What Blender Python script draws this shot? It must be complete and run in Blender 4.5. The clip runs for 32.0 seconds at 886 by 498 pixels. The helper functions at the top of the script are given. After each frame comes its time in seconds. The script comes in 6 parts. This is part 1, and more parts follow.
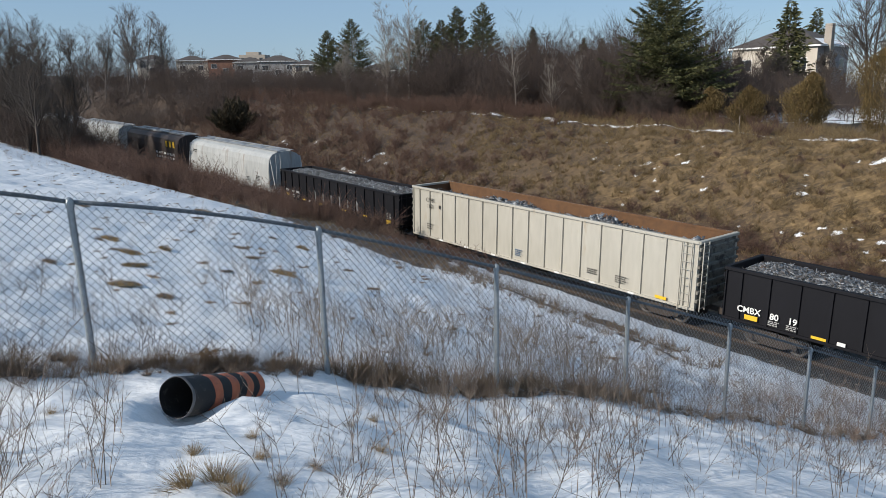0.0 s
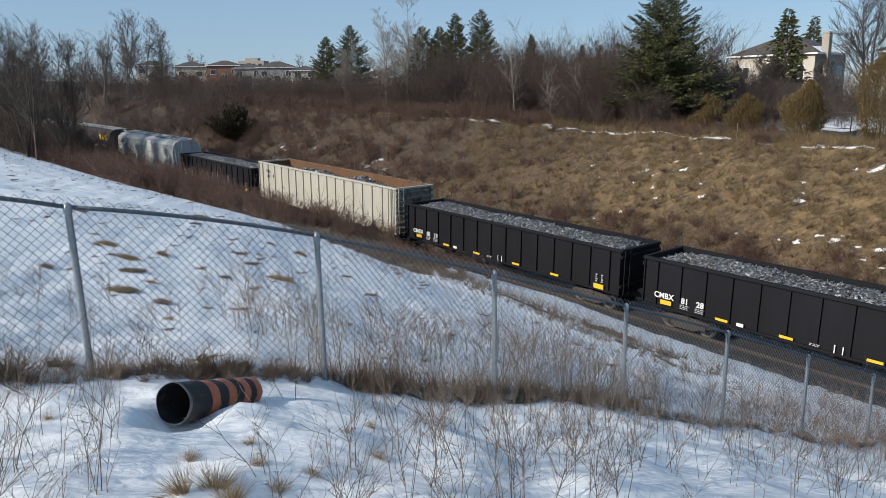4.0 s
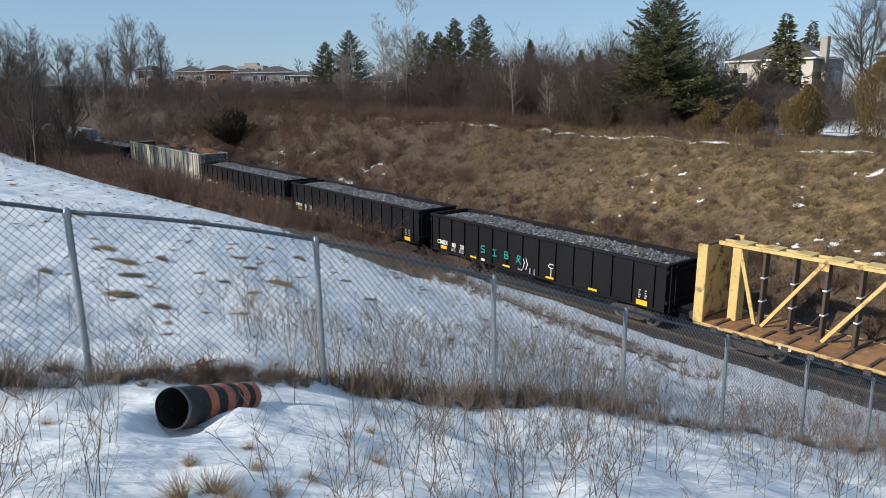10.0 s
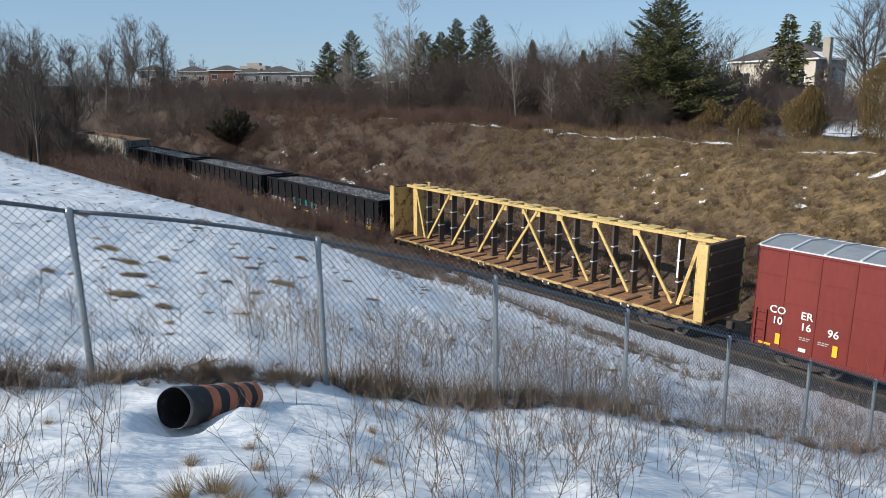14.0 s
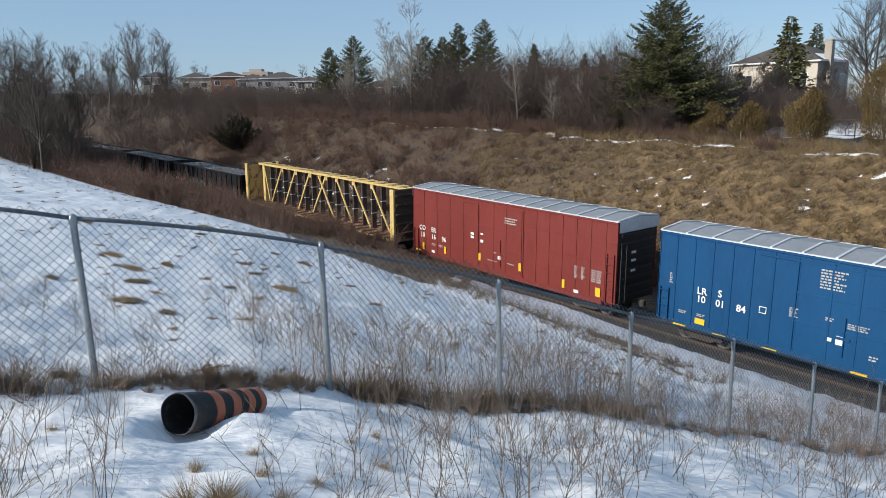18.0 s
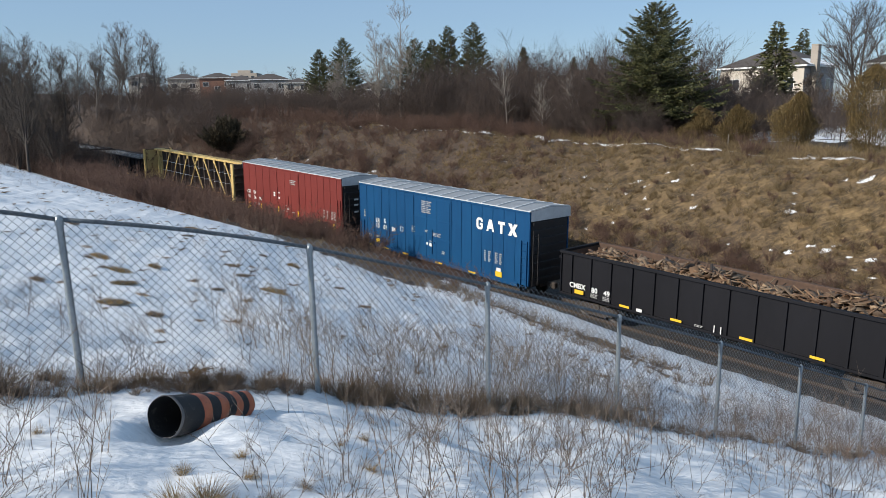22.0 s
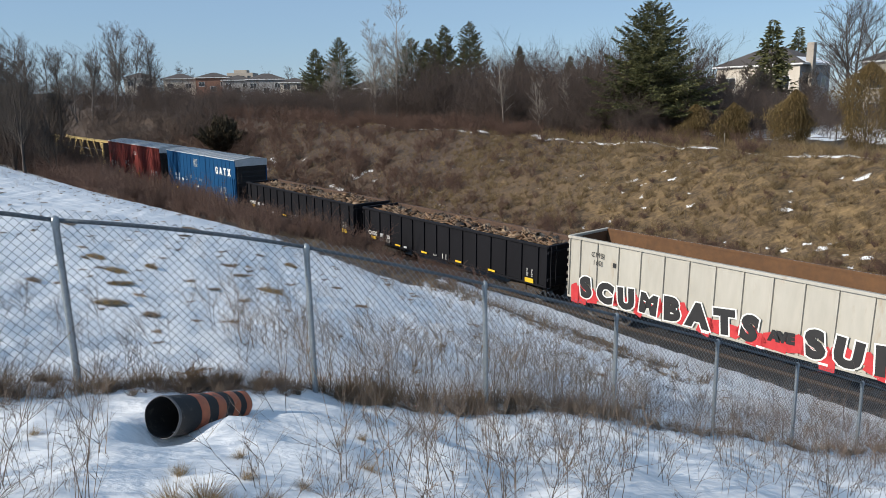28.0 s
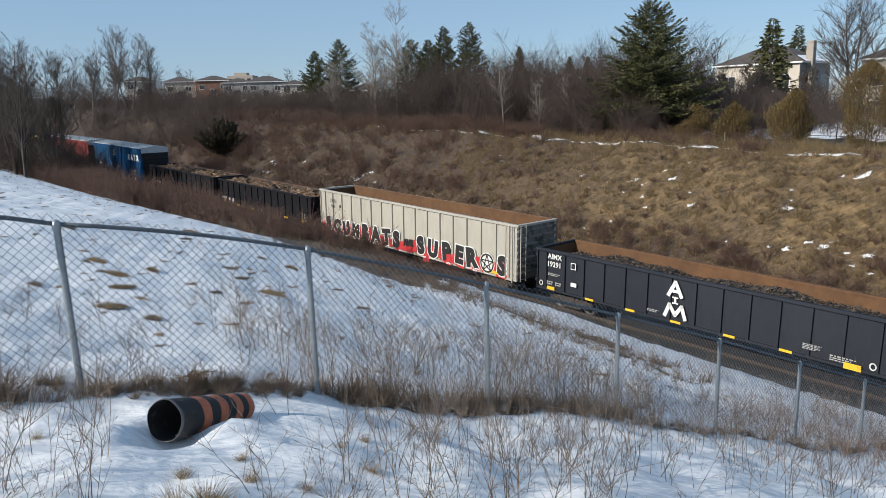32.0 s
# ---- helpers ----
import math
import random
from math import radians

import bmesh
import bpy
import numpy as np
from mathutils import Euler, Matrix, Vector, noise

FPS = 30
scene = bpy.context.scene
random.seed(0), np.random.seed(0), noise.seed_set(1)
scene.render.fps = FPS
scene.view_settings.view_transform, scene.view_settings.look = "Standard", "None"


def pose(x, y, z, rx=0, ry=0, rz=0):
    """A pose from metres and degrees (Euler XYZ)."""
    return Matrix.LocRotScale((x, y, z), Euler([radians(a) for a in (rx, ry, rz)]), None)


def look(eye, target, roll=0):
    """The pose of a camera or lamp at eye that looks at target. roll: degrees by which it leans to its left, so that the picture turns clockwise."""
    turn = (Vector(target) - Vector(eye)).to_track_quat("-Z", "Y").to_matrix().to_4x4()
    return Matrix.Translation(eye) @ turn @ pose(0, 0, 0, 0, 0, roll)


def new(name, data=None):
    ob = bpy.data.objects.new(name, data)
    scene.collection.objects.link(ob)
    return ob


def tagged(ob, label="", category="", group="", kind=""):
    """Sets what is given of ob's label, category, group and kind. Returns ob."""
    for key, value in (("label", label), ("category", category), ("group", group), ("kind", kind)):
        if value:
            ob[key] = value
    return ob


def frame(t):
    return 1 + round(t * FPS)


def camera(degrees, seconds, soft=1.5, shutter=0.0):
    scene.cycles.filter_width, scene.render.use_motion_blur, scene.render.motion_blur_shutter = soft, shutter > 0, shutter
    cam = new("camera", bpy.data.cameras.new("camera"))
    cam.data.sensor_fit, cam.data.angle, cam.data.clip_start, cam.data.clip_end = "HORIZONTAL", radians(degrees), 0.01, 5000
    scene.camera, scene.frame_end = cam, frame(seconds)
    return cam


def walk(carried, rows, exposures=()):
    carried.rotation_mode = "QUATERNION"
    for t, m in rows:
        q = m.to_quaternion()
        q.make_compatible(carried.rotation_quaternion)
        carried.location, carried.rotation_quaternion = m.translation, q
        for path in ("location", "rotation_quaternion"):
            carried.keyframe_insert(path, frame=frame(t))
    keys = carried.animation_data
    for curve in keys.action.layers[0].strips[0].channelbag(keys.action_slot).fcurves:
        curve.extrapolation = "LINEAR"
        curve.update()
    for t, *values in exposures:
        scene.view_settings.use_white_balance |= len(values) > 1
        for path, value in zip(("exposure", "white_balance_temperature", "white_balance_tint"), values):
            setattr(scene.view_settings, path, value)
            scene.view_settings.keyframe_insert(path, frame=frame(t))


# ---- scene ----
EYE_Z = 10.2
FALL = 0.040  # the land falls this much, metre by metre, towards +x


def view(yaw, pitch, roll):
    return pose(0, 0, EYE_Z, 0, math.degrees(FALL), 0) @ pose(0, 0, 0, 0, 0, yaw) @ pose(0, 0, 0, 90 + pitch) @ pose(0, 0, 0, 0, 0, roll)


cam = camera(62.975, 32.0, soft=0.85)
walk(cam, [(t, view(yaw, pitch, roll)) for t, yaw, pitch, roll in (
    (0, 0.38, -12.68, 1.37), (0.5, 0.42, -12.58, 1.40), (1, 0.44, -12.49, 1.51), (1.5, 0.43, -12.42, 1.51), (2, 0.39, -12.35, 1.50),
    (2.5, 0.35, -12.30, 1.57), (3, 0.30, -12.28, 1.53), (3.5, 0.28, -12.23, 1.52), (5.5, 0.06, -12.09, 1.77), (6, 0.03, -12.05, 1.82),
    (6.5, -0.02, -12.04, 1.81), (7, -0.07, -12.02, 1.79), (7.5, -0.06, -12.00, 1.81), (8, -0.01, -11.97, 1.84), (8.5, 0.10, -11.94, 1.74),
    (9, 0.16, -11.92, 1.67), (9.5, 0.20, -11.87, 1.57), (10, 0.19, -11.83, 1.53), (10.5, 0.19, -11.82, 1.61), (11, 0.21, -11.86, 1.54),
    (11.5, 0.19, -11.90, 1.55), (12, 0.20, -11.91, 1.54), (12.5, 0.23, -11.90, 1.56), (13, 0.27, -11.86, 1.59), (13.5, 0.27, -11.87, 1.61),
    (14, 0.34, -11.81, 1.60), (14.5, 0.39, -11.74, 1.57), (16.5, 0.70, -11.52, 1.14), (17, 0.73, -11.49, 1.11), (17.5, 0.69, -11.49, 1.10),
    (18, 0.59, -11.47, 1.19), (18.5, 0.50, -11.46, 1.21), (19, 0.40, -11.43, 1.23), (19.5, 0.32, -11.39, 1.26), (20, 0.22, -11.32, 1.30),
    (20.5, 0.08, -11.24, 1.37), (21, -0.03, -11.21, 1.40), (21.5, -0.16, -11.24, 1.46), (22, -0.29, -11.26, 1.50), (22.5, -0.40, -11.28, 1.50),
    (23, -0.53, -11.32, 1.56), (23.5, -0.60, -11.36, 1.55), (24, -0.61, -11.40, 1.52), (24.5, -0.59, -11.40, 1.50), (25, -0.52, -11.38, 1.48),
    (25.5, -0.48, -11.40, 1.45), (27.5, -0.49, -11.32, 1.42), (28, -0.53, -11.31, 1.34), (28.5, -0.53, -11.34, 1.37), (29, -0.54, -11.32, 1.33),
    (29.5, -0.53, -11.32, 1.32), (30, -0.48, -11.28, 1.23), (30.5, -0.45, -11.27, 1.16), (31, -0.45, -11.27, 1.06), (31.5, -0.45, -11.25, 0.98),
    (32, -0.44, -11.23, 0.89))], exposures=((0.0, -0.08, 6300, 10), (5.0, 0.0, 6300, 10), (13.0, 0.05, 6300, 10), (32.0, 0.03, 6300, 10)))

# ---- light: low winter sun from the camera's side of the line, clear hazy sky ----
SUN_AZ, SUN_EL = radians(210), radians(28)
world = bpy.data.worlds.new("winter_sky")
scene.world = world
world.use_nodes = True
wn = world.node_tree.nodes
sky = wn.new("ShaderNodeTexSky")
sky.sky_type, sky.sun_disc = "NISHITA", False
sky.sun_elevation, sky.sun_rotation = SUN_EL, radians(90) - SUN_AZ
sky.air_density, sky.dust_density, sky.ozone_density = 1.0, 0.2, 4.8
wn["Background"].inputs["Strength"].default_value = 0.115
# a thin, uneven veil of high cloud over the whole sky
veil, veil_at, veil_amount, veiled = wn.new("ShaderNodeTexNoise"), wn.new("ShaderNodeMapping"), wn.new("ShaderNodeMapRange"), wn.new("ShaderNodeMix")
veil_at.inputs["Scale"].default_value = (1.2, 1.2, 6.0)
veil.inputs["Scale"].default_value, veil.inputs["Detail"].default_value = 2.2, 5
veil_amount.inputs["To Min"].default_value, veil_amount.inputs["To Max"].default_value = 0.45, 0.75
veiled.data_type = "RGBA"
veiled.inputs["B"].default_value = (2.9, 4.1, 5.5, 1.0)
for a, b in ((wn.new("ShaderNodeTexCoord").outputs["Generated"], veil_at.inputs["Vector"]), (veil_at.outputs["Vector"], veil.inputs["Vector"]), (veil.outputs["Fac"], veil_amount.inputs["Value"]),
             (veil_amount.outputs["Result"], veiled.inputs["Factor"]), (sky.outputs["Color"], veiled.inputs["A"]), (veiled.outputs["Result"], wn["Background"].inputs["Color"])):
    world.node_tree.links.new(a, b)
sun_data = bpy.data.lights.new("sun", "SUN")
sun_data.energy, sun_data.angle, sun_data.color = 5.0, radians(0.6), (1.0, 0.92, 0.80)
sun = new("sun", sun_data)
sun_way = Vector((math.cos(SUN_AZ) * math.cos(SUN_EL), math.sin(SUN_AZ) * math.cos(SUN_EL), math.sin(SUN_EL)))
sun.matrix_world = look(sun_way * 100, (0, 0, 0))

# ---- materials ----


def rgb(*c):
    return (*c, 1.0)


def surface(name, base, other, rough=0.6, metal=0.0, grain=6.0, blotch=0.6, stain=None, stain_at=0.62, bump=0.15, stretch=(1, 1, 1), per_object=0.0, gloss=0.5):
    """Two colours mixed by noise at two scales, stains with a shape of their own, and a fine relief."""
    m = bpy.data.materials.new(name)
    m.use_nodes = True
    n, link = m.node_tree.nodes, m.node_tree.links.new
    b = n["Principled BSDF"]
    co = n.new("ShaderNodeTexCoord")
    mp = n.new("ShaderNodeMapping")
    mp.inputs["Scale"].default_value = stretch
    link(co.outputs["Object"], mp.inputs["Vector"])
    fine, wide = n.new("ShaderNodeTexNoise"), n.new("ShaderNodeTexNoise")
    fine.inputs["Scale"].default_value, fine.inputs["Detail"].default_value = grain, 6
    wide.inputs["Scale"].default_value, wide.inputs["Detail"].default_value = blotch, 4
    for x in (fine, wide):
        link(mp.outputs["Vector"], x.inputs["Vector"])
    add = n.new("ShaderNodeMath")
    add.operation = "MULTIPLY_ADD"
    add.inputs[1].default_value = 0.55
    link(fine.outputs["Fac"], add.inputs[0])
    half = n.new("ShaderNodeMath")
    half.operation = "MULTIPLY"
    half.inputs[1].default_value = 0.55
    link(wide.outputs["Fac"], half.inputs[0])
    link(half.outputs[0], add.inputs[2])
    ramp = n.new("ShaderNodeValToRGB")
    ramp.color_ramp.elements[0].position, ramp.color_ramp.elements[1].position = 0.36, 0.74
    ramp.color_ramp.elements[0].color, ramp.color_ramp.elements[1].color = rgb(*base), rgb(*other)
    link(add.outputs[0], ramp.inputs["Fac"])
    out = ramp.outputs["Color"]
    if stain:
        sn = n.new("ShaderNodeTexNoise")
        sn.inputs["Scale"].default_value, sn.inputs["Detail"].default_value, sn.inputs["Roughness"].default_value = blotch * 2.3, 8, 0.65
        link(mp.outputs["Vector"], sn.inputs["Vector"])
        sr = n.new("ShaderNodeValToRGB")
        sr.color_ramp.elements[0].position, sr.color_ramp.elements[1].position = stain_at, stain_at + 0.1
        link(sn.outputs["Fac"], sr.inputs["Fac"])
        mix = n.new("ShaderNodeMix")
        mix.data_type = "RGBA"
        link(sr.outputs["Color"], mix.inputs["Factor"])
        link(out, mix.inputs["A"])
        mix.inputs["B"].default_value = rgb(*stain)
        out = mix.outputs["Result"]
    if per_object:
        info = n.new("ShaderNodeObjectInfo")
        hue = n.new("ShaderNodeHueSaturation")
        val = n.new("ShaderNodeMapRange")
        val.inputs["To Min"].default_value, val.inputs["To Max"].default_value = 1 - per_object, 1 + per_object
        link(info.outputs["Random"], val.inputs["Value"])
        link(val.outputs["Result"], hue.inputs["Value"])
        link(out, hue.inputs["Color"])
        out = hue.outputs["Color"]
    link(out, b.inputs["Base Color"])
    rr = n.new("ShaderNodeMapRange")
    rr.inputs["To Min"].default_value, rr.inputs["To Max"].default_value = max(rough - 0.12, 0.05), min(rough + 0.15, 1)
    link(fine.outputs["Fac"], rr.inputs["Value"])
    link(rr.outputs["Result"], b.inputs["Roughness"])
    b.inputs["Metallic"].default_value, b.inputs["Specular IOR Level"].default_value = metal, gloss
    if bump:
        bp = n.new("ShaderNodeBump")
        bp.inputs["Strength"].default_value, bp.inputs["Distance"].default_value = bump, 0.03
        link(fine.outputs["Fac"], bp.inputs["Height"])
        link(bp.outputs["Normal"], b.inputs["Normal"])
    return m


def island_surface(name, colours, rough=0.7, metal=0.0):
    """Loose pieces in one mesh: each island takes its own tone from the ramp."""
    m = bpy.data.materials.new(name)
    m.use_nodes = True
    n, link = m.node_tree.nodes, m.node_tree.links.new
    b = n["Principled BSDF"]
    geo = n.new("ShaderNodeNewGeometry")
    ramp = n.new("ShaderNodeValToRGB")
    els = ramp.color_ramp.elements
    while len(els) < len(colours):
        els.new(0.5)
    for k, c in enumerate(colours):
        els[k].position, els[k].color = k / (len(colours) - 1), rgb(*c)
    link(geo.outputs["Random Per Island"], ramp.inputs["Fac"])
    link(ramp.outputs["Color"], b.inputs["Base Color"])
    b.inputs["Roughness"].default_value, b.inputs["Metallic"].default_value = rough, metal
    return m


def ground_surface():
    """Snow over winter grass, soil and ballast; the share of each is set vertex by vertex, its edge broken by noise."""
    m = bpy.data.materials.new("winter_ground")
    m.use_nodes = True
    n, link = m.node_tree.nodes, m.node_tree.links.new
    b = n["Principled BSDF"]
    co = n.new("ShaderNodeTexCoord")

    def tex(scale, detail=6, rough=0.6):
        x = n.new("ShaderNodeTexNoise")
        x.inputs["Scale"].default_value, x.inputs["Detail"].default_value, x.inputs["Roughness"].default_value = scale, detail, rough
        link(co.outputs["Object"], x.inputs["Vector"])
        return x.outputs["Fac"]

    def ramp(fac, *stops):
        r = n.new("ShaderNodeValToRGB")
        els = r.color_ramp.elements
        while len(els) < len(stops):
            els.new(0.5)
        for k, (p, c) in enumerate(stops):
            els[k].position, els[k].color = p, rgb(*c)
        link(fac, r.inputs["Fac"])
        return r.outputs["Color"]

    def mixed(fac, a, c):
        x = n.new("ShaderNodeMix")
        x.data_type = "RGBA"
        link(fac, x.inputs["Factor"])
        link(a, x.inputs["A"])
        link(c, x.inputs["B"])
        return x.outputs["Result"]

    def math_node(op, a, c):
        x = n.new("ShaderNodeMath")
        x.operation = op
        for k, v in enumerate((a, c)):
            if isinstance(v, (int, float)):
                x.inputs[k].default_value = v
            else:
                link(v, x.inputs[k])
        return x.outputs[0]

    def share(name, spread, *noises):
        a = n.new("ShaderNodeAttribute")
        a.attribute_name = name
        v = a.outputs["Fac"]
        for tx, amount in noises:
            v = math_node("ADD", v, math_node("MULTIPLY", math_node("SUBTRACT", tx, 0.5), amount))
        r = n.new("ShaderNodeMapRange")
        r.inputs["From Min"].default_value, r.inputs["From Max"].default_value = 0.5 - spread, 0.5 + spread
        link(v, r.inputs["Value"])
        return r.outputs["Result"]

    fine, mid, wide, huge = tex(28), tex(5), tex(0.9), tex(0.16)
    lie = n.new("ShaderNodeMapping")
    lie.inputs["Rotation"].default_value, lie.inputs["Scale"].default_value = (0, 0, radians(-22)), (0.9, 4.6, 2.2)
    link(co.outputs["Object"], lie.inputs["Vector"])
    streak = n.new("ShaderNodeTexNoise")
    streak.inputs["Scale"].default_value, streak.inputs["Detail"].default_value, streak.inputs["Roughness"].default_value = 1.4, 6, 0.62
    link(lie.outputs["Vector"], streak.inputs["Vector"])
    laid = math_node("ADD", math_node("MULTIPLY", mid, 0.4), math_node("MULTIPLY", streak.outputs["Fac"], 0.6))
    grass = ramp(laid, (0.36, (0.026, 0.016, 0.009)), (0.5, (0.120, 0.079, 0.034)), (0.63, (0.36, 0.245, 0.110)))
    tone = ramp(wide, (0.40, (0.030, 0.019, 0.011)), (0.5, (0.115, 0.074, 0.034)), (0.60, (0.29, 0.19, 0.085)))
    half = n.new("ShaderNodeValue")
    half.outputs[0].default_value = 0.5
    grass = mixed(half.outputs[0], grass, tone)
    brush = ramp(mid, (0.3, (0.028, 0.018, 0.012)), (0.55, (0.078, 0.050, 0.031)), (0.75, (0.14, 0.090, 0.052)))
    soil = mixed(share("brushy", 0.25, (huge, 0.7), (wide, 0.5)), grass, brush)
    stones = ramp(fine, (0.3, (0.015, 0.0145, 0.014)), (0.5, (0.042, 0.040, 0.038)), (0.7, (0.10, 0.096, 0.092)))
    soil = mixed(share("stony", 0.15, (mid, 0.6)), soil, stones)
    white = ramp(mid, (0.3, (0.745, 0.76, 0.775)), (0.7, (0.82, 0.83, 0.838)))
    cover = share("snowy", 0.05, (mid, 0.35), (wide, 0.45), (fine, 0.15))
    link(mixed(cover, soil, white), b.inputs["Base Color"])
    b.inputs["Roughness"].default_value = 0.75
    bp = n.new("ShaderNodeBump")
    bp.inputs["Strength"].default_value, bp.inputs["Distance"].default_value = 0.6, 0.08
    link(math_node("ADD", math_node("MULTIPLY", tex(2.2, 3, 0.5), 1.6), math_node("ADD", math_node("MULTIPLY", laid, 0.7), math_node("MULTIPLY", fine, 0.09))), bp.inputs["Height"])
    link(bp.outputs["Normal"], b.inputs["Normal"])
    return m


GROUND = ground_surface()
BLACK_PAINT = surface("black_car_paint", (0.005, 0.005, 0.007), (0.010, 0.010, 0.013), 0.65, 0, 9, 0.5, (0.020, 0.017, 0.015), 0.66, 0.06, (1, 1, 0.25), 0.0, 0.22)
SLATE_PAINT = surface("slate_car_paint", (0.013, 0.016, 0.023), (0.023, 0.026, 0.034), 0.6, 0, 9, 0.5, (0.05, 0.042, 0.038), 0.68, 0.06, (1, 1, 0.25), 0.0, 0.3)
CREAM_PAINT = surface("cream_car_paint", (0.37, 0.348, 0.295), (0.45, 0.425, 0.365), 0.55, 0, 5, 0.5, (0.36, 0.29, 0.21), 0.62, 0.06, (1, 1, 0.2))
# cream with grime, darkened further to paint in the shade of the car ends
SHADED_GRIMY_CREAM = surface("shaded_grimy_cream_paint", (0.13, 0.12, 0.10), (0.24, 0.225, 0.19), 0.7, 0, 6, 0.9, (0.06, 0.052, 0.044), 0.5, 0.08)
RUST_WALL = surface("rusty_inner_steel", (0.085, 0.042, 0.019), (0.155, 0.078, 0.034), 0.85, 0, 4, 0.7, (0.10, 0.045, 0.022), 0.6, 0.15)
RED_PAINT = surface("oxide_red_car_paint", (0.142, 0.024, 0.020), (0.19, 0.034, 0.028), 0.6, 0, 7, 0.5, (0.11, 0.024, 0.02), 0.66, 0.05, (1, 1, 0.25), 0.0, 0.3)
BLUE_PAINT = surface("deep_blue_car_paint", (0.0015, 0.044, 0.128), (0.003, 0.063, 0.168), 0.62, 0, 7, 0.5, (0.012, 0.052, 0.13), 0.68, 0.05, (1, 1, 0.25), 0.0, 0.28)
ROOF_METAL = surface("galvanised_roof", (0.25, 0.265, 0.28), (0.36, 0.37, 0.38), 0.55, 0.3, 5, 0.7, (0.29, 0.28, 0.27), 0.62, 0.08)
YELLOW_PAINT = surface("faded_yellow_car_paint", (0.50, 0.355, 0.125), (0.64, 0.475, 0.19), 0.55, 0, 6, 0.8, (0.28, 0.15, 0.06), 0.57, 0.08)
DECK_RUST = surface("rusty_deck", (0.14, 0.062, 0.026), (0.42, 0.215, 0.09), 0.85, 0, 4, 0.7, (0.46, 0.32, 0.18), 0.6, 0.25)
DARK_RUST = surface("dark_rust_steel", (0.055, 0.032, 0.022), (0.11, 0.065, 0.042), 0.8, 0, 5, 0.7, (0.17, 0.10, 0.06), 0.62, 0.12)
STAINED_YELLOW = surface("rust_stained_yellow", (0.44, 0.30, 0.11), (0.56, 0.41, 0.17), 0.6, 0, 6, 0.9, (0.15, 0.08, 0.04), 0.5, 0.1)
DARK_POST = surface("dark_stained_posts", (0.045, 0.032, 0.025), (0.09, 0.062, 0.045), 0.7, 0, 8, 1, (0.15, 0.10, 0.07), 0.62, 0.1)
ROOF_EDGE = surface("bright_galvanised_edge", (0.50, 0.52, 0.53), (0.64, 0.655, 0.66), 0.5, 0.2, 5, 0.7, None, 0.62, 0.05)
HOPPER_WHITE = surface("dirty_white_car_paint", (0.31, 0.32, 0.315), (0.45, 0.455, 0.445), 0.55, 0, 5, 0.5, (0.28, 0.25, 0.22), 0.58, 0.06, (1, 1, 0.2))
HOPPER_DARK = surface("dark_brown_car_paint", (0.030, 0.022, 0.020), (0.052, 0.038, 0.033), 0.6, 0, 5, 0.5, (0.08, 0.05, 0.04), 0.62, 0.06, (1, 1, 0.2))
RUNNING_GEAR = surface("greasy_cast_steel", (0.035, 0.030, 0.027), (0.075, 0.058, 0.046), 0.75, 0.2, 8, 1.2, (0.12, 0.065, 0.035), 0.64, 0.15)
TREAD = surface("worn_wheel_steel", (0.05, 0.045, 0.042), (0.11, 0.098, 0.09), 0.55, 0.4, 8, 1.2, None, 0.6, 0.05)
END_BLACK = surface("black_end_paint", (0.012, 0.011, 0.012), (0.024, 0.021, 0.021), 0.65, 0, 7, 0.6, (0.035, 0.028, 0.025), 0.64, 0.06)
SCUFFED = surface("scuffed_pale_paint", (0.10, 0.105, 0.11), (0.26, 0.265, 0.27), 0.7, 0, 9, 3, (0.02, 0.02, 0.022), 0.52, 0.05)
FADED_MARK = surface("faded_white_lettering", (0.30, 0.30, 0.29), (0.46, 0.46, 0.44), 0.6, 0, 14, 2, None, 0.6, 0)
WHITE_MARK = surface("white_lettering", (0.66, 0.66, 0.63), (0.78, 0.78, 0.75), 0.6, 0, 14, 2, None, 0.6, 0)
BLACK_MARK = surface("black_lettering", (0.012, 0.012, 0.013), (0.025, 0.024, 0.025), 0.6, 0, 14, 2, None, 0.6, 0)
RED_MARK = surface("red_spray_paint", (0.46, 0.025, 0.03), (0.56, 0.045, 0.05), 0.6, 0, 5, 1, None, 0.6, 0)
TEAL_MARK = surface("teal_spray_paint", (0.015, 0.20, 0.19), (0.03, 0.30, 0.28), 0.6, 0, 5, 1, None, 0.6, 0)
YELLOW_MARK = surface("yellow_reflector", (0.70, 0.42, 0.02), (0.80, 0.52, 0.04), 0.4, 0, 14, 2, None, 0.6, 0)
SCRAP_GREY = island_surface("shredded_scrap", ((0.05, 0.055, 0.06), (0.16, 0.17, 0.18), (0.09, 0.085, 0.085), (0.34, 0.35, 0.36), (0.13, 0.10, 0.08), (0.22, 0.235, 0.25), (0.55, 0.56, 0.57)), 0.5, 0.35)
SCRAP_RUST = island_surface("rusty_scrap", ((0.06, 0.032, 0.02), (0.21, 0.125, 0.068), (0.10, 0.058, 0.036), (0.34, 0.24, 0.15), (0.04, 0.03, 0.025), (0.24, 0.155, 0.09)), 0.75, 0.1)
SCRAP_DARK = island_surface("dark_borings", ((0.03, 0.026, 0.022), (0.09, 0.07, 0.055), (0.06, 0.045, 0.035), (0.16, 0.12, 0.09)), 0.8, 0.1)
STONES = island_surface("ballast_stones", ((0.028, 0.027, 0.026), (0.085, 0.081, 0.077), (0.05, 0.048, 0.046), (0.15, 0.144, 0.137)), 0.85)
GALVANISED = surface("galvanised_steel", (0.24, 0.27, 0.29), (0.36, 0.39, 0.41), 0.45, 0.6, 20, 2, None, 0.6, 0.05)
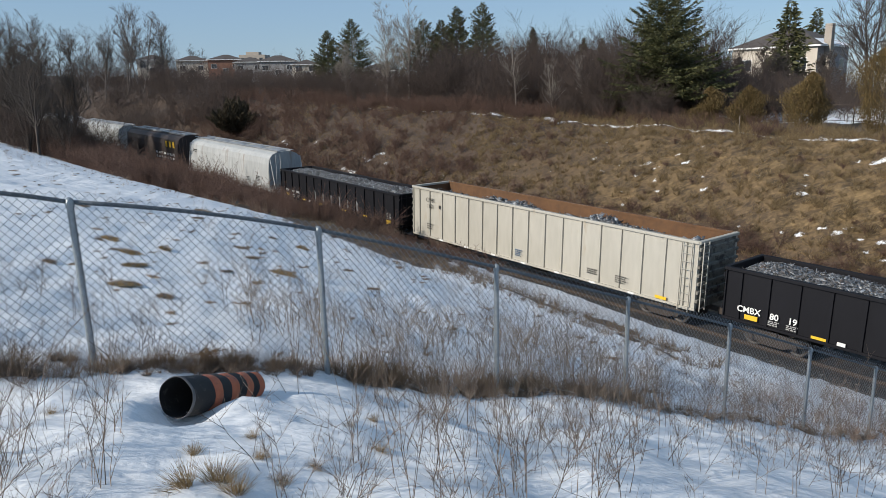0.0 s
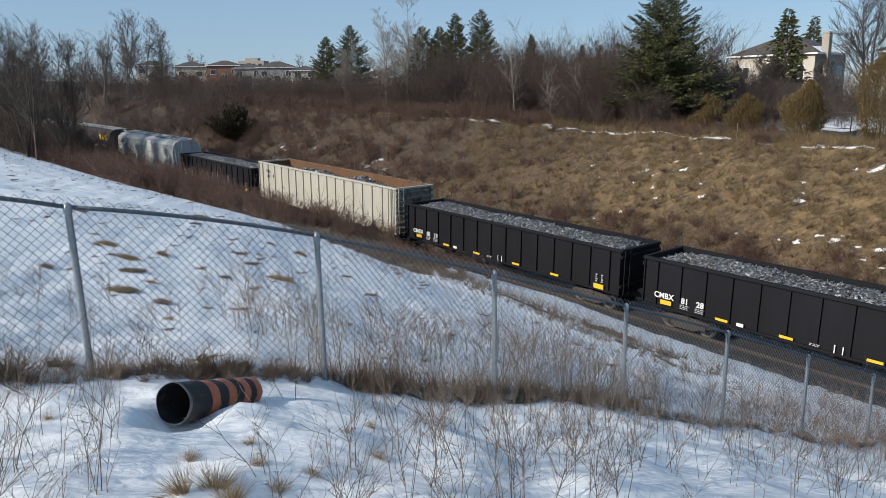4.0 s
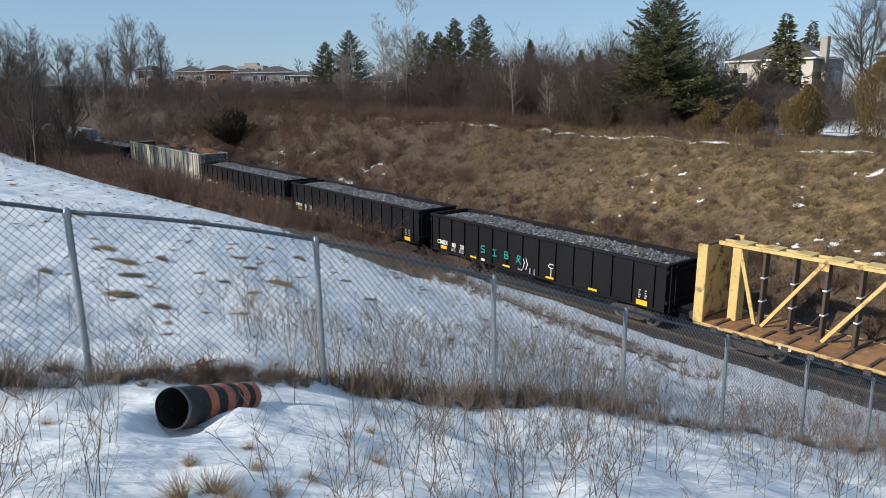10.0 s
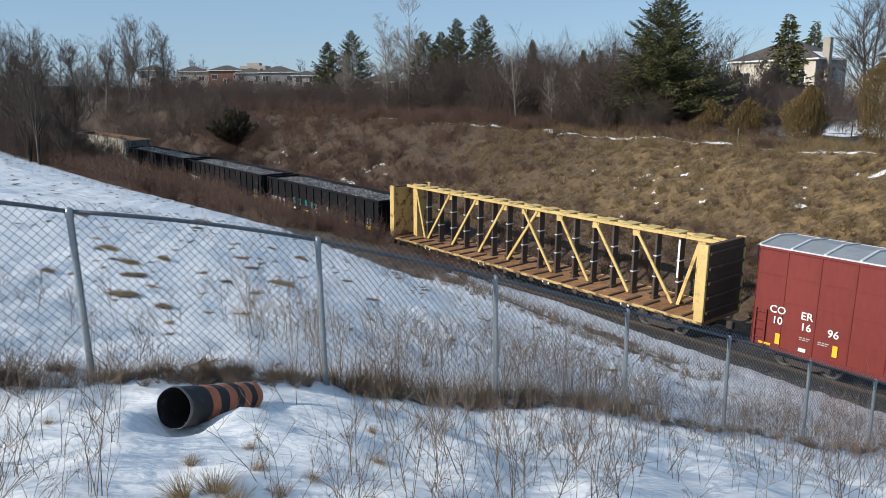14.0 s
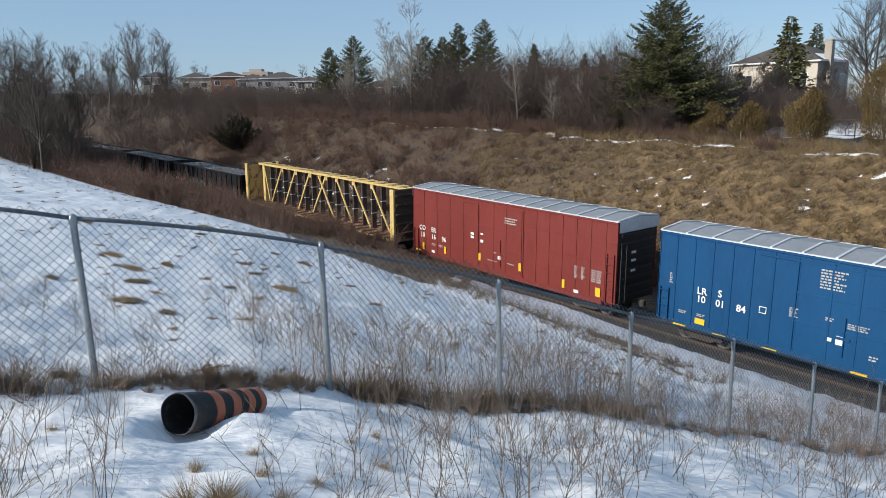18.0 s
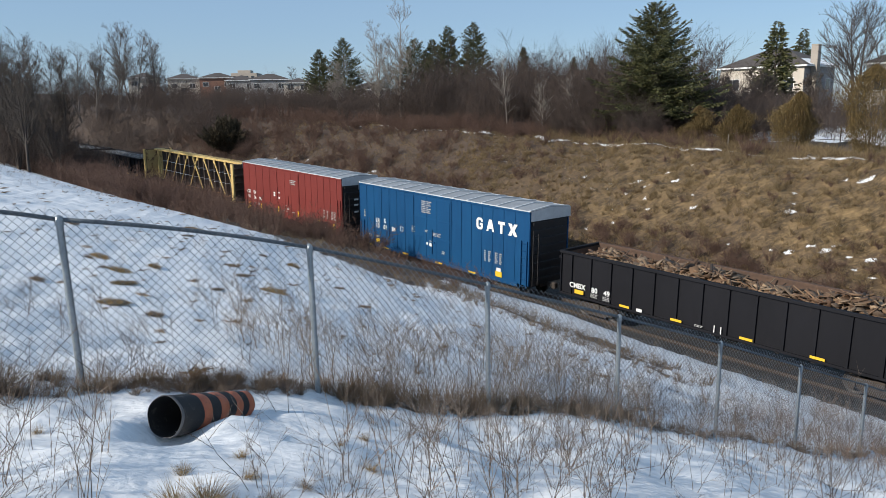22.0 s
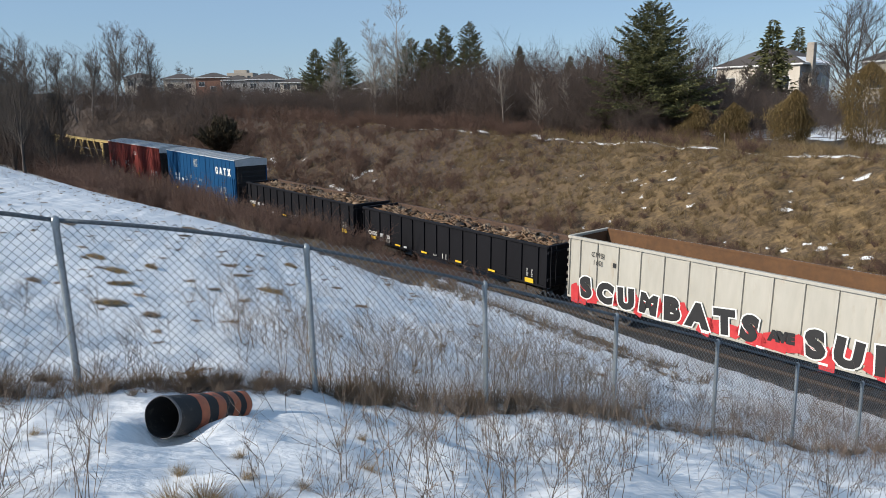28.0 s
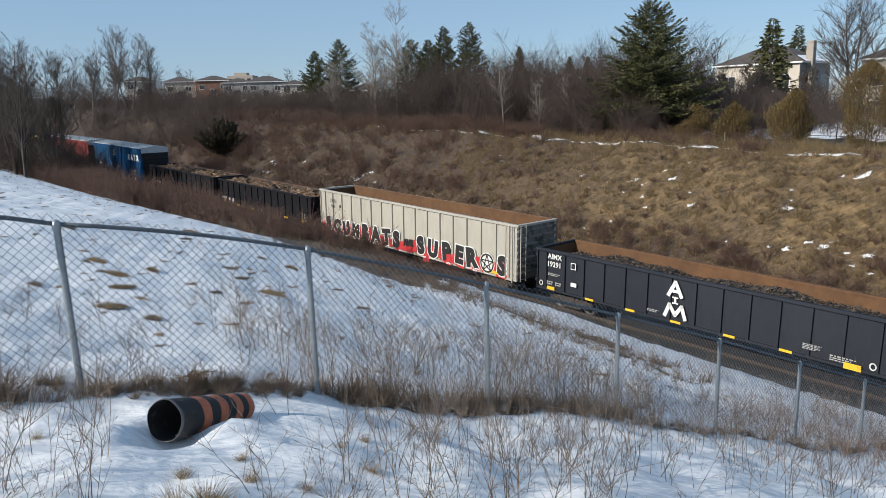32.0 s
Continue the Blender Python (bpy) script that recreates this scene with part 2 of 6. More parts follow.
# darker copy of the post steel: the top rail's shade is in its colour
SHADED_PIPE = surface("shaded_galvanised_pipe", (0.085, 0.10, 0.115), (0.15, 0.17, 0.185), 0.6, 0.3, 20, 2, None, 0.6, 0.05)
WIRE = surface("galvanised_wire", (0.19, 0.21, 0.225), (0.30, 0.32, 0.34), 0.5, 0.4, 20, 2, None, 0.6, 0)
RAIL_STEEL = surface("rail_steel", (0.06, 0.047, 0.038), (0.10, 0.075, 0.058), 0.6, 0.4, 9, 1, None, 0.6, 0.05)
TIE_WOOD = surface("creosoted_tie", (0.040, 0.031, 0.025), (0.085, 0.066, 0.052), 0.85, 0, 9, 1.5, None, 0.6, 0.3, (1, 4, 1), 0.3)
DRUM_BLACK = surface("black_drum_rubber", (0.009, 0.009, 0.010), (0.024, 0.022, 0.021), 0.7, 0, 12, 4, (0.075, 0.066, 0.058), 0.58, 0.05)
DRUM_GREY = surface("scuffed_grey_rim", (0.05, 0.05, 0.053), (0.12, 0.12, 0.125), 0.6, 0, 12, 2, None, 0.6, 0.05)
DRUM_ORANGE = surface("orange_drum_sheeting", (0.40, 0.10, 0.04), (0.54, 0.16, 0.07), 0.5, 0, 12, 4, (0.17, 0.07, 0.045), 0.56, 0.03)
BARK = surface("grey_bark", (0.055, 0.044, 0.037), (0.10, 0.082, 0.068), 0.85, 0, 10, 1, None, 0.6, 0.3)
# paler bark: distance haze is put into the far poplars' colour
HAZED_BARK = surface("haze_lightened_bark", (0.10, 0.086, 0.078), (0.16, 0.14, 0.126), 0.85, 0, 10, 1, None, 0.6, 0.2)
PALE_BARK = surface("pale_bark", (0.19, 0.165, 0.14), (0.29, 0.255, 0.22), 0.8, 0, 10, 1, (0.10, 0.085, 0.07), 0.6, 0.2)
TWIGS = island_surface("brown_twigs", ((0.045, 0.032, 0.027), (0.088, 0.062, 0.050), (0.066, 0.050, 0.043), (0.125, 0.088, 0.068)), 0.85)
RED_TWIGS = island_surface("reddish_twigs", ((0.075, 0.040, 0.030), (0.14, 0.078, 0.055), (0.10, 0.060, 0.045), (0.18, 0.115, 0.08)), 0.85)
STRAW = island_surface("dry_straw", ((0.10, 0.065, 0.031), (0.26, 0.185, 0.092), (0.16, 0.108, 0.05), (0.36, 0.265, 0.14)), 0.8)
WEED = island_surface("dead_weed_stalks", ((0.10, 0.068, 0.046), (0.26, 0.19, 0.125), (0.16, 0.112, 0.074), (0.38, 0.29, 0.19)), 0.8)
TAN_GRASS = island_surface("tan_dead_grass", ((0.10, 0.055, 0.030), (0.24, 0.155, 0.085), (0.155, 0.092, 0.050), (0.33, 0.235, 0.135)), 0.8)
GOLD_STRAW = island_surface("bleached_straw", ((0.13, 0.08, 0.036), (0.35, 0.245, 0.12), (0.21, 0.14, 0.065), (0.46, 0.35, 0.19)), 0.8)
PINK_WEED = island_surface("pinkish_brown_weeds", ((0.12, 0.075, 0.055), (0.28, 0.19, 0.14), (0.18, 0.118, 0.088), (0.36, 0.26, 0.195)), 0.8)
STALK = island_surface("grey_brown_stalks", ((0.068, 0.050, 0.040), (0.18, 0.134, 0.10), (0.112, 0.084, 0.064), (0.28, 0.21, 0.155)), 0.8)
NEEDLES = island_surface("spruce_needles", ((0.028, 0.034, 0.012), (0.082, 0.082, 0.025), (0.048, 0.054, 0.018), (0.125, 0.116, 0.038)), 0.7)
CEDAR = island_surface("winter_cedar_leaves", ((0.058, 0.036, 0.013), (0.135, 0.090, 0.028), (0.085, 0.062, 0.020), (0.19, 0.122, 0.042)), 0.7)
DARK_CEDAR = island_surface("dark_juniper_leaves", ((0.036, 0.030, 0.017), (0.066, 0.052, 0.029), (0.095, 0.066, 0.036)), 0.75)
RUSSET = island_surface("russet_leaves", ((0.035, 0.020, 0.013), (0.09, 0.048, 0.03), (0.06, 0.034, 0.022)), 0.8)
BRICK_WALL = surface("pale_house_brick", (0.30, 0.265, 0.225), (0.38, 0.335, 0.285), 0.8, 0, 14, 1, None, 0.6, 0.1)
STUCCO = surface("pale_stucco", (0.48, 0.43, 0.36), (0.58, 0.52, 0.44), 0.8, 0, 14, 1, None, 0.6, 0.1)
GREY_WALL = surface("grey_siding", (0.26, 0.25, 0.25), (0.34, 0.33, 0.32), 0.7, 0, 9, 1, None, 0.6, 0.05)
RED_BRICK = surface("red_brown_brick", (0.17, 0.085, 0.06), (0.25, 0.13, 0.09), 0.8, 0, 14, 1, None, 0.6, 0.1)
SHINGLE = surface("brown_grey_shingles", (0.055, 0.046, 0.042), (0.105, 0.09, 0.082), 0.85, 0, 16, 1.5, None, 0.6, 0.2)
WHITE_TRIM = surface("white_trim", (0.68, 0.68, 0.66), (0.78, 0.78, 0.76), 0.5, 0, 9, 1, None, 0.6, 0)
GLASS = surface("dark_window_glass", (0.03, 0.036, 0.042), (0.05, 0.06, 0.07), 0.08, 0, 3, 1, None, 0.6, 0)
SNOW = surface("snow", (0.74, 0.78, 0.83), (0.84, 0.86, 0.89), 0.8, 0, 12, 2, None, 0.6, 0.3)

# ---- mesh helpers ----


class Geo:
    def __init__(self):
        self.v, self.f = [], []

    def add(self, verts, faces):
        o = len(self.v)
        self.v += [tuple(p) for p in verts]
        self.f += [tuple(o + i for i in q) for q in faces]
        return self

    def box(self, x0, x1, y0, y1, z0, z1, m=None):
        p = [(x, y, z) for z in (z0, z1) for y in (y0, y1) for x in (x0, x1)]
        if m is not None:
            p = [m @ Vector(q) for q in p]
        return self.add(p, [(0, 2, 3, 1), (4, 5, 7, 6), (0, 1, 5, 4), (2, 6, 7, 3), (0, 4, 6, 2), (1, 3, 7, 5)])

    def bevel_box(self, x0, x1, y0, y1, z0, z1, c=0.02, m=None):
        """A box with its upright edges and its top edge chamfered."""
        def ring(i, z):
            a, b_, d, e = x0 + i, x1 - i, y0 + i, y1 - i
            k = c
            return [(a + k, d, z), (b_ - k, d, z), (b_, d + k, z), (b_, e - k, z), (b_ - k, e, z), (a + k, e, z), (a, e - k, z), (a, d + k, z)]
        p = ring(0, z0) + ring(0, z1 - c) + ring(c, z1)
        if m is not None:
            p = [m @ Vector(q) for q in p]
        f = [tuple(reversed(range(8))), tuple(range(16, 24))]
        for r in (0, 8):
            f += [(r + i, r + (i + 1) % 8, r + 8 + (i + 1) % 8, r + 8 + i) for i in range(8)]
        return self.add(p, f)

    def tube(self, a, b, r0, r1=None, n=8, caps=True):
        a, b = Vector(a), Vector(b)
        r1 = r0 if r1 is None else r1
        q = (b - a).to_track_quat("Z", "Y")
        ring = [Vector((math.cos(2 * math.pi * i / n), math.sin(2 * math.pi * i / n), 0)) for i in range(n)]
        p = [a + q @ (c * r0) for c in ring] + [b + q @ (c * r1) for c in ring]
        f = [(i, (i + 1) % n, n + (i + 1) % n, n + i) for i in range(n)]
        if caps:
            f += [tuple(reversed(range(n))), tuple(range(n, 2 * n))]
        return self.add(p, f)

    def pipe(self, pts, r, n=10):
        """A round pipe along a line of points."""
        q = (pts[-1] - pts[0]).to_track_quat("Z", "Y")
        p = [c + q @ Vector((r * math.cos(6.28319 * i / n), r * math.sin(6.28319 * i / n), 0)) for c in pts for i in range(n)]
        m = len(pts)
        return self.add(p, [(k * n + i, k * n + (i + 1) % n, (k + 1) * n + (i + 1) % n, (k + 1) * n + i) for k in range(m - 1) for i in range(n)] + [tuple(reversed(range(n))), tuple(range((m - 1) * n, m * n))])

    def beam(self, a, b, w, h):
        """A bar of width w (along y) and depth h between two points in an x-z plane."""
        a, b = Vector(a), Vector(b)
        d = (b - a).normalized()
        s = Vector((0, 1, 0))
        u = d.cross(s).normalized()
        p = [e + s * (w / 2 * i) + u * (h / 2 * j) for e in (a, b) for i, j in ((-1, -1), (1, -1), (1, 1), (-1, 1))]
        return self.add(p, [(3, 2, 1, 0), (4, 5, 6, 7), (0, 1, 5, 4), (1, 2, 6, 5), (2, 3, 7, 6), (3, 0, 4, 7)])

    def turned(self, rings, n=20, axis="z"):
        """A body of revolution from (radius, height) pairs."""
        p = []
        for r, h in rings:
            for i in range(n):
                a = 2 * math.pi * i / n
                c = (r * math.cos(a), r * math.sin(a), h)
                p.append(c if axis == "z" else (c[0], c[2], c[1]))
        f = []
        for k in range(len(rings) - 1):
            f += [(k * n + i, k * n + (i + 1) % n, (k + 1) * n + (i + 1) % n, (k + 1) * n + i) for i in range(n)]
        return self.add(p, f)

    def mesh(self, name):
        me = bpy.data.meshes.new(name)
        me.from_pydata(self.v, [], self.f)
        me.update()
        return me


def part(name, geo, material, parent=None, label="", m=None, smooth=False):
    me = geo if isinstance(geo, bpy.types.Mesh) else geo.mesh(name)
    if not me.materials:
        me.materials.append(material)
    if smooth:
        me.shade_smooth()
    ob = new(name, me)
    ob.parent = parent
    if m is not None:
        ob.matrix_basis = m
    if label:
        tagged(ob, label)
    return ob


def thing(name, label, category, m=None, group="", kind=""):
    ob = new(name)
    ob.empty_display_size = 0.3
    if m is not None:
        ob.matrix_basis = m
    return tagged(ob, label, category, group, kind)


def array_mesh(name, v, f, material):
    me = bpy.data.meshes.new(name)
    v, f = np.asarray(v, np.float32), np.asarray(f, np.int32)
    k = f.shape[1]
    me.vertices.add(len(v))
    me.vertices.foreach_set("co", v.ravel())
    me.loops.add(f.size)
    me.loops.foreach_set("vertex_index", f.ravel())
    me.polygons.add(len(f))
    me.polygons.foreach_set("loop_start", np.arange(0, f.size, k, dtype=np.int32))
    me.update(calc_edges=True)
    me.materials.append(material)
    return me


def letters(text, size, bold=0.0, spacing=1.0):
    """A flat mesh of built-in lettering, centred; x runs with the reading direction, y up."""
    cu = bpy.data.curves.new("letters", "FONT")
    cu.body, cu.size, cu.offset, cu.space_character = text, size, bold, spacing
    cu.align_x, cu.align_y, cu.extrude, cu.resolution_u = "CENTER", "CENTER", 0.004, 3
    ob = bpy.data.objects.new("letters", cu)
    scene.collection.objects.link(ob)
    me = bpy.data.meshes.new_from_object(ob.evaluated_get(bpy.context.evaluated_depsgraph_get()))
    bpy.data.objects.remove(ob)
    bpy.data.curves.remove(cu)
    return me

# ---- the line: a gentle curve; s runs along it in the train's direction, l across it, away from the camera ----
STEP = 0.5
S_TAB = np.arange(-400, 600 + STEP, STEP)
S_BEND = np.clip(S_TAB, -50, 90)
HEAD = radians(50.1555) + 0.0001588 * S_BEND - 1.5085e-5 * S_BEND ** 2
LINE_X, LINE_Y = np.cumsum(-np.cos(HEAD)) * STEP, np.cumsum(np.sin(HEAD)) * STEP
ZERO = int(np.argmin(abs(S_TAB)))
LINE_X, LINE_Y = LINE_X - LINE_X[ZERO] + 1.55 * np.sin(HEAD), LINE_Y - LINE_Y[ZERO] + 42.941 + 1.55 * np.cos(HEAD)
LINE_X = LINE_X - 0.41


def along(s, l=0.0):
    """The place at s along the line and l across it, and the heading there."""
    h = float(np.interp(s, S_TAB, HEAD))
    return float(np.interp(s, S_TAB, LINE_X)) + l * math.sin(h), float(np.interp(s, S_TAB, LINE_Y)) + l * math.cos(h), h


def across(x, y):
    """s and l of places, for arrays."""
    x, y = np.atleast_1d(x).astype(float), np.atleast_1d(y).astype(float)
    lx, ly, sh, ch = LINE_X[::8], LINE_Y[::8], np.sin(HEAD[::8]), np.cos(HEAD[::8])
    s, l = np.empty(len(x)), np.empty(len(x))
    for a in range(0, len(x), 4000):
        b = slice(a, a + 4000)
        k = np.argmin((x[b, None] - lx) ** 2 + (y[b, None] - ly) ** 2, axis=1)
        dx, dy = x[b] - lx[k], y[b] - ly[k]
        s[b] = S_TAB[::8][k] - dx * ch[k] + dy * sh[k]
        l[b] = dx * sh[k] + dy * ch[k]
    return s, l


FENCE_A, FENCE_B, BAY = np.array((-4.005, 7.423)), np.array((0.840, 0.5228)), 2.75


def before_fence(x, y):
    """Metres on the camera's side of the fence line."""
    return (x - FENCE_A[0]) * FENCE_B[1] - (y - FENCE_A[1]) * FENCE_B[0]


def lumps(x, y, scale, seed):
    """Smooth random relief of about unit height, summed from waves."""
    r = np.random.RandomState(seed)
    z = np.zeros_like(x, dtype=float)
    for _ in range(9):
        a, k, ph = r.uniform(0, 6.283), r.uniform(0.6, 1.7) / scale, r.uniform(0, 6.283)
        z += np.sin((x * math.cos(a) + y * math.sin(a)) * k * 6.283 + ph)
    return z / 3.0


def smooth_step(v, a, b):
    t = np.clip((v - a) / (b - a), 0, 1)
    return t * t * (3 - 2 * t)


def height(x, y):
    """The ground's height: the snowy hill, the cutting with the line, the far bank and the land behind it."""
    x, y = np.atleast_1d(x).astype(float), np.atleast_1d(y).astype(float)
    s, l = across(x, y)
    hill = np.interp(l, (-300, -60, -32, -27.5, -24.75, -22, -19.3, -16.6, -13.9, -11.2, -9, -7, -5.5, -4.4, -3.6, -2.9), (11, 10, 7.9, 7.10, 6.56, 5.80, 4.94, 4.05, 3.10, 2.2, 1.75, 1.3, 0.92, 0.56, 0.26, -0.25))
    u = before_fence(x, y)
    swell = np.interp(s, (-40, -26, -10, 2, 20, 44, 75, 120), (0, 0, 0.5, 0.8, 0.1, -0.6, -0.4, 0))
    hill = hill + swell * smooth_step(l, -25, -14) + 0.13 * np.clip(u, 0, 9) * smooth_step(u, 0.0, 2.5)
    hill = hill + 0.055 * lumps(x, y, 7.0, 3) + 0.026 * lumps(x, y, 1.5, 4) + 0.014 * lumps(x, y, 0.6, 15) + 0.028 * smooth_step(u, 0.3, 1.0) * lumps(x, y, 1.4, 14)
    hill = hill - 0.20 * np.exp(-((x + 2.50) ** 2 + (y - 5.92) ** 2) / 0.075)
    hill = hill + 0.10 * np.exp(-((x + 2.02) ** 2 + (y - 6.35) ** 2) / 0.05)
    hill = hill + 0.06 * np.exp(-((x + 2.92) ** 2 + (y - 5.9) ** 2) / 0.05)
    hill = hill + 0.09 * np.exp(-((x + 1.62) ** 2 + (y - 5.75) ** 2) / 0.06) - 0.09 * np.exp(-((x + 1.80) ** 2 + (y - 5.55) ** 2) / 0.03)
    floor = -0.55 + 0.05 * lumps(x, y, 3.0, 5)
    near = np.logaddexp(hill * 4, floor * 4) / 4
    bank = np.interp(l, (0, 5.0, 7.0, 10.0, 14.0, 18.0, 20.5, 24, 60, 150, 400, 3000), (-2.0, -0.45, 0.75, 2.45, 4.75, 6.75, 7.45, 7.6, 8.6, 10.0, 12.0, 14.0))
    rough = smooth_step(l, 5, 9) * (0.22 * lumps(x, y, 9.0, 6) + 0.10 * lumps(x, y, 2.6, 7) + 0.035 * lumps(x, y, 1.3, 8) + 0.022 * lumps(x, y, 0.7, 9)) * np.interp(s, (-20, 20, 40), (0.8, 0.9, 0.75))
    far = np.logaddexp((bank + rough) * 4, floor * 4) / 4
    bed = -0.165 - 0.6 * smooth_step(abs(l), 2.0, 3.9)
    z = np.where(l < 0, near, far)
    w = np.where(l < 0, smooth_step(-l, 2.3, 3.3), smooth_step(l, 3.0, 4.6))
    return bed * (1 - w) + z * w - FALL * x


def ground_z(x, y):
    return float(height(x, y)[0])


def steps(*spans):
    """Sample places along an axis: spans of (start, end, step)."""
    out = []
    for a, b, d in spans:
        out += list(np.arange(a, b, d))
    return np.array(out)


# the larger snow patches left on the far bank: along the line, across it, half width
BANK_SNOW = ((2.2, 14.7, 0.4), (-1.0, 13.6, 0.3), (-2.4, 15.1, 0.45), (-5.3, 15.3, 0.5), (-3.4, 14.6, 0.3), (-7.4, 14.3, 0.3), (-8.0, 13.3, 0.32), (-11.0, 14.8, 0.25), (-13.3, 15.7, 0.3),
             (-13.8, 14.5, 0.36), (-14.1, 13.6, 0.55), (-15.4, 10.8, 0.42), (-14.5, 10.7, 0.28), (-16.4, 11.2, 0.38), (-17.3, 10.9, 0.42), (-17.6, 11.6, 0.3), (-18.5, 10.9, 0.3), (-19.6, 10.9, 0.4),
             (-19.2, 10.0, 0.3), (-20.1, 9.6, 0.32), (-15.4, 17.8, 0.36), (-16.6, 17.7, 0.6), (-12.0, 10.5, 0.28), (-5.0, 12.5, 0.3), (-16.1, 14.4, 0.25))


def build_ground():
    ax = steps((-3000, -300, 450), (-300, -60, 30), (-60, -40, 2), (-40, -18, 0.15), (-18, 14, 0.3), (14, 20, 0.5), (20, 100, 1.0), (100, 220, 6), (220, 400, 30), (400, 3001, 400))
    bx = steps((-3000, -200, 400), (-200, -40, 20), (-40, -30, 1.0), (-30, -8, 0.15), (-8, 6, 0.3), (6, 21, 0.25), (21, 24, 0.4), (24, 60, 1.5), (60, 200, 10), (200, 3001, 400))
    h = radians(50.1555)
    A, B = np.meshgrid(ax, bx)
    A, B = A.ravel(), B.ravel()
    ox, oy = 1.55 * math.sin(h) - 0.41, 42.941 + 1.55 * math.cos(h)
    x, y = ox - A * math.cos(h) + B * math.sin(h), oy + A * math.sin(h) + B * math.cos(h)
    z = height(x, y)
    n, k = len(ax), np.arange(len(ax) - 1)
    f = np.concatenate([np.stack([r * n + k, (r + 1) * n + k, (r + 1) * n + k + 1, r * n + k + 1], 1) for r in range(len(bx) - 1)])
    me = array_mesh("ground", np.stack([x, y, z], 1), f, GROUND)
    s, l = across(x, y)
    u = before_fence(x, y)
    # snow lies on the hill, thins at the foot and along the fence, and is left in patches on the bank
    edge = l + 0.45 * lumps(x, y, 3.0, 33) + 0.25 * lumps(x, y, 1.2, 34)
    snowy = np.where(l < -14, 0.95, np.interp(edge, (-14, -9.0, -5.0, -3.2, -2.7, -2.3), (0.9, 0.85, 0.9, 0.82, 0.4, -0.2)))
    snowy -= np.interp(abs(u - 0.06), (0.10, 0.40), (0.6, 0.0)) * (l > -40) * np.clip(0.8 + 0.35 * lumps(x, y, 2.0, 36), 0.2, 1) * np.interp(x, (-2, 1), (1.0, 0.82))
    snowy -= np.exp(-((l + 8.9 + 0.4 * lumps(x, y, 5.0, 31)) / 0.9) ** 2) * 0.52 * (0.75 + 0.5 * lumps(x, y, 2.2, 32)) * np.interp(s, (-24, -18), (0.3, 1))
    snowy -= np.interp(s, (-10.5, -6, 14), (0, 0.5, 0.75)) * smooth_step(l, -12.5, -10.5) + np.interp(s, (-28, -23.5), (0.42, 0)) * smooth_step(l, -9, -6)
    snowy = np.where(l > 3, 0.10, snowy)
    snowy += np.where(l > 3, 0.46 * np.exp(-((l - 20.6 - 0.3 * lumps(x, y, 6.0, 35)) / 0.5) ** 2) * np.interp(s, (-30, 20, 55, 62), (1, 1, 0.8, 0)), 0)
    snowy += np.where(l > 26, smooth_step(l, 31, 35) * np.interp(s, (0, 12), (0.62, 0.12)), 0)
    patch = np.zeros_like(s)
    r = random.Random(77)
    for ps, pl, size in BANK_SNOW:
        patch = np.maximum(patch, 0.60 * np.exp(-((s - ps) / (size * 1.1)) ** 2 - ((l - pl + 0.4 * (s - ps)) / (size * 0.72)) ** 2))
    for _ in range(110):
        ps, pl, size = r.uniform(-6, 22), r.uniform(9, 18), r.uniform(0.15, 0.3)
        if r.random() < 0.35:
            ps, pl, size = r.uniform(22, 46), r.uniform(7, 12.0), r.uniform(0.4, 0.7)
        patch = np.maximum(patch, 0.44 * np.exp(-((s - ps) / (size * 1.5)) ** 2 - ((l - pl) / size) ** 2))
    snowy += patch * (l > 3)
    brushy = np.where(l > 0, np.interp(s, (-25, 2, 18, 45), (0.22, 0.45, 0.92, 1.2)), 0.8) + np.where(l > 22, 0.3, 0) + np.exp(-((l - 7) / 2.8) ** 2) * 0.55
    stony = np.interp(abs(l), (3.0, 4.4), (1.0, 0.0))
    for name, v in (("snowy", snowy), ("brushy", brushy), ("stony", stony)):
        at = me.attributes.new(name, "FLOAT", "POINT")
        at.data.foreach_set("value", v.astype(np.float32))
    me.shade_smooth()
    ob = new("ground", me)
    return tagged(ob, "snow-covered hill falling to a railway cutting with a dry grass bank", "ground", kind="structure")


build_ground()


# ---- rolling stock; in a car's own space x is its way of travel, +y its camera side, z = 0 the rail top ----
SHARED = {}


def shared(key, make):
    if key not in SHARED:
        SHARED[key] = make()
    return SHARED[key]


def truck_mesh():
    g = Geo()
    for y in (-1.0, 1.0):
        side = [(-1.25, 0.50), (-1.25, 0.66), (-0.95, 0.74), (-0.42, 0.80), (0.42, 0.80), (0.95, 0.74), (1.25, 0.66), (1.25, 0.50), (0.95, 0.46), (0.45, 0.22), (-0.45, 0.22), (-0.95, 0.46)]
        k = len(side)
        p = [(x, y - 0.09, z) for x, z in side] + [(x, y + 0.09, z) for x, z in side]
        g.add(p, [tuple(range(k)), tuple(reversed(range(k, 2 * k)))] + [(i, k + i, k + (i + 1) % k, (i + 1) % k) for i in range(k)])
        for x in (-0.9, 0.9):
            g.tube((x, y - 0.12, 0.46), (x, y + 0.16, 0.46), 0.13, n=10)
        for x in (-0.16, 0.0, 0.16):
            g.tube((x, y, 0.26), (x, y, 0.56), 0.07, n=8)
    g.bevel_box(-0.2, 0.2, -1.15, 1.15, 0.52, 0.86, 0.03)
    g.tube((0, 0, 0.8), (0, 0, 0.98), 0.2, n=12)
    return g.mesh("truck")


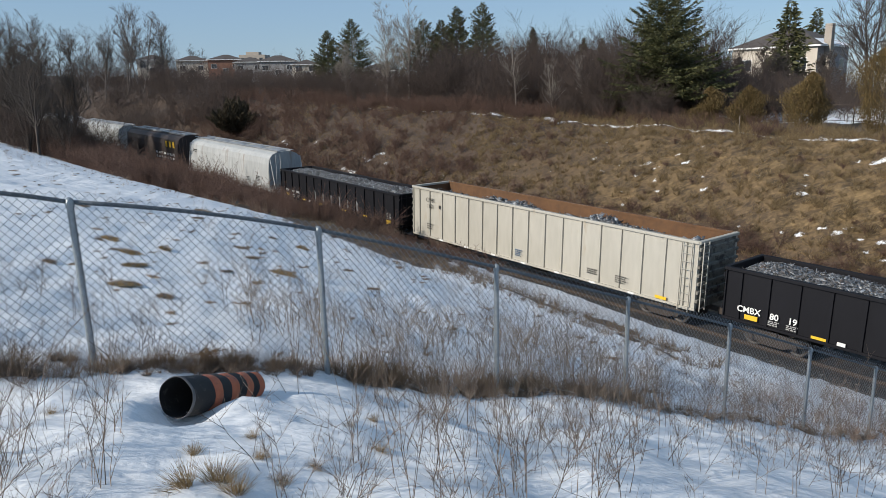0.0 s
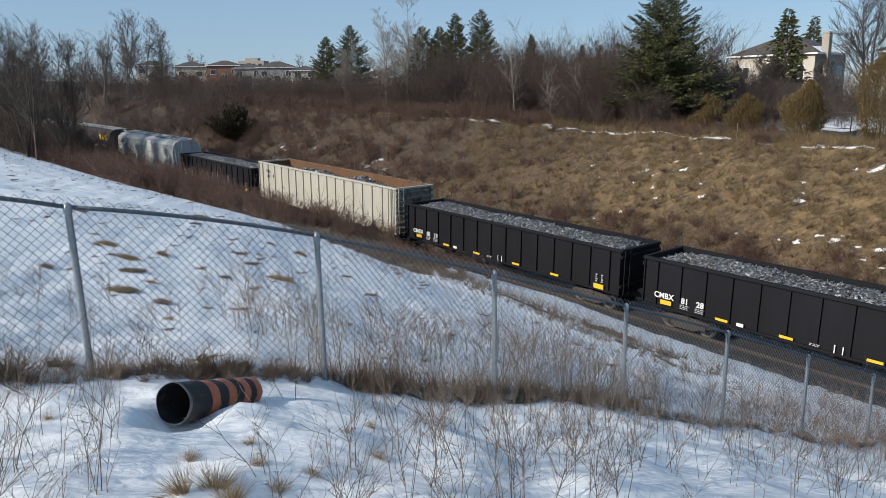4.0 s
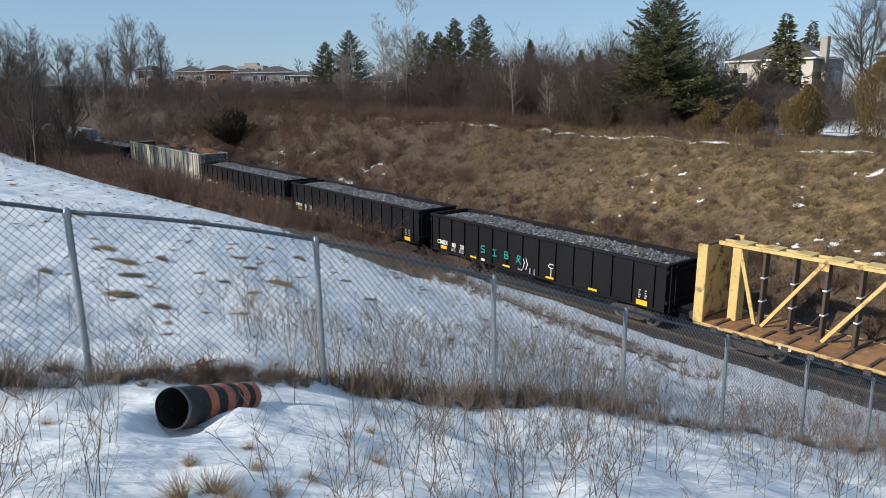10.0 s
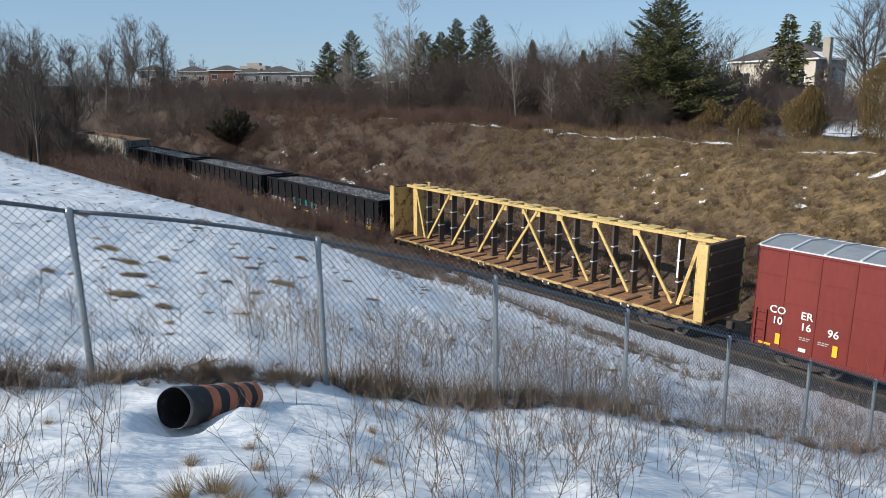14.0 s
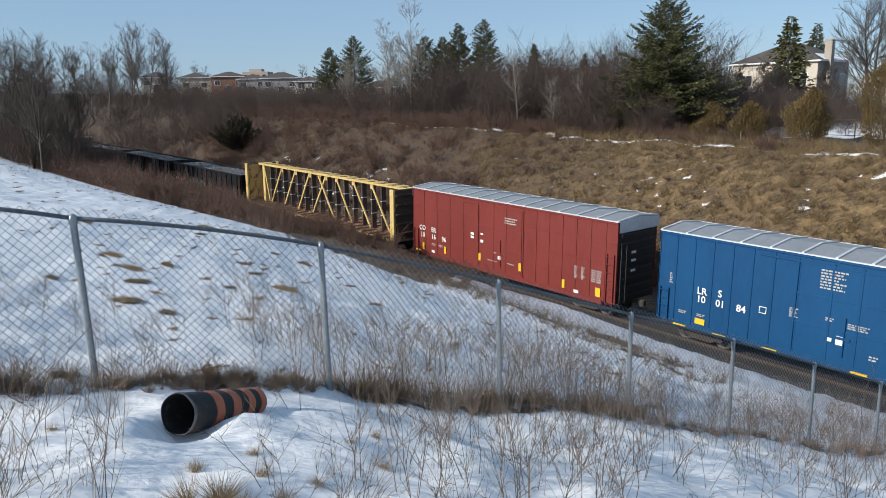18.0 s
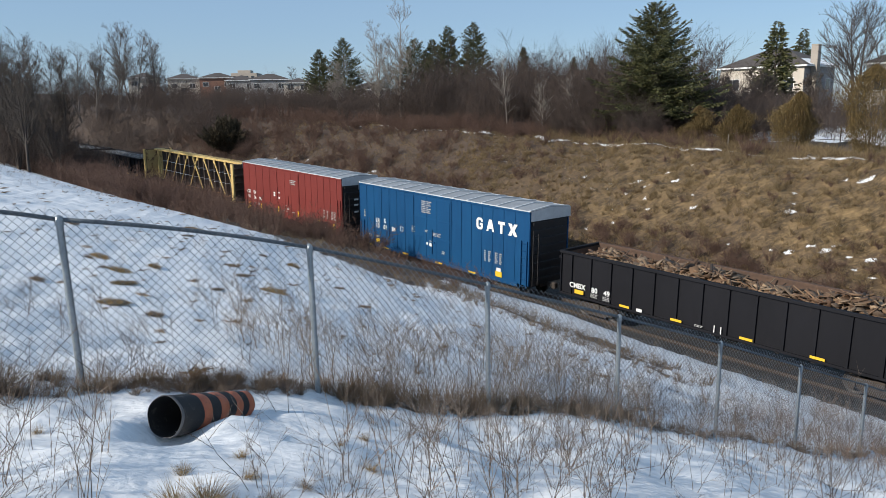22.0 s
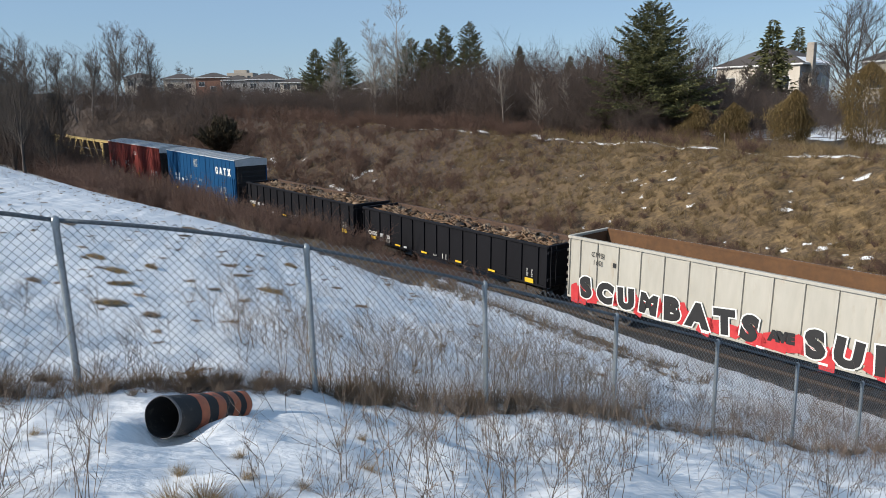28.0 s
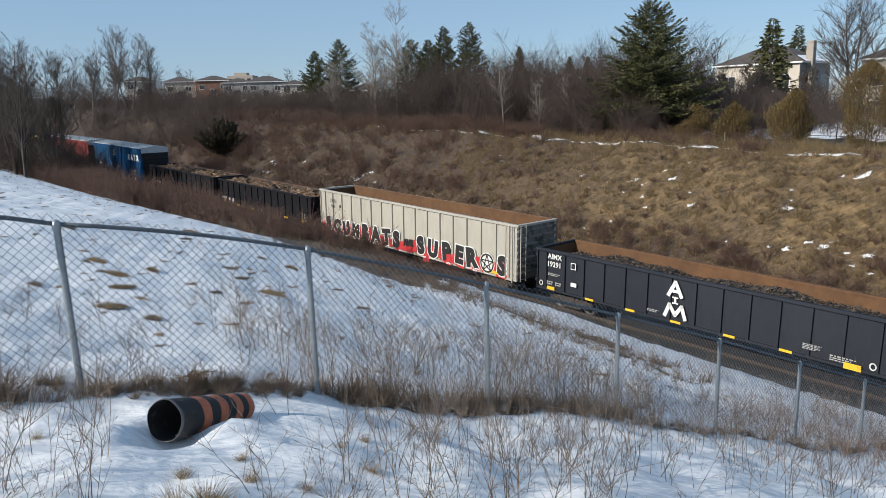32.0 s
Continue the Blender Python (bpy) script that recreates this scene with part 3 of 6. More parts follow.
def wheelset_mesh():
    g = Geo()
    g.tube((0, -1.05, 0), (0, 1.05, 0), 0.075, n=8)
    for y in (-0.75, 0.75):
        k = 1 if y > 0 else -1
        g.turned([(0.08, y + 0.07 * k), (0.17, y + 0.06 * k), (0.36, y + 0.02 * k), (0.42, y + 0.06 * k), (0.457, y + 0.06 * k), (0.46, y - 0.06 * k), (0.49, y - 0.075 * k), (0.45, y - 0.085 * k), (0.10, y - 0.06 * k)], 20, "y")
    return g.mesh("wheelset")


def coupler_mesh():
    g = Geo()
    g.bevel_box(-0.45, 0.25, -0.09, 0.09, 0.74, 0.95, 0.03)
    g.bevel_box(0.22, 0.52, -0.16, 0.14, 0.68, 1.0, 0.05)
    return g.mesh("coupler")


def running_gear(car, length, inset=2.0):
    for x in (-length / 2 + inset, length / 2 - inset):
        tr = part("truck", shared("truck", truck_mesh), RUNNING_GEAR, car, "grey-brown cast steel bogie", pose(x, 0, 0))
        for dx in (-0.9, 0.9):
            part("wheelset", shared("wheelset", wheelset_mesh), TREAD, tr, "", pose(dx, 0, 0.46))
    for e in (-1, 1):
        part("coupler", shared("coupler", coupler_mesh), RUNNING_GEAR, car, "", pose(e * (length / 2 + 0.10), 0, 0, 0, 0, 0 if e > 0 else 180))


def side_pose(x, z, y=1.56, tilt=0):
    """Where a flat mark lies on the camera side: its x runs against the way of travel."""
    return Matrix(((-1, 0, 0, x), (0, 0, 1, y), (0, 1, 0, z), (0, 0, 0, 1))) @ pose(0, 0, 0, 0, 0, tilt)


def mark(car, text, x, z, size, material=WHITE_MARK, y=1.56, bold=0.0, tilt=0, name="lettering"):
    return part(name, letters(text, size, bold), material, car, "", side_pose(x, z, y, tilt))


def bars(car, x, z, wide, tall, n, material=FADED_MARK, y=1.56, name="small_print"):
    """Lines too small to read, as plain bars."""
    g = Geo()
    for i in range(n):
        w = wide * (1.0, 0.82, 0.93, 0.7)[i % 4]
        u, k = -wide / 2, 0
        while u < -wide / 2 + w - 0.02:
            run = min((0.11, 0.07, 0.14)[(i + k) % 3], -wide / 2 + w - u)
            g.box(u, u + run, tall / 2 - tall * (i + 0.55) / n, tall / 2 - tall * i / n, 0, 0.004)
            u, k = u + run + 0.035, k + 1
    return tagged(part(name, g, material, car, "", side_pose(x, z, y)), kind="stuff")


def plate(car, x, z, wide, tall, material=YELLOW_MARK, y=1.56, name="reflector"):
    return part(name, Geo().box(-wide / 2, wide / 2, -tall / 2, tall / 2, 0, 0.008), material, car, "yellow marker plate" if material is YELLOW_MARK else "white marker plate", side_pose(x, z, y))


def ladder(car, x, z0, z1, y, material, wide=0.42, name="ladder"):
    g = Geo()
    for dx in (-wide / 2, wide / 2):
        g.box(x + dx - 0.02, x + dx + 0.02, y, y + 0.06, z0, z1)
    k = int((z1 - z0) / 0.38)
    for i in range(k + 1):
        z = z0 + 0.12 + (z1 - z0 - 0.24) * i / k
        g.tube((x - wide / 2, y + 0.06, z), (x + wide / 2, y + 0.06, z), 0.014, n=6)
    return part(name, g, material, car)


def end_ladder(car, e, half, y, z0, z1, material, wide=0.4):
    g = Geo()
    x = e * (half + 0.05)
    for dy in (-wide / 2, wide / 2):
        g.box(x - 0.02, x + 0.02, y + dy - 0.02, y + dy + 0.02, z0, z1)
    k = int((z1 - z0) / 0.38)
    for i in range(k + 1):
        z = z0 + 0.12 + (z1 - z0 - 0.24) * i / k
        g.tube((x, y - wide / 2, z), (x, y + wide / 2, z), 0.014, n=6)
    return part("ladder", g, material, car)


def scrap_load(car, material, half, width, z, heap, n, size, seed, label):
    """A heaped load of separate bent pieces over a rough bed."""
    r = np.random.RandomState(seed)
    V, F = [], []
    gx = np.linspace(-half, half, 40)
    gy = np.linspace(-width, width, 9)
    X, Y = np.meshgrid(gx, gy)
    shape = lambda x, y: z + heap * (1 - (y / width) ** 2 * 0.9) * (0.75 + 0.25 * np.sin(x * 0.9 + seed) + 0.15 * np.sin(x * 2.3 + seed * 2)) * np.clip((half - abs(x)) / 0.9, 0, 1)
    Z = shape(X, Y) - 0.05 + r.uniform(-0.05, 0.05, X.shape)
    base = np.stack([X.ravel(), Y.ravel(), Z.ravel()], 1)
    bed = Geo()
    bed.add(base, [(j * 40 + i, j * 40 + i + 1, (j + 1) * 40 + i + 1, (j + 1) * 40 + i) for j in range(8) for i in range(39)])
    heap_part = part("load_bed", bed, material, car, label)
    k = 6
    for i in range(n):
        x, y = r.uniform(-half + size, half - size), r.uniform(-width + size * 0.9, width - size * 0.9)
        a, b, c = size * r.uniform(0.3, 1.3), size * r.uniform(0.10, 0.55), size * r.uniform(0.02, 0.14)
        if i % 3 == 0:
            a, b = a * 1.5, b * 0.35
        room = width - 0.95 * a
        y = min(max(y, -room), room)
        m = pose(x, y, float(shape(x, y)) + r.uniform(-0.03, 0.07), r.uniform(-38, 38), r.uniform(-38, 38), r.uniform(0, 360))
        bend = r.uniform(-0.4, 0.4) * a
        p = [(-a, -b, 0), (0, -b, bend), (a, -b, 0), (a, b, 0), (0, b, bend), (-a, b, 0)]
        p = p + [(q[0], q[1], q[2] + c) for q in p]
        o = i * 12
        V += [tuple(m @ Vector(q)) for q in p]
        F += [(o, o + 5, o + 4, o + 1), (o + 1, o + 4, o + 3, o + 2), (o + 6, o + 7, o + 10, o + 11), (o + 7, o + 8, o + 9, o + 10)]
        F += [(o + j, o + (j + 1) % 6, o + 6 + (j + 1) % 6, o + 6 + j) for j in range(6)]
    me = array_mesh("load", V, F, material)
    ob = part("load", me, material, heap_part)
    tagged(ob, kind="stuff")


def gondola(label, half, sill, top, paint, inner, ribs, rib_deep=0.09, chord=0.12, ends="flat", group="gondola cars"):
    """An open steel car: floor, two ribbed sides, two ends, top chord, underframe, running gear."""
    car = thing("gondola_car", label, "rail car", group=group)
    w = 1.55
    wall = w - rib_deep
    part("floor", Geo().box(-half + 0.02, half - 0.02, -wall + 0.05, wall - 0.05, sill + 0.02, sill + 0.12), inner, car)
    for sgn in (1, -1):
        g = Geo().box(-half, half, min(sgn * wall, sgn * (wall - 0.05)), max(sgn * wall, sgn * (wall - 0.05)), sill, top)
        ob = part("side_wall", g, paint, car)
        liner = Geo().box(-half + 0.06, half - 0.06, min(sgn * (wall - 0.054), sgn * (wall - 0.07)), max(sgn * (wall - 0.054), sgn * (wall - 0.07)), sill + 0.13, top - 0.03)
        part("inner_face", liner, inner, ob)
        for x in ribs:
            x0, x1 = max(-half, x - 0.065), min(half, x + 0.065)
            y0, y1 = sgn * wall, sgn * w
            rb = Geo().add([(x0, y0, sill), (x1, y0, sill), (x1, y0, top - chord), (x0, y0, top - chord), (x0 + 0.008, y1, sill), (x1 - 0.008, y1, sill), (x1 - 0.008, y1, top - chord - 0.06), (x0 + 0.008, y1, top - chord - 0.06)],
                           [(0, 1, 5, 4), (1, 2, 6, 5), (2, 3, 7, 6), (3, 0, 4, 7), (4, 5, 6, 7)] if sgn < 0 else [(4, 5, 1, 0), (5, 6, 2, 1), (6, 7, 3, 2), (7, 4, 0, 3), (7, 6, 5, 4)])
            part("side_post", rb, paint, car)
        lo, hi = sorted((sgn * (w + 0.03), sgn * (wall - 0.09)))
        part("top_chord", Geo().bevel_box(-half - 0.01, half + 0.01, lo, hi, top - chord, top, 0.02), paint if sgn > 0 else inner, car)
        lo, hi = sorted((sgn * w, sgn * (wall - 0.02)))
        part("side_sill", Geo().bevel_box(-half, half, lo, hi, sill - 0.10, sill + 0.0, 0.015), paint, car)
    for e in (-1, 1):
        lo, hi = sorted((e * half, e * (half - 0.06)))
        # ribbed ends carry painted shade as well as grime
        end = part("end_wall", Geo().box(lo, hi, -wall + 0.05, wall - 0.05, sill - 0.05, top - 0.01), SHADED_GRIMY_CREAM if ends == "ribbed" else paint, car, "grimy end wall with shade painted in" if ends == "ribbed" else "")
        lo, hi = sorted((e * (half - 0.064), e * (half - 0.08)))
        part("inner_face", Geo().box(lo, hi, -wall + 0.08, wall - 0.08, sill + 0.13, top - 0.04), inner, end)
        for i in range(7 if ends == "ribbed" else 2):
            z = sill + 0.35 + (top - sill - 0.7) * i / (6 if ends == "ribbed" else 1)
            lo, hi = sorted((e * (half + 0.002), e * (half + 0.10)))
            part("end_rib", Geo().bevel_box(lo, hi, -w, w, z - 0.07, z + 0.07, 0.02), SHADED_GRIMY_CREAM if ends == "ribbed" else paint, end)
        lo, hi = sorted((e * (half - 0.10), e * (half + 0.08)))
        part("end_chord", Geo().bevel_box(lo, hi, -w, w, top - chord + 0.002, top + 0.006, 0.02), paint, end)
        end_ladder(car, e, half + 0.1, 1.2 * -e, sill - 0.1, top - 0.05, paint)
    part("centre_sill", Geo().box(-half + 0.3, half - 0.3, -0.3, 0.3, sill - 0.32, sill), RUNNING_GEAR, car)
    g = Geo()
    for i in range(9):
        x = -half + 2.9 + (2 * half - 5.8) * i / 8
        g.box(x - 0.06, x + 0.06, -1.4, 1.4, sill - 0.2, sill)
    part("cross_bearers", g, RUNNING_GEAR, car)
    part("brake_cylinder", Geo().tube((-0.8, 0.75, sill - 0.36), (0.2, 0.75, sill - 0.36), 0.16, n=12), RUNNING_GEAR, car)
    running_gear(car, 2 * half)
    return car


def black_gondola(number, seed, rusty=False, tags=False):
    half, sill, top = 8.35, 1.16, 3.28
    what = "with rusty steel scrap" if rusty else "with grey shredded scrap"
    car = gondola("black steel gondola car heaped " + what, half, sill, top, BLACK_PAINT, DARK_RUST if rusty else BLACK_PAINT, [-half, *(1.18 * (i - 6.5) for i in range(14)), half])
    if rusty:
        scrap_load(car, SCRAP_RUST, half - 0.15, 1.36, top - 0.66, 0.56, 1150, 0.40, seed, "heap of rust-brown steel scrap")
    else:
        scrap_load(car, SCRAP_GREY, half - 0.15, 1.36, top - 0.30, 0.26, 4200, 0.11, seed, "heap of grey shredded metal")
    if number:
        mark(car, "CMBX", 7.22, 1.64, 0.36, bold=0.007)
        mark(car, number[:2], 6.17, 1.62, 0.36, bold=0.008)
        mark(car, number[2:], 5.44, 1.62, 0.36, bold=0.008)
    else:
        for x in (7.2, 6.17, 5.44):
            bars(car, x, 1.64, 0.5, 0.3, 1)
        # pale weathered patches low on the panels
        r = random.Random(seed)
        for i in range(6):
            patch = Geo()
            w, t = r.uniform(0.16, 0.3), r.uniform(0.3, 0.5)
            patch.add([(-w, -t, 0), (w, -t * 0.9, 0), (w * 0.9, t * 0.6, 0), (w * 0.2, t, 0), (-w * 0.8, t * 0.5, 0)], [(0, 1, 2, 3, 4)])
            part("paint_patch", patch, SCUFFED, car, "scuffed pale paint patch", side_pose(2.9 - 1.18 * i, 1.75, 1.47))
    plate(car, 7.1, 1.36, 0.55, 0.2)
    bars(car, 6.17, 1.34, 0.45, 0.22, 3)
    bars(car, 5.44, 1.34, 0.45, 0.22, 3)
    for x in (4.42, 1.7, -1.5, -4.3):
        plate(car, x, 1.25, 0.55, 0.11)
    plate(car, 3.6, 1.25, 0.3, 0.14, WHITE_MARK)
    bars(car, 0.6, 1.25, 0.42, 0.12, 2)
    for x in (-0.1, -0.4):
        part("stencil_line", Geo().box(-0.02, 0.02, -0.16, 0.16, 0, 0.004), WHITE_MARK, car, "", side_pose(x, 1.32))
    plate(car, -7.15, 1.27, 0.6, 0.24)
    for x in (-7.02, -7.36):
        bars(car, x, 1.66, 0.14, 0.44, 4)
    if tags:
        tag_strokes(car, ((1.6, "S"), (0.5, "I"), (-0.6, "B"), (-1.7, "R")), 3.62, 1.86)
        for pts, x in ((((-0.1, 0.3), (0.05, 0.05), (-0.08, -0.3)), 0.45), (((0.0, 0.3), (0.12, 0.0), (0.0, -0.32)), 0.3), (((0.0, -0.35), (0.0, 0.1), (-0.2, 0.2), (-0.1, 0.33), (0.12, 0.33), (0.22, 0.2), (0.0, 0.1)), -1.5)):
            part("sprayed_sign", stroke_mesh(pts, 0.045), WHITE_MARK, car, "thin white sprayed scrawl", side_pose(x, 1.62, 1.47))
    return car


def stroke_mesh(points, wide):
    """A flat ribbon along a line of points, for sprayed strokes."""
    g = Geo()
    for a, b in zip(points[:-1], points[1:]):
        d = Vector((b[0] - a[0], b[1] - a[1]))
        if d.length < 1e-4:
            continue
        d.normalize()
        k = Vector((-d.y, d.x)) * wide / 2
        a2, b2 = Vector(a) - d * wide * 0.3, Vector(b) + d * wide * 0.3
        p = [a2 - k, b2 - k, b2 + k, a2 + k]
        g.add([(q.x, q.y, 0) for q in p] + [(q.x, q.y, 0.003) for q in p], [(3, 2, 1, 0), (4, 5, 6, 7), (0, 1, 5, 4), (1, 2, 6, 5), (2, 3, 7, 6), (3, 0, 4, 7)])
    return g


def tag_strokes(car, signs, x, z):
    """A sprayed tag in teal, one loose sign to a panel."""
    forms = {"S": [(0.2, 0.24), (-0.15, 0.22), (-0.2, 0.05), (0.15, -0.03), (0.18, -0.2), (-0.2, -0.24)],
             "I": [(-0.18, 0.2), (0.2, 0.24), (0.0, 0.22), (0.02, -0.22), (-0.2, -0.24), (0.2, -0.2)],
             "B": [(-0.16, -0.26), (-0.14, 0.24), (0.12, 0.2), (0.14, 0.06), (-0.12, 0.0), (0.2, -0.06), (0.16, -0.24), (-0.18, -0.24)],
             "R": [(-0.15, -0.26), (-0.12, 0.24), (0.15, 0.2), (0.12, 0.02), (-0.1, 0.0), (0.2, -0.3)]}
    for i, (dx, k) in enumerate(signs):
        part("sprayed_sign", stroke_mesh([(a * 0.8, b * 0.8) for a, b in forms[k]], 0.07), TEAL_MARK, car, "teal sprayed sign", side_pose(x - 0.95 * i, z - 0.05 * (i % 2), 1.556))


def sprayed_letter(car, ch, x, z, size, tilt):
    part("sprayed_outline", letters(ch, size * 1.10, 0.165), WHITE_MARK, car, "white sprayed outline", side_pose(x, z, 1.562, tilt))
    part("sprayed_letter", letters(ch, size * 1.10, 0.10), BLACK_MARK, car, "black sprayed letter", side_pose(x, z, 1.570, tilt))


CREAM_RIBS = [-10.1, -9.45, *(1.205 * i for i in range(-7, 8)), 9.45, 10.1]


def cream_gondola(sprayed):
    half, sill, top = 10.1, 1.08, 4.08
    if sprayed:
        car = gondola("empty cream steel gondola with black and red sprayed letters", half, sill, top, CREAM_PAINT, RUST_WALL, CREAM_RIBS, ends="ribbed")
    else:
        car = gondola("cream steel gondola with rusty inside and some scrap", half, sill, top, CREAM_PAINT, RUST_WALL, CREAM_RIBS, ends="ribbed")
        scrap_load(car, SCRAP_GREY, half - 0.2, 1.32, top - 1.0, 0.78, 1100, 0.2, 5, "low heap of mixed grey scrap")
    mark(car, "CMB", half - 1.75, 3.36, 0.36, BLACK_MARK, 1.556)
    mark(car, "160", half - 1.75, 2.98, 0.36, BLACK_MARK, 1.556)
    plate(car, half - 2.75, 3.05, 0.2, 0.22, BLACK_MARK, 1.556, "stencil")
    ladder(car, -half + 0.55, sill - 0.2, top - 0.12, 1.56, CREAM_PAINT, 0.5)
    for x in (7.2, 4.9, 2.6, 0.2, -2.2, -4.5, -6.8):
        plate(car, x, sill - 0.05, 0.35, 0.10, WHITE_MARK, 1.565, "reflector")
    plate(car, -half + 1.7, sill + 0.12, 0.6, 0.14)
    if not sprayed:
        bars(car, 0.6, 1.5, 0.5, 0.4, 4, BLUE_PAINT, 1.556)
        bars(car, -4.5, 1.55, 0.7, 0.3, 3, BLACK_MARK, 1.556)
        bars(car, -6.2, 1.5, 0.7, 0.4, 4, BLACK_MARK, 1.556)
        bars(car, half - 1.75, 1.7, 0.5, 0.4, 3, BLACK_MARK, 1.556)
        return car
    row = (("S", 8.95, 1.62, 1.15, 8), ("C", 7.82, 1.58, 1.1, -6), ("U", 6.62, 1.56, 1.1, 5), ("M", 5.42, 1.58, 1.0, -4), ("B", 4.25, 1.62, 1.2, 3), ("A", 3.0, 1.62, 1.2, 0), ("T", 1.78, 1.64, 1.2, 6), ("S", 0.72, 1.64, 1.22, -5),
           ("S", -1.85, 1.66, 1.25, 8), ("U", -3.02, 1.62, 1.22, -5), ("P", -4.28, 1.66, 1.25, 4), ("E", -5.46, 1.66, 1.22, -4), ("R", -6.5, 1.66, 1.3, 5), ("S", -9.0, 1.62, 1.25, -3))
    for ch, x, z, size, tilt in row:
        sprayed_letter(car, ch, x, z, size, tilt)
    part("sprayed_letter", letters("AVE", 0.55, 0.05), BLACK_MARK, car, "small black sprayed letters", side_pose(-0.58, 1.64, 1.570, 4))
    ring = [(0.5 * math.cos(a * math.pi / 12), 0.5 * math.sin(a * math.pi / 12)) for a in range(25)]
    star = [(0.5 * math.cos(math.pi / 2 + a * 4 * math.pi / 5), 0.5 * math.sin(math.pi / 2 + a * 4 * math.pi / 5)) for a in range(6)]
    part("sprayed_disc", Geo().turned([(0.0, 0.004), (0.6, 0.004)], 24), WHITE_MARK, car, "white sprayed disc", side_pose(-7.82, 1.62, 1.561))
    part("sprayed_star", stroke_mesh(ring, 0.10), BLACK_MARK, car, "black ring", side_pose(-7.82, 1.62, 1.568))
    part("sprayed_star", stroke_mesh(star, 0.07), BLACK_MARK, car, "black five-point star", side_pose(-7.82, 1.62, 1.572))
    r = random.Random(8)
    x = 9.6
    while x > -9.6:
        w, t = r.uniform(0.25, 0.5), r.uniform(0.2, 0.5)
        g = Geo().add([(-w, -t, 0), (w * 0.6, -t * 1.2, 0), (w, 0, 0), (w * 0.4, t, 0), (-w * 0.7, t * 0.7, 0)], [(0, 1, 2, 3, 4)])
        part("red_splash", g, RED_MARK, car, "red sprayed splash", side_pose(x, 1.5 + r.uniform(-0.25, 0.2), 1.559, r.uniform(-20, 20)))
        x -= r.uniform(0.4, 0.8)
    return car


def slate_gondola():
    half, sill, top = 10.2, 1.10, 3.14
    car = gondola("slate-black gondola car part filled with dark borings", half, sill, top, SLATE_PAINT, RUST_WALL, [-half, *(1.2 * i for i in range(-8, 9)), half])
    scrap_load(car, SCRAP_DARK, half - 0.2, 1.34, top - 0.72, 0.52, 3600, 0.10, 9, "heap of dark metal borings")
    mark(car, "AIMX", 9.0, 2.80, 0.38, bold=0.006, y=1.556)
    mark(car, "19291", 9.03, 2.40, 0.38, bold=0.006, y=1.556)
    bars(car, 9.04, 1.86, 0.75, 0.16, 2, y=1.556)
    bars(car, 9.28, 1.40, 0.42, 0.22, 2, y=1.556)
    bars(car, 8.72, 1.40, 0.42, 0.22, 2, y=1.556)
    plate(car, 9.22, 1.15, 0.5, 0.18)
    plate(car, 7.75, 1.60, 0.36, 0.20, WHITE_MARK, 1.556)
    plate(car, 7.79, 2.54, 0.32, 0.34, WHITE_MARK, 1.556, "stencil")
    plate(car, 7.79, 2.54, 0.25, 0.27, SLATE_PAINT, 1.561, "stencil_field")
    for x in (9.87, -5.87):
        part("stencil_ring", stroke_mesh([(0.1 * math.cos(a * math.pi / 8), 0.12 * math.sin(a * math.pi / 8)) for a in range(17)], 0.05), WHITE_MARK, car, "", side_pose(x, 1.32, 1.556))
    for x in (6.75, 4.4, 2.04, -0.45, -2.78):
        plate(car, x, 1.07, 0.5, 0.11)
    plate(car, -5.2, 1.12, 0.6, 0.24)
    bars(car, 3.2, 1.33, 0.6, 0.14, 2, y=1.556)
    bars(car, -3.74, 1.46, 0.7, 0.24, 4, y=1.556)
    bars(car, -4.85, 1.27, 0.9, 0.24, 3, y=1.556)
    # two-part white emblem: a peak over a zigzag
    peak = stroke_mesh([(-0.32, -0.26), (0.0, 0.36), (0.32, -0.26)], 0.17)
    peak.add([(-0.2, -0.12, 0.001), (0.2, -0.12, 0.001), (0.2, 0.02, 0.001), (-0.2, 0.02, 0.001)], [(0, 1, 2, 3)])
    part("emblem", peak, WHITE_MARK, car, "white peaked emblem", side_pose(2.13, 2.50, 1.568))
    part("emblem", Geo().box(-0.15, 0.15, 0.10, 0.16, 0, 0.003).box(-0.05, 0.05, -0.10, 0.10, 0, 0.003).box(-0.15, 0.15, -0.16, -0.10, 0, 0.003), WHITE_MARK, car, "small white upright emblem", side_pose(2.1, 2.04, 1.568))
    part("emblem", stroke_mesh([(-0.5, -0.3), (-0.3, 0.24), (0.0, -0.2), (0.3, 0.24), (0.5, -0.3)], 0.17), WHITE_MARK, car, "white zigzag emblem", side_pose(2.08, 1.58, 1.568))
    return car


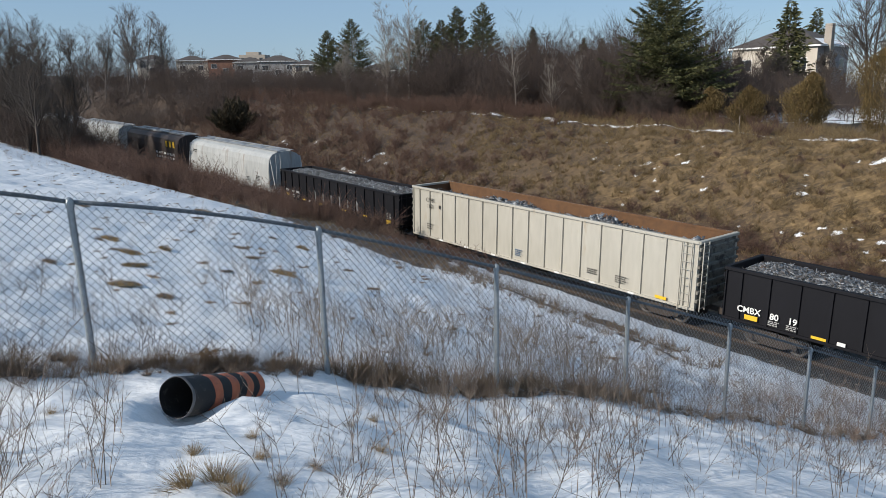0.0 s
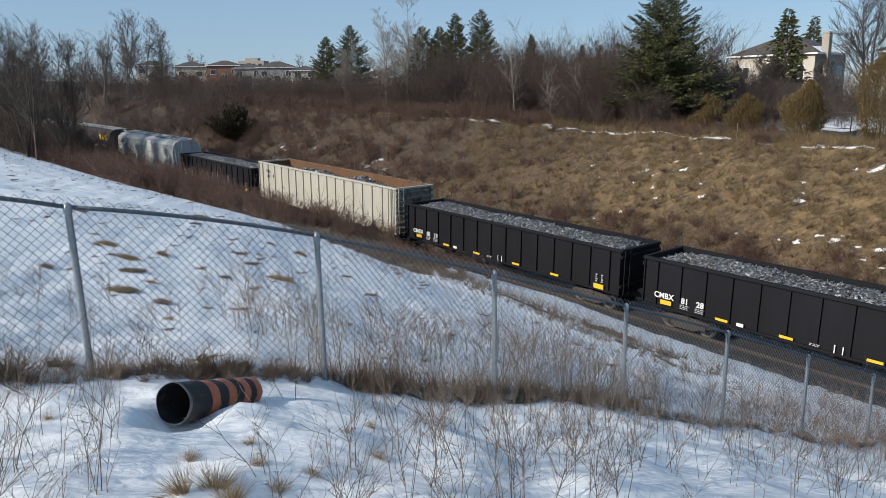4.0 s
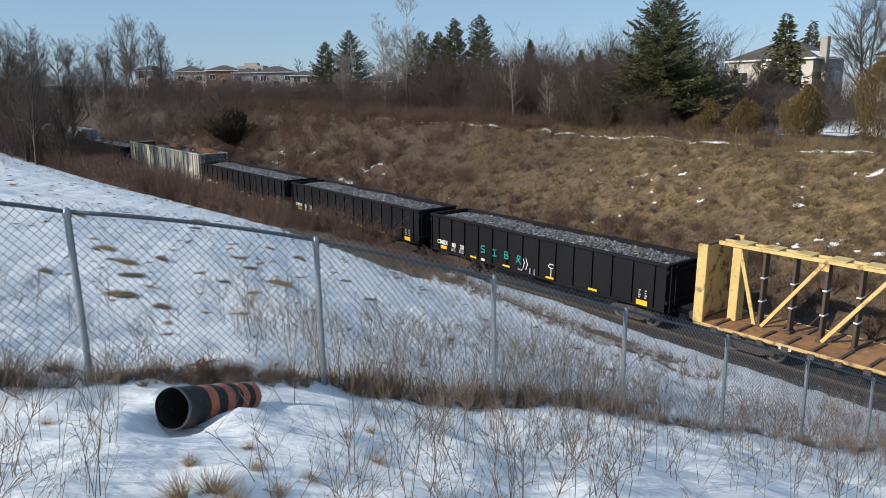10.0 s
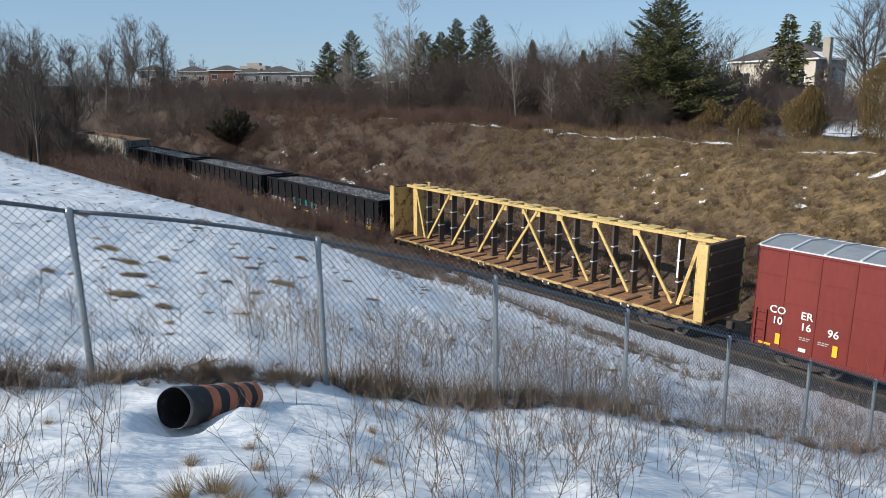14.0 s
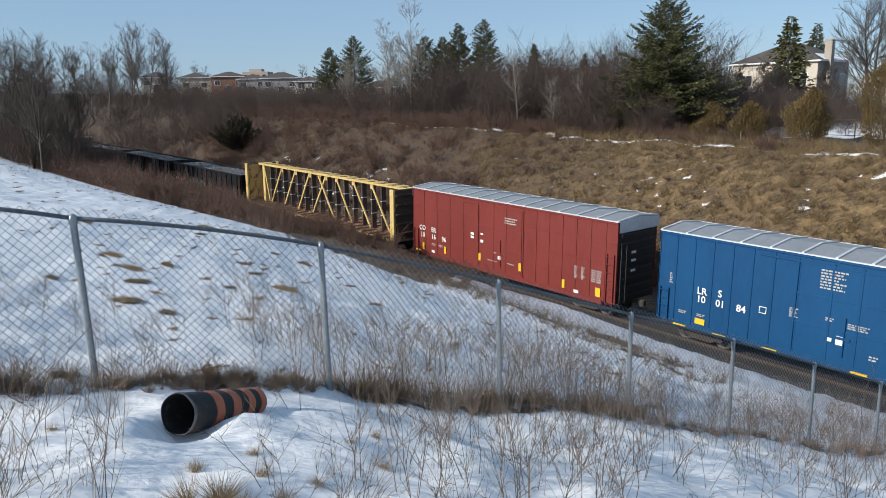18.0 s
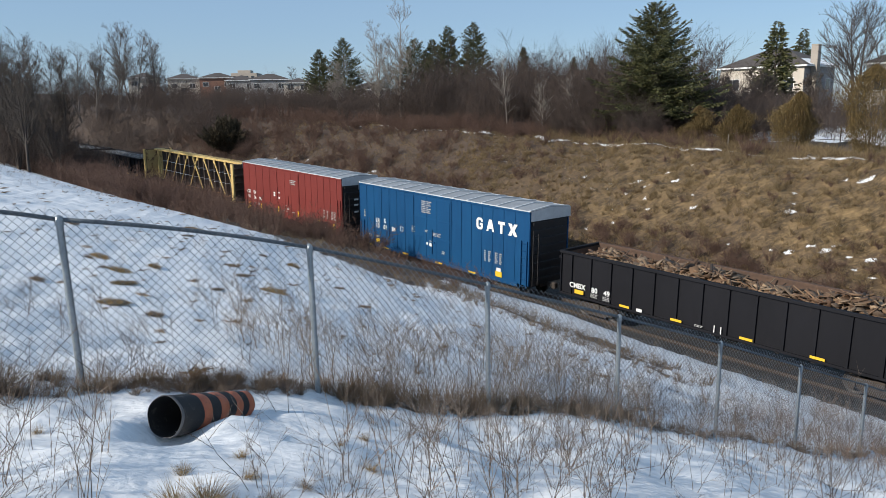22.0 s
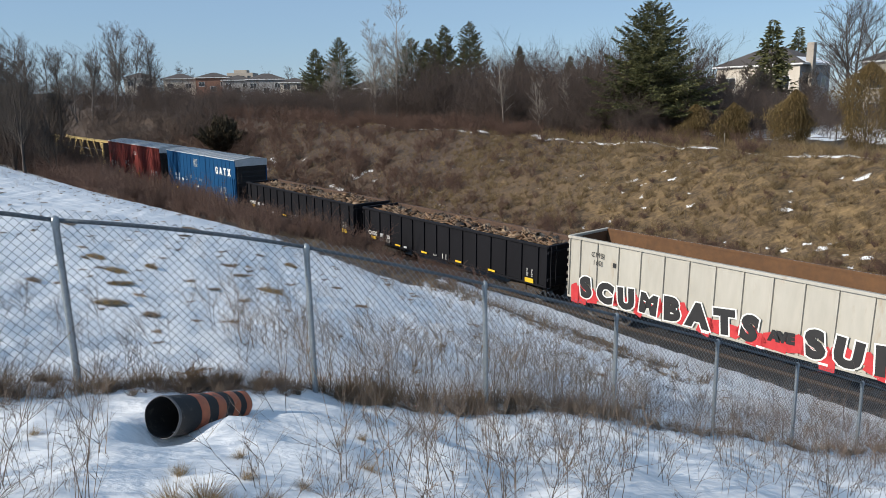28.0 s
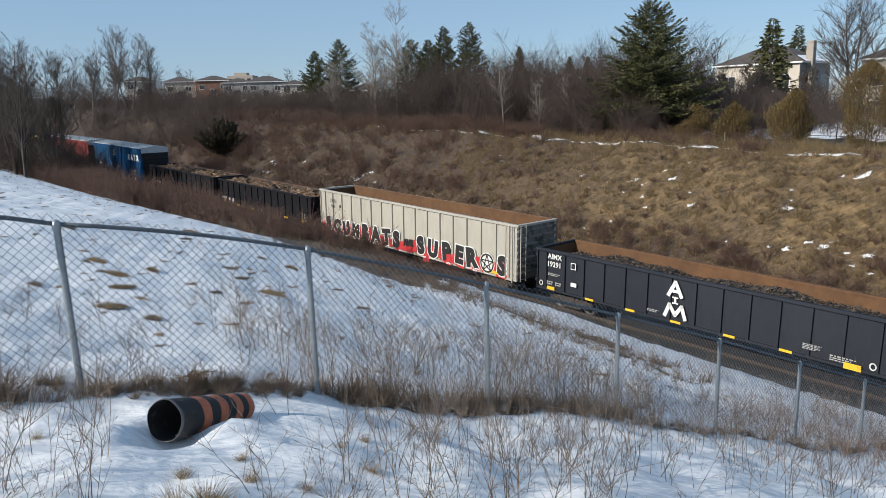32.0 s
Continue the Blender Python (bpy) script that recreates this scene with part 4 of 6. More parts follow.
def boxcar(colour, label, door_x, ahead, behind, seams=False):
    half, sill, eave, w = 8.0, 0.90, 4.92, 1.55
    car = thing("boxcar", label, "rail car", group="boxcars")
    part("floor", Geo().box(-half + 0.1, half - 0.1, -1.4, 1.4, sill + 0.05, sill + 0.2), RUNNING_GEAR, car)
    part("centre_sill", Geo().box(-half + 0.3, half - 0.3, -0.3, 0.3, 0.62, sill + 0.05), RUNNING_GEAR, car)
    part("brake_cylinder", Geo().tube((-0.8, 0.75, 0.62), (0.2, 0.75, 0.62), 0.16, n=12), RUNNING_GEAR, car)
    door_w = 3.4
    for sgn in (1, -1):
        lo, hi = sorted((sgn * (w - 0.03), sgn * (w - 0.10)))
        wall = part("side_wall", Geo().box(-half, half, lo, hi, sill, eave), colour, car)
        dx = door_x * 1.0
        edges = [-half, half] + [dx + door_w / 2 + 0.15 + ahead * i for i in range(1, int(6.0 / ahead) + 1)] + [dx - door_w / 2 - 0.15 - behind * i for i in range(1, int(6.0 / behind) + 1)]
        for x in edges:
            x0, x1 = max(-half, x - 0.03), min(half, x + 0.03)
            lo, hi = sorted((sgn * (w - 0.03), sgn * w))
            part("side_post", Geo().bevel_box(x0, x1, lo, hi, sill + 0.02, eave - 0.10, 0.012), colour, wall)
        if seams:
            for k, (x0, x1) in enumerate(((-half + 0.05, dx - door_w / 2 - 0.2), (dx + door_w / 2 + 0.2, half - 0.05))):
                for z in (sill + 0.95, sill + 1.95, sill + 2.95):
                    part("side_seam", Geo().bevel_box(x0, x1, *sorted((sgn * (w - 0.03), sgn * (w - 0.012))), z - 0.025, z + 0.025, 0.01), colour, wall)
        lo, hi = sorted((sgn * (w - 0.07), sgn * (w + 0.03)))
        part("side_sill", Geo().bevel_box(-half + 0.8, half - 0.8, lo, hi, sill - 0.16, sill + 0.06, 0.015), colour, car)
        part("top_plate", Geo().bevel_box(-half, half, lo, hi, eave - 0.11, eave - 0.02, 0.015), colour, car)
        part("roof_edge", Geo().bevel_box(-half, half, *sorted((sgn * (w - 0.06), sgn * (w + 0.035))), eave - 0.018, eave + 0.03, 0.01), ROOF_EDGE, car)
        lo, hi = sorted((sgn * (w - 0.028), sgn * (w - 0.004)))
        door = part("plug_door", Geo().bevel_box(dx - door_w / 2, dx + door_w / 2, lo, hi, sill + 0.12, eave - 0.28, 0.02), colour, car)
        for x in (dx - door_w / 2 - 0.1, dx - 0.5, dx + 0.5, dx + door_w / 2 + 0.1):
            part("door_post", Geo().bevel_box(x - 0.04, x + 0.04, *sorted((sgn * (w - 0.01), sgn * (w + 0.02))), sill + 0.1, eave - 0.2, 0.012), colour, door)
        for z in (sill + 0.1, sill + 1.35, sill + 2.5, eave - 0.3):
            part("door_rail", Geo().bevel_box(dx - door_w / 2 - 0.2, dx + door_w / 2 + (1.6 if z < sill + 0.2 or z > eave - 0.4 else 0.2), *sorted((sgn * (w - 0.012), sgn * (w + 0.012))), z - 0.035, z + 0.035, 0.012), colour, door)
        if sgn > 0:
            part("door_handle", Geo().tube((dx - 0.1, w + 0.04, sill + 0.4), (dx - 0.1, w + 0.04, sill + 1.9), 0.022, n=8), colour, door)
            part("lock_bar", Geo().bevel_box(dx - 0.32, dx + 0.22, w + 0.0, w + 0.05, sill + 1.05, sill + 1.15, 0.01), colour, door)
        ladder(car, -half + 0.35, sill - 0.15, eave - 1.6, w * sgn if sgn > 0 else -w - 0.06, colour)
        ladder(car, half - 0.35, sill - 0.15, sill + 1.5, w * sgn if sgn > 0 else -w - 0.06, colour)
    for e in (-1, 1):
        lo, hi = sorted((e * half, e * (half - 0.08)))
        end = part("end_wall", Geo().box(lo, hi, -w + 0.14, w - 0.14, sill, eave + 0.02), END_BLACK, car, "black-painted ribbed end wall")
        for i in range(9):
            z = sill + 0.3 + 3.5 * i / 8
            lo, hi = sorted((e * (half + 0.002), e * (half + 0.08)))
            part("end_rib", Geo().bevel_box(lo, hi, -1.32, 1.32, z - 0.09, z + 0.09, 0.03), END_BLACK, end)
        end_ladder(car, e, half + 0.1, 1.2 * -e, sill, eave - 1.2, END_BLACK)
    roof = Geo()
    peak = eave + 0.17
    sec = [(-w, eave + 0.015), (0.0, peak), (w, eave + 0.015), (w, eave - 0.015), (0.0, peak - 0.05), (-w, eave - 0.015)]
    p = [(x, y, z) for x in (-half - 0.09, half + 0.09) for y, z in sec]
    roof.add(p, [(0, 1, 2, 3, 4, 5), (11, 10, 9, 8, 7, 6)] + [((i + 1) % 6, i, 6 + i, 6 + (i + 1) % 6) for i in range(6)])
    rf = part("roof", roof, ROOF_METAL, car, "silver galvanised roof")
    for i in range(14):
        x = -half + 0.02 + (2 * half - 0.04) * i / 13
        g = Geo()
        q = [(x + a, y, z + 0.004 + b) for a in (-0.05, 0.05) for b in (0, 0.05) for y, z in sec[:3]]
        g.add(q, [(3, 4, 10, 9), (4, 5, 11, 10), (0, 1, 4, 3), (1, 2, 5, 4), (9, 10, 7, 6), (10, 11, 8, 7), (0, 3, 9, 6), (2, 8, 11, 5)])
        part("roof_seam", g, ROOF_EDGE, rf)
    for e in (-1, 1):
        g = Geo().add([(e * (half + 0.095), -w, eave - 0.52), (e * (half + 0.095), w, eave - 0.52), (e * (half + 0.095), w, eave), (e * (half + 0.095), 0, peak - 0.03), (e * (half + 0.095), -w, eave)], [(0, 1, 2, 3, 4) if e > 0 else (4, 3, 2, 1, 0)])
        part("roof_fascia", g, ROOF_EDGE, rf)
    running_gear(car, 2 * half)
    return car


def red_boxcar():
    car = boxcar(RED_PAINT, "oxide-red plug-door boxcar with a silver roof", 0.0, 1.25, 0.91, True)
    y = 1.554
    for text, x, z in (("CO", 7.02, 2.47), ("ER", 5.9, 2.46), ("10", 7.0, 2.04), ("16", 5.9, 2.03), ("96", 4.9, 2.02)):
        mark(car, text, x, z, 0.42, y=y, bold=0.006)
    for x, z in ((6.92, 1.32), (4.77, 1.40), (1.63, 1.55), (-1.62, 1.55), (-4.75, 1.29), (-6.97, 1.31)):
        plate(car, x, z, 0.18 if x > -6 else 0.3, 0.44, y=1.56)
    plate(car, 7.4, 1.02, 0.5, 0.09, y=1.585)
    for x in (5.9, 5.2):
        bars(car, x, 1.55, 0.4, 0.16, 2, y=y)
    for z in (1.12, 2.62, 2.82):
        plate(car, 2.28 if z > 2 else 5.95, z, 0.28, 0.14, WHITE_MARK, 1.554, "stencil")
    plate(car, 1.45, 2.50, 0.24, 0.16, WHITE_MARK, 1.562, "stencil")
    plate(car, 1.45, 2.92, 0.22, 0.10, WHITE_MARK, 1.562, "stencil")
    bars(car, -0.88, 3.93, 0.95, 0.40, 3, y=1.562)
    bars(car, 0.05, 1.98, 0.8, 0.1, 1, y=1.562)
    plate(car, -0.02, 1.78, 0.26, 0.2, WHITE_MARK, 1.562, "stencil")
    bars(car, 0.55, 1.5, 0.8, 0.08, 1, y=1.562)
    bars(car, -0.9, 1.55, 0.5, 0.1, 1, y=1.562)
    for x, w in ((-5.55, 0.2), (-6.0, 0.22), (-6.68, 0.28), (-7.02, 0.3)):
        bars(car, x, 2.05, w, 0.66, 6, y=y)
    plate(car, -5.6, 1.06, 0.3, 0.16, WHITE_MARK, 1.554, "stencil")
    for z in (2.4, 2.9, 3.3):
        part("end_stencil", Geo().box(-8.09, -8.086, 0.2, 0.55, z, z + 0.12), WHITE_MARK, car)
    return car


def blue_boxcar():
    car = boxcar(BLUE_PAINT, "deep blue plug-door boxcar with a silver roof", 0.15, 0.86, 0.87)
    y = 1.554
    for text, x, z in (("LR", 5.84, 2.56), ("S", 5.02, 2.62), ("10", 5.86, 2.20), ("01", 4.98, 2.20), ("84", 4.06, 2.20)):
        mark(car, text, x, z, 0.42, y=y, bold=0.008)
    plate(car, 5.85, 1.22, 0.46, 0.26, y=1.554)
    bars(car, 5.82, 1.48, 0.4, 0.14, 2, y=1.554)
    bars(car, 6.7, 1.45, 0.4, 0.16, 2, y=1.554)
    bars(car, 7.35, 2.85, 0.16, 0.5, 5, y=1.554)
    plate(car, 3.16, 2.38, 0.30, 0.28, WHITE_MARK, 1.554, "stencil")
    plate(car, 3.16, 2.38, 0.24, 0.22, BLUE_PAINT, 1.559, "stencil_field")
    bars(car, 0.62, 4.08, 0.95, 0.78, 7, y=1.562)
    bars(car, 1.95, 2.55, 0.34, 0.4, 5, y=1.554)
    bars(car, 0.62, 2.6, 0.3, 0.16, 2, y=1.562)
    plate(car, 0.2, 1.9, 0.26, 0.34, WHITE_MARK, 1.562, "stencil")
    plate(car, 0.55, 1.86, 0.16, 0.14, WHITE_MARK, 1.562, "stencil")
    bars(car, -0.4, 2.5, 0.75, 0.24, 3, y=1.562)
    bars(car, -1.0, 1.5, 0.3, 0.22, 2, y=1.554)
    for x, w in ((-4.65, 0.2), (-5.0, 0.25), (-5.55, 0.3), (-5.9, 0.25)):
        bars(car, x, 2.0, w * 0.8, 0.65, 6, y=1.554)
    plate(car, -5.75, 1.15, 0.5, 0.3, y=1.554)
    plate(car, -5.75, 1.40, 0.34, 0.2, WHITE_MARK, 1.554, "stencil")
    for x in (6.8, 4.9, 2.75, -0.6, -3.6):
        plate(car, x, 0.84, 0.6, 0.1, y=1.585)
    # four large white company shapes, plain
    shapes = ([(-0.30, -0.2), (-0.16, -0.36), (0.16, -0.36), (0.30, -0.24), (0.30, 0.04), (0.02, 0.04), (0.02, -0.1), (0.12, -0.1), (0.12, -0.2), (-0.10, -0.2), (-0.12, 0.16), (-0.06, 0.22), (0.08, 0.22), (0.12, 0.12), (0.30, 0.12), (0.28, 0.26), (0.16, 0.36), (-0.16, 0.36), (-0.30, 0.2)],
              [(-0.36, -0.36), (-0.18, -0.36), (-0.14, -0.2), (0.14, -0.2), (0.18, -0.36), (0.36, -0.36), (0.12, 0.36), (-0.12, 0.36)], [(-0.10, -0.36), (0.10, -0.36), (0.10, 0.18), (0.30, 0.18), (0.30, 0.36), (-0.30, 0.36), (-0.30, 0.18), (-0.10, 0.18)],
              [(-0.4, -0.36), (-0.1, -0.36), (0, -0.14), (0.1, -0.36), (0.4, -0.36), (0.16, 0.0), (0.4, 0.36), (0.1, 0.36), (0, 0.14), (-0.1, 0.36), (-0.4, 0.36), (-0.16, 0.0)])
    for i, sh in enumerate(shapes):
        k = len(sh)
        g = Geo().add([(a * 0.88, b * 0.92, 0) for a, b in sh] + [(a * 0.88, b * 0.92, 0.006) for a, b in sh], [tuple(reversed(range(k))), tuple(range(k, 2 * k))] + [(j, (j + 1) % k, k + (j + 1) % k, k + j) for j in range(k)])
        part("company_shape", g, WHITE_MARK, car, "plain white painted shape", side_pose(-4.17 - 0.87 * i, 3.78, 1.553))
    return car


def centerbeam():
    half, deck, top = 11.5, 1.12, 4.5
    car = thing("centerbeam_flatcar", "empty faded-yellow centerbeam flatcar with a rusty deck", "rail car")
    part("deck", Geo().bevel_box(-half, half, -1.5, 1.5, deck - 0.16, deck, 0.02), DECK_RUST, car, "rusty brown deck")
    for sgn in (1, -1):
        lo, hi = sorted((sgn * 1.505, sgn * 1.57))
        part("side_sill", Geo().bevel_box(-half, half, lo, hi, deck - 0.11, deck + 0.01, 0.012), STAINED_YELLOW, car)
        for i in range(22):
            x = -half + 1.0 + (2 * half - 2.0) * i / 21
            lo, hi = sorted((sgn * 0.28, sgn * 1.5))
            part("deck_riser", Geo().bevel_box(x - 0.07, x + 0.07, lo, hi, deck + 0.002, deck + 0.07, 0.02), DARK_POST, car)
            lo, hi = sorted((sgn * 1.572, sgn * 1.63))
            part("winch", Geo().bevel_box(x - 0.14, x + 0.14, lo, hi, deck - 0.28, deck - 0.06, 0.02), DARK_POST, car)
    part("centre_sill", Geo().box(-half + 0.3, half - 0.3, -0.35, 0.35, 0.62, deck - 0.165), RUNNING_GEAR, car)
    for e in (-1, 1):
        lo, hi = sorted((e * half, e * (half - 0.22)))
        bulk = part("bulkhead", Geo().bevel_box(lo, hi, -1.42, 1.42, deck, top - 0.02, 0.02), DARK_RUST, car, "rust-brown end bulkhead")
        for y in (-1.5, 1.5):
            lo, hi = sorted((e * (half + 0.02), e * (half - 0.42)))
            part("bulkhead_post", Geo().bevel_box(lo, hi, y - 0.08, y + 0.08, deck + 0.005, top, 0.02), YELLOW_PAINT, bulk)
        for i in range(5):
            z = deck + 0.4 + 2.6 * i / 4
            lo, hi = sorted((e * (half + 0.004), e * (half + 0.1)))
            part("bulkhead_rib", Geo().bevel_box(lo, hi, -1.4, 1.4, z - 0.07, z + 0.07, 0.03), DARK_RUST, bulk)
        lo, hi = sorted((e * (half - 0.224), e * (half - 0.24)))
        part("bulkhead_liner", Geo().box(lo, hi, -1.3, 1.3, deck + 0.1, top - 0.12), STAINED_YELLOW, bulk)
        part("end_column", Geo().bevel_box(e * (half - 1.05) - 0.2, e * (half - 1.05) + 0.2, -0.3, 0.3, deck + 0.003, top - 0.18, 0.02), YELLOW_PAINT, car)
    for y in (-0.27, 0.27):
        part("top_chord", Geo().bevel_box(-half + 0.2, half - 0.2, y - 0.09, y + 0.09, top - 0.16, top + 0.0, 0.02), YELLOW_PAINT, car)
    for i in range(17):
        x = -half + 1.2 + (2 * half - 2.4) * i / 16
        part("top_plate", Geo().bevel_box(x - 0.35, x + 0.35, -0.42, 0.42, top + 0.004, top + 0.05, 0.012), YELLOW_PAINT, car)
    xs = [1.24 * (i - 7.5) for i in range(16)]
    for i, x in enumerate(xs):
        p = part("column", Geo().bevel_box(x - 0.06, x + 0.06, -0.2, 0.2, deck + 0.002, top - 0.165, 0.02), DARK_POST, car, "dark stained column")
        for z in (deck + 1.1, deck + 2.1):
            part("strap_guide", Geo().bevel_box(x - 0.095, x + 0.095, -0.225, 0.225, z - 0.03, z + 0.03, 0.015), ROOF_EDGE, p)
        part("column_foot", Geo().bevel_box(x - 0.12, x + 0.12, -0.26, 0.26, deck + 0.004, deck + 0.12, 0.02), DARK_POST, p)
        if i == 0:
            part("wrapping", Geo().bevel_box(x - 0.05, x + 0.05, 0.202, 0.215, deck + 1.3, top - 0.3, 0.004), WHITE_TRIM, p, "white wrapping on the column")
    for x0, x1 in ((9.15, 6.95), (6.7, 4.5), (4.2, 2.1), (1.75, -0.5)):
        for e in (-1, 1):
            y = 0.24 if e > 0 or x0 > 2 else 0.33
            part("diagonal", Geo().beam((e * x0, y, deck + 0.05), (e * x1, y, top - 0.2), 0.08, 0.14), YELLOW_PAINT, car)
            part("gusset", Geo().bevel_box(e * x1 - 0.2, e * x1 + 0.2, 0.205, 0.24, top - 0.5, top - 0.17, 0.01), YELLOW_PAINT, car)
    for e in (-1, 1):
        part("diagonal", Geo().beam((e * 9.45, 0.24, deck + 0.05), (e * 10.35, 0.24, top - 0.2), 0.08, 0.16), YELLOW_PAINT, car)
    for x in (7.5, 2.5, -2.5, -7.5):
        plate(car, x, deck - 0.16, 0.5, 0.1, WHITE_MARK, 1.575, "reflector")
    running_gear(car, 2 * half, 2.4)
    return car


def hopper(length, colour, label, marks=None):
    """A covered hopper: rounded sides, roof walk with hatches, sloping ends, outlets below."""
    half, w, top = length / 2, 1.55, 4.55
    car = thing("covered_hopper", label, "rail car", group="hopper cars")
    sec = [(0.0, 4.45), (0.7, 4.40), (1.15, 4.22), (1.42, 3.9), (1.52, 3.4), (1.55, 2.7), (1.54, 1.9), (1.50, 1.35)]
    ring = [(y, z) for y, z in sec] + [(-y, z) for y, z in reversed(sec[1:])]
    k = len(ring)
    g = Geo()
    p = [(x, y, z) for x in (-half + 0.9, half - 0.9) for y, z in ring]
    g.add(p, [(i, k + i, k + (i + 1) % k, (i + 1) % k) for i in range(k)] + [tuple(range(k)), tuple(reversed(range(k, 2 * k)))])
    part("body", g, colour, car)
    for i in range(13):
        x = -half + 1.0 + (length - 2.0) * i / 12
        q = [(x + a, y * 1.012, z) for a in (-0.035, 0.035) for y, z in sec[3:]]
        m = len(sec) - 3
        part("side_rib", Geo().add(q, [(j, m + j, m + j + 1, j + 1) for j in range(m - 1)]), colour, car)
    for sgn in (1, -1):
        lo, hi = sorted((sgn * 1.40, sgn * 1.56))
        part("side_sill", Geo().bevel_box(-half, half, lo, hi, 1.12, 1.36, 0.02), colour, car)
    for i in range(3):
        x = -half + length * (i + 1.0) / 4
        b = 1.9
        o = Geo().add([(x - b, -1.4, 1.4), (x + b, -1.4, 1.4), (x + b, 1.4, 1.4), (x - b, 1.4, 1.4), (x - 0.4, -0.5, 0.45), (x + 0.4, -0.5, 0.45), (x + 0.4, 0.5, 0.45), (x - 0.4, 0.5, 0.45)],
                      [(0, 1, 2, 3), (7, 6, 5, 4), (4, 5, 1, 0), (5, 6, 2, 1), (6, 7, 3, 2), (7, 4, 0, 3)])
        part("outlet_bay", o, colour, car)
    for e in (-1, 1):
        lo, hi = sorted((e * half, e * (half - 0.1)))
        end = part("end_frame", Geo().bevel_box(lo, hi, -1.5, 1.5, 1.0, 1.4, 0.02), colour, car)
        for y in (-1.4, 1.4):
            part("end_post", Geo().beam((e * (half - 0.06), y, 1.402), (e * (half - 0.85), y, 4.0), 0.08, 0.1), colour, end)
        slope = Geo().add([(e * (half - 0.9), -1.3, 2.6), (e * (half - 0.9), 1.3, 2.6), (e * (half - 2.0), 1.3, 1.2), (e * (half - 2.0), -1.3, 1.2)], [(0, 1, 2, 3)])
        part("slope_sheet", slope, colour, end)
        end_ladder(car, e, half - 0.02, 1.1 * -e, 1.1, 4.3, colour)
    for y in (-0.62, 0.62):
        part("roof_walk", Geo().box(-half + 0.6, half - 0.6, y - 0.14, y + 0.14, 4.52, 4.56), ROOF_METAL, car)
        part("walk_brackets", Geo().box(-half + 1.0, half - 1.0, y - 0.03, y + 0.03, 4.38, 4.52), ROOF_METAL, car)
    for i in range(5):
        x = -half + 2.2 + (length - 4.4) * i / 4
        part("hatch", Geo().bevel_box(x - 0.95, x + 0.95, -0.32, 0.32, 4.45, 4.53, 0.03), ROOF_METAL, car)
    if marks:
        marks(car, half)
    running_gear(car, length, 1.7)
    return car


def dark_marks(car, half):
    for i in range(3):
        plate(car, 4.2 - 0.0 - 11.0 + 1.0 * i, 3.4, 0.5, 0.62, YELLOW_MARK, 1.57, "painted_mark")
    for i in range(7):
        bars(car, -6.6 + i * 0.8, 2.0, 0.5, 0.9, 2, WHITE_MARK, 1.575)


def light_marks(car, half):
    bars(car, half - 2.4, 3.3, 1.0, 0.35, 2, BLACK_MARK, 1.575)
    bars(car, -half + 3.0, 2.0, 0.8, 0.5, 4, BLACK_MARK, 1.575)
    bars(car, -half + 5.0, 1.8, 0.6, 0.4, 3, BLACK_MARK, 1.575)


def tee_rail(side):
    g = Geo()
    sec = [(-0.075, -0.172), (0.075, -0.172), (0.075, -0.155), (0.012, -0.13), (0.012, -0.045), (0.036, -0.032), (0.036, 0.0), (-0.036, 0.0), (-0.036, -0.032), (-0.012, -0.045), (-0.012, -0.13), (-0.075, -0.155)]
    k = len(sec)
    ss = list(np.arange(-70, 330, 4.0))
    for s in ss:
        x, y, h = along(s, side)
        n = Vector((math.sin(h), math.cos(h), 0))
        g.v += [tuple(Vector((x, y, -FALL * x)) + n * a + Vector((0, 0, b))) for a, b in sec]
    for r in range(len(ss) - 1):
        g.f += [(r * k + i, r * k + (i + 1) % k, (r + 1) * k + (i + 1) % k, (r + 1) * k + i) for i in range(k)]
    return g


track = thing("railway_track", "single rusty railway track on grey ballast", "railway track", kind="structure")
for side in (-0.755, 0.755):
    part("rail", tee_rail(side), RAIL_STEEL, track)
tie = Geo().bevel_box(-0.115, 0.115, -1.3, 1.3, -0.34, -0.172, 0.015).mesh("tie")
for i in range(220):
    s = -45 + i * 0.52
    x, y, h = along(s)
    part("tie", tie, TIE_WOOD, track, "", pose(x, y, random.uniform(-0.01, 0.01) - FALL * x, 0, math.degrees(-FALL * math.cos(h)), 180 - math.degrees(h) + random.uniform(-1, 1)))



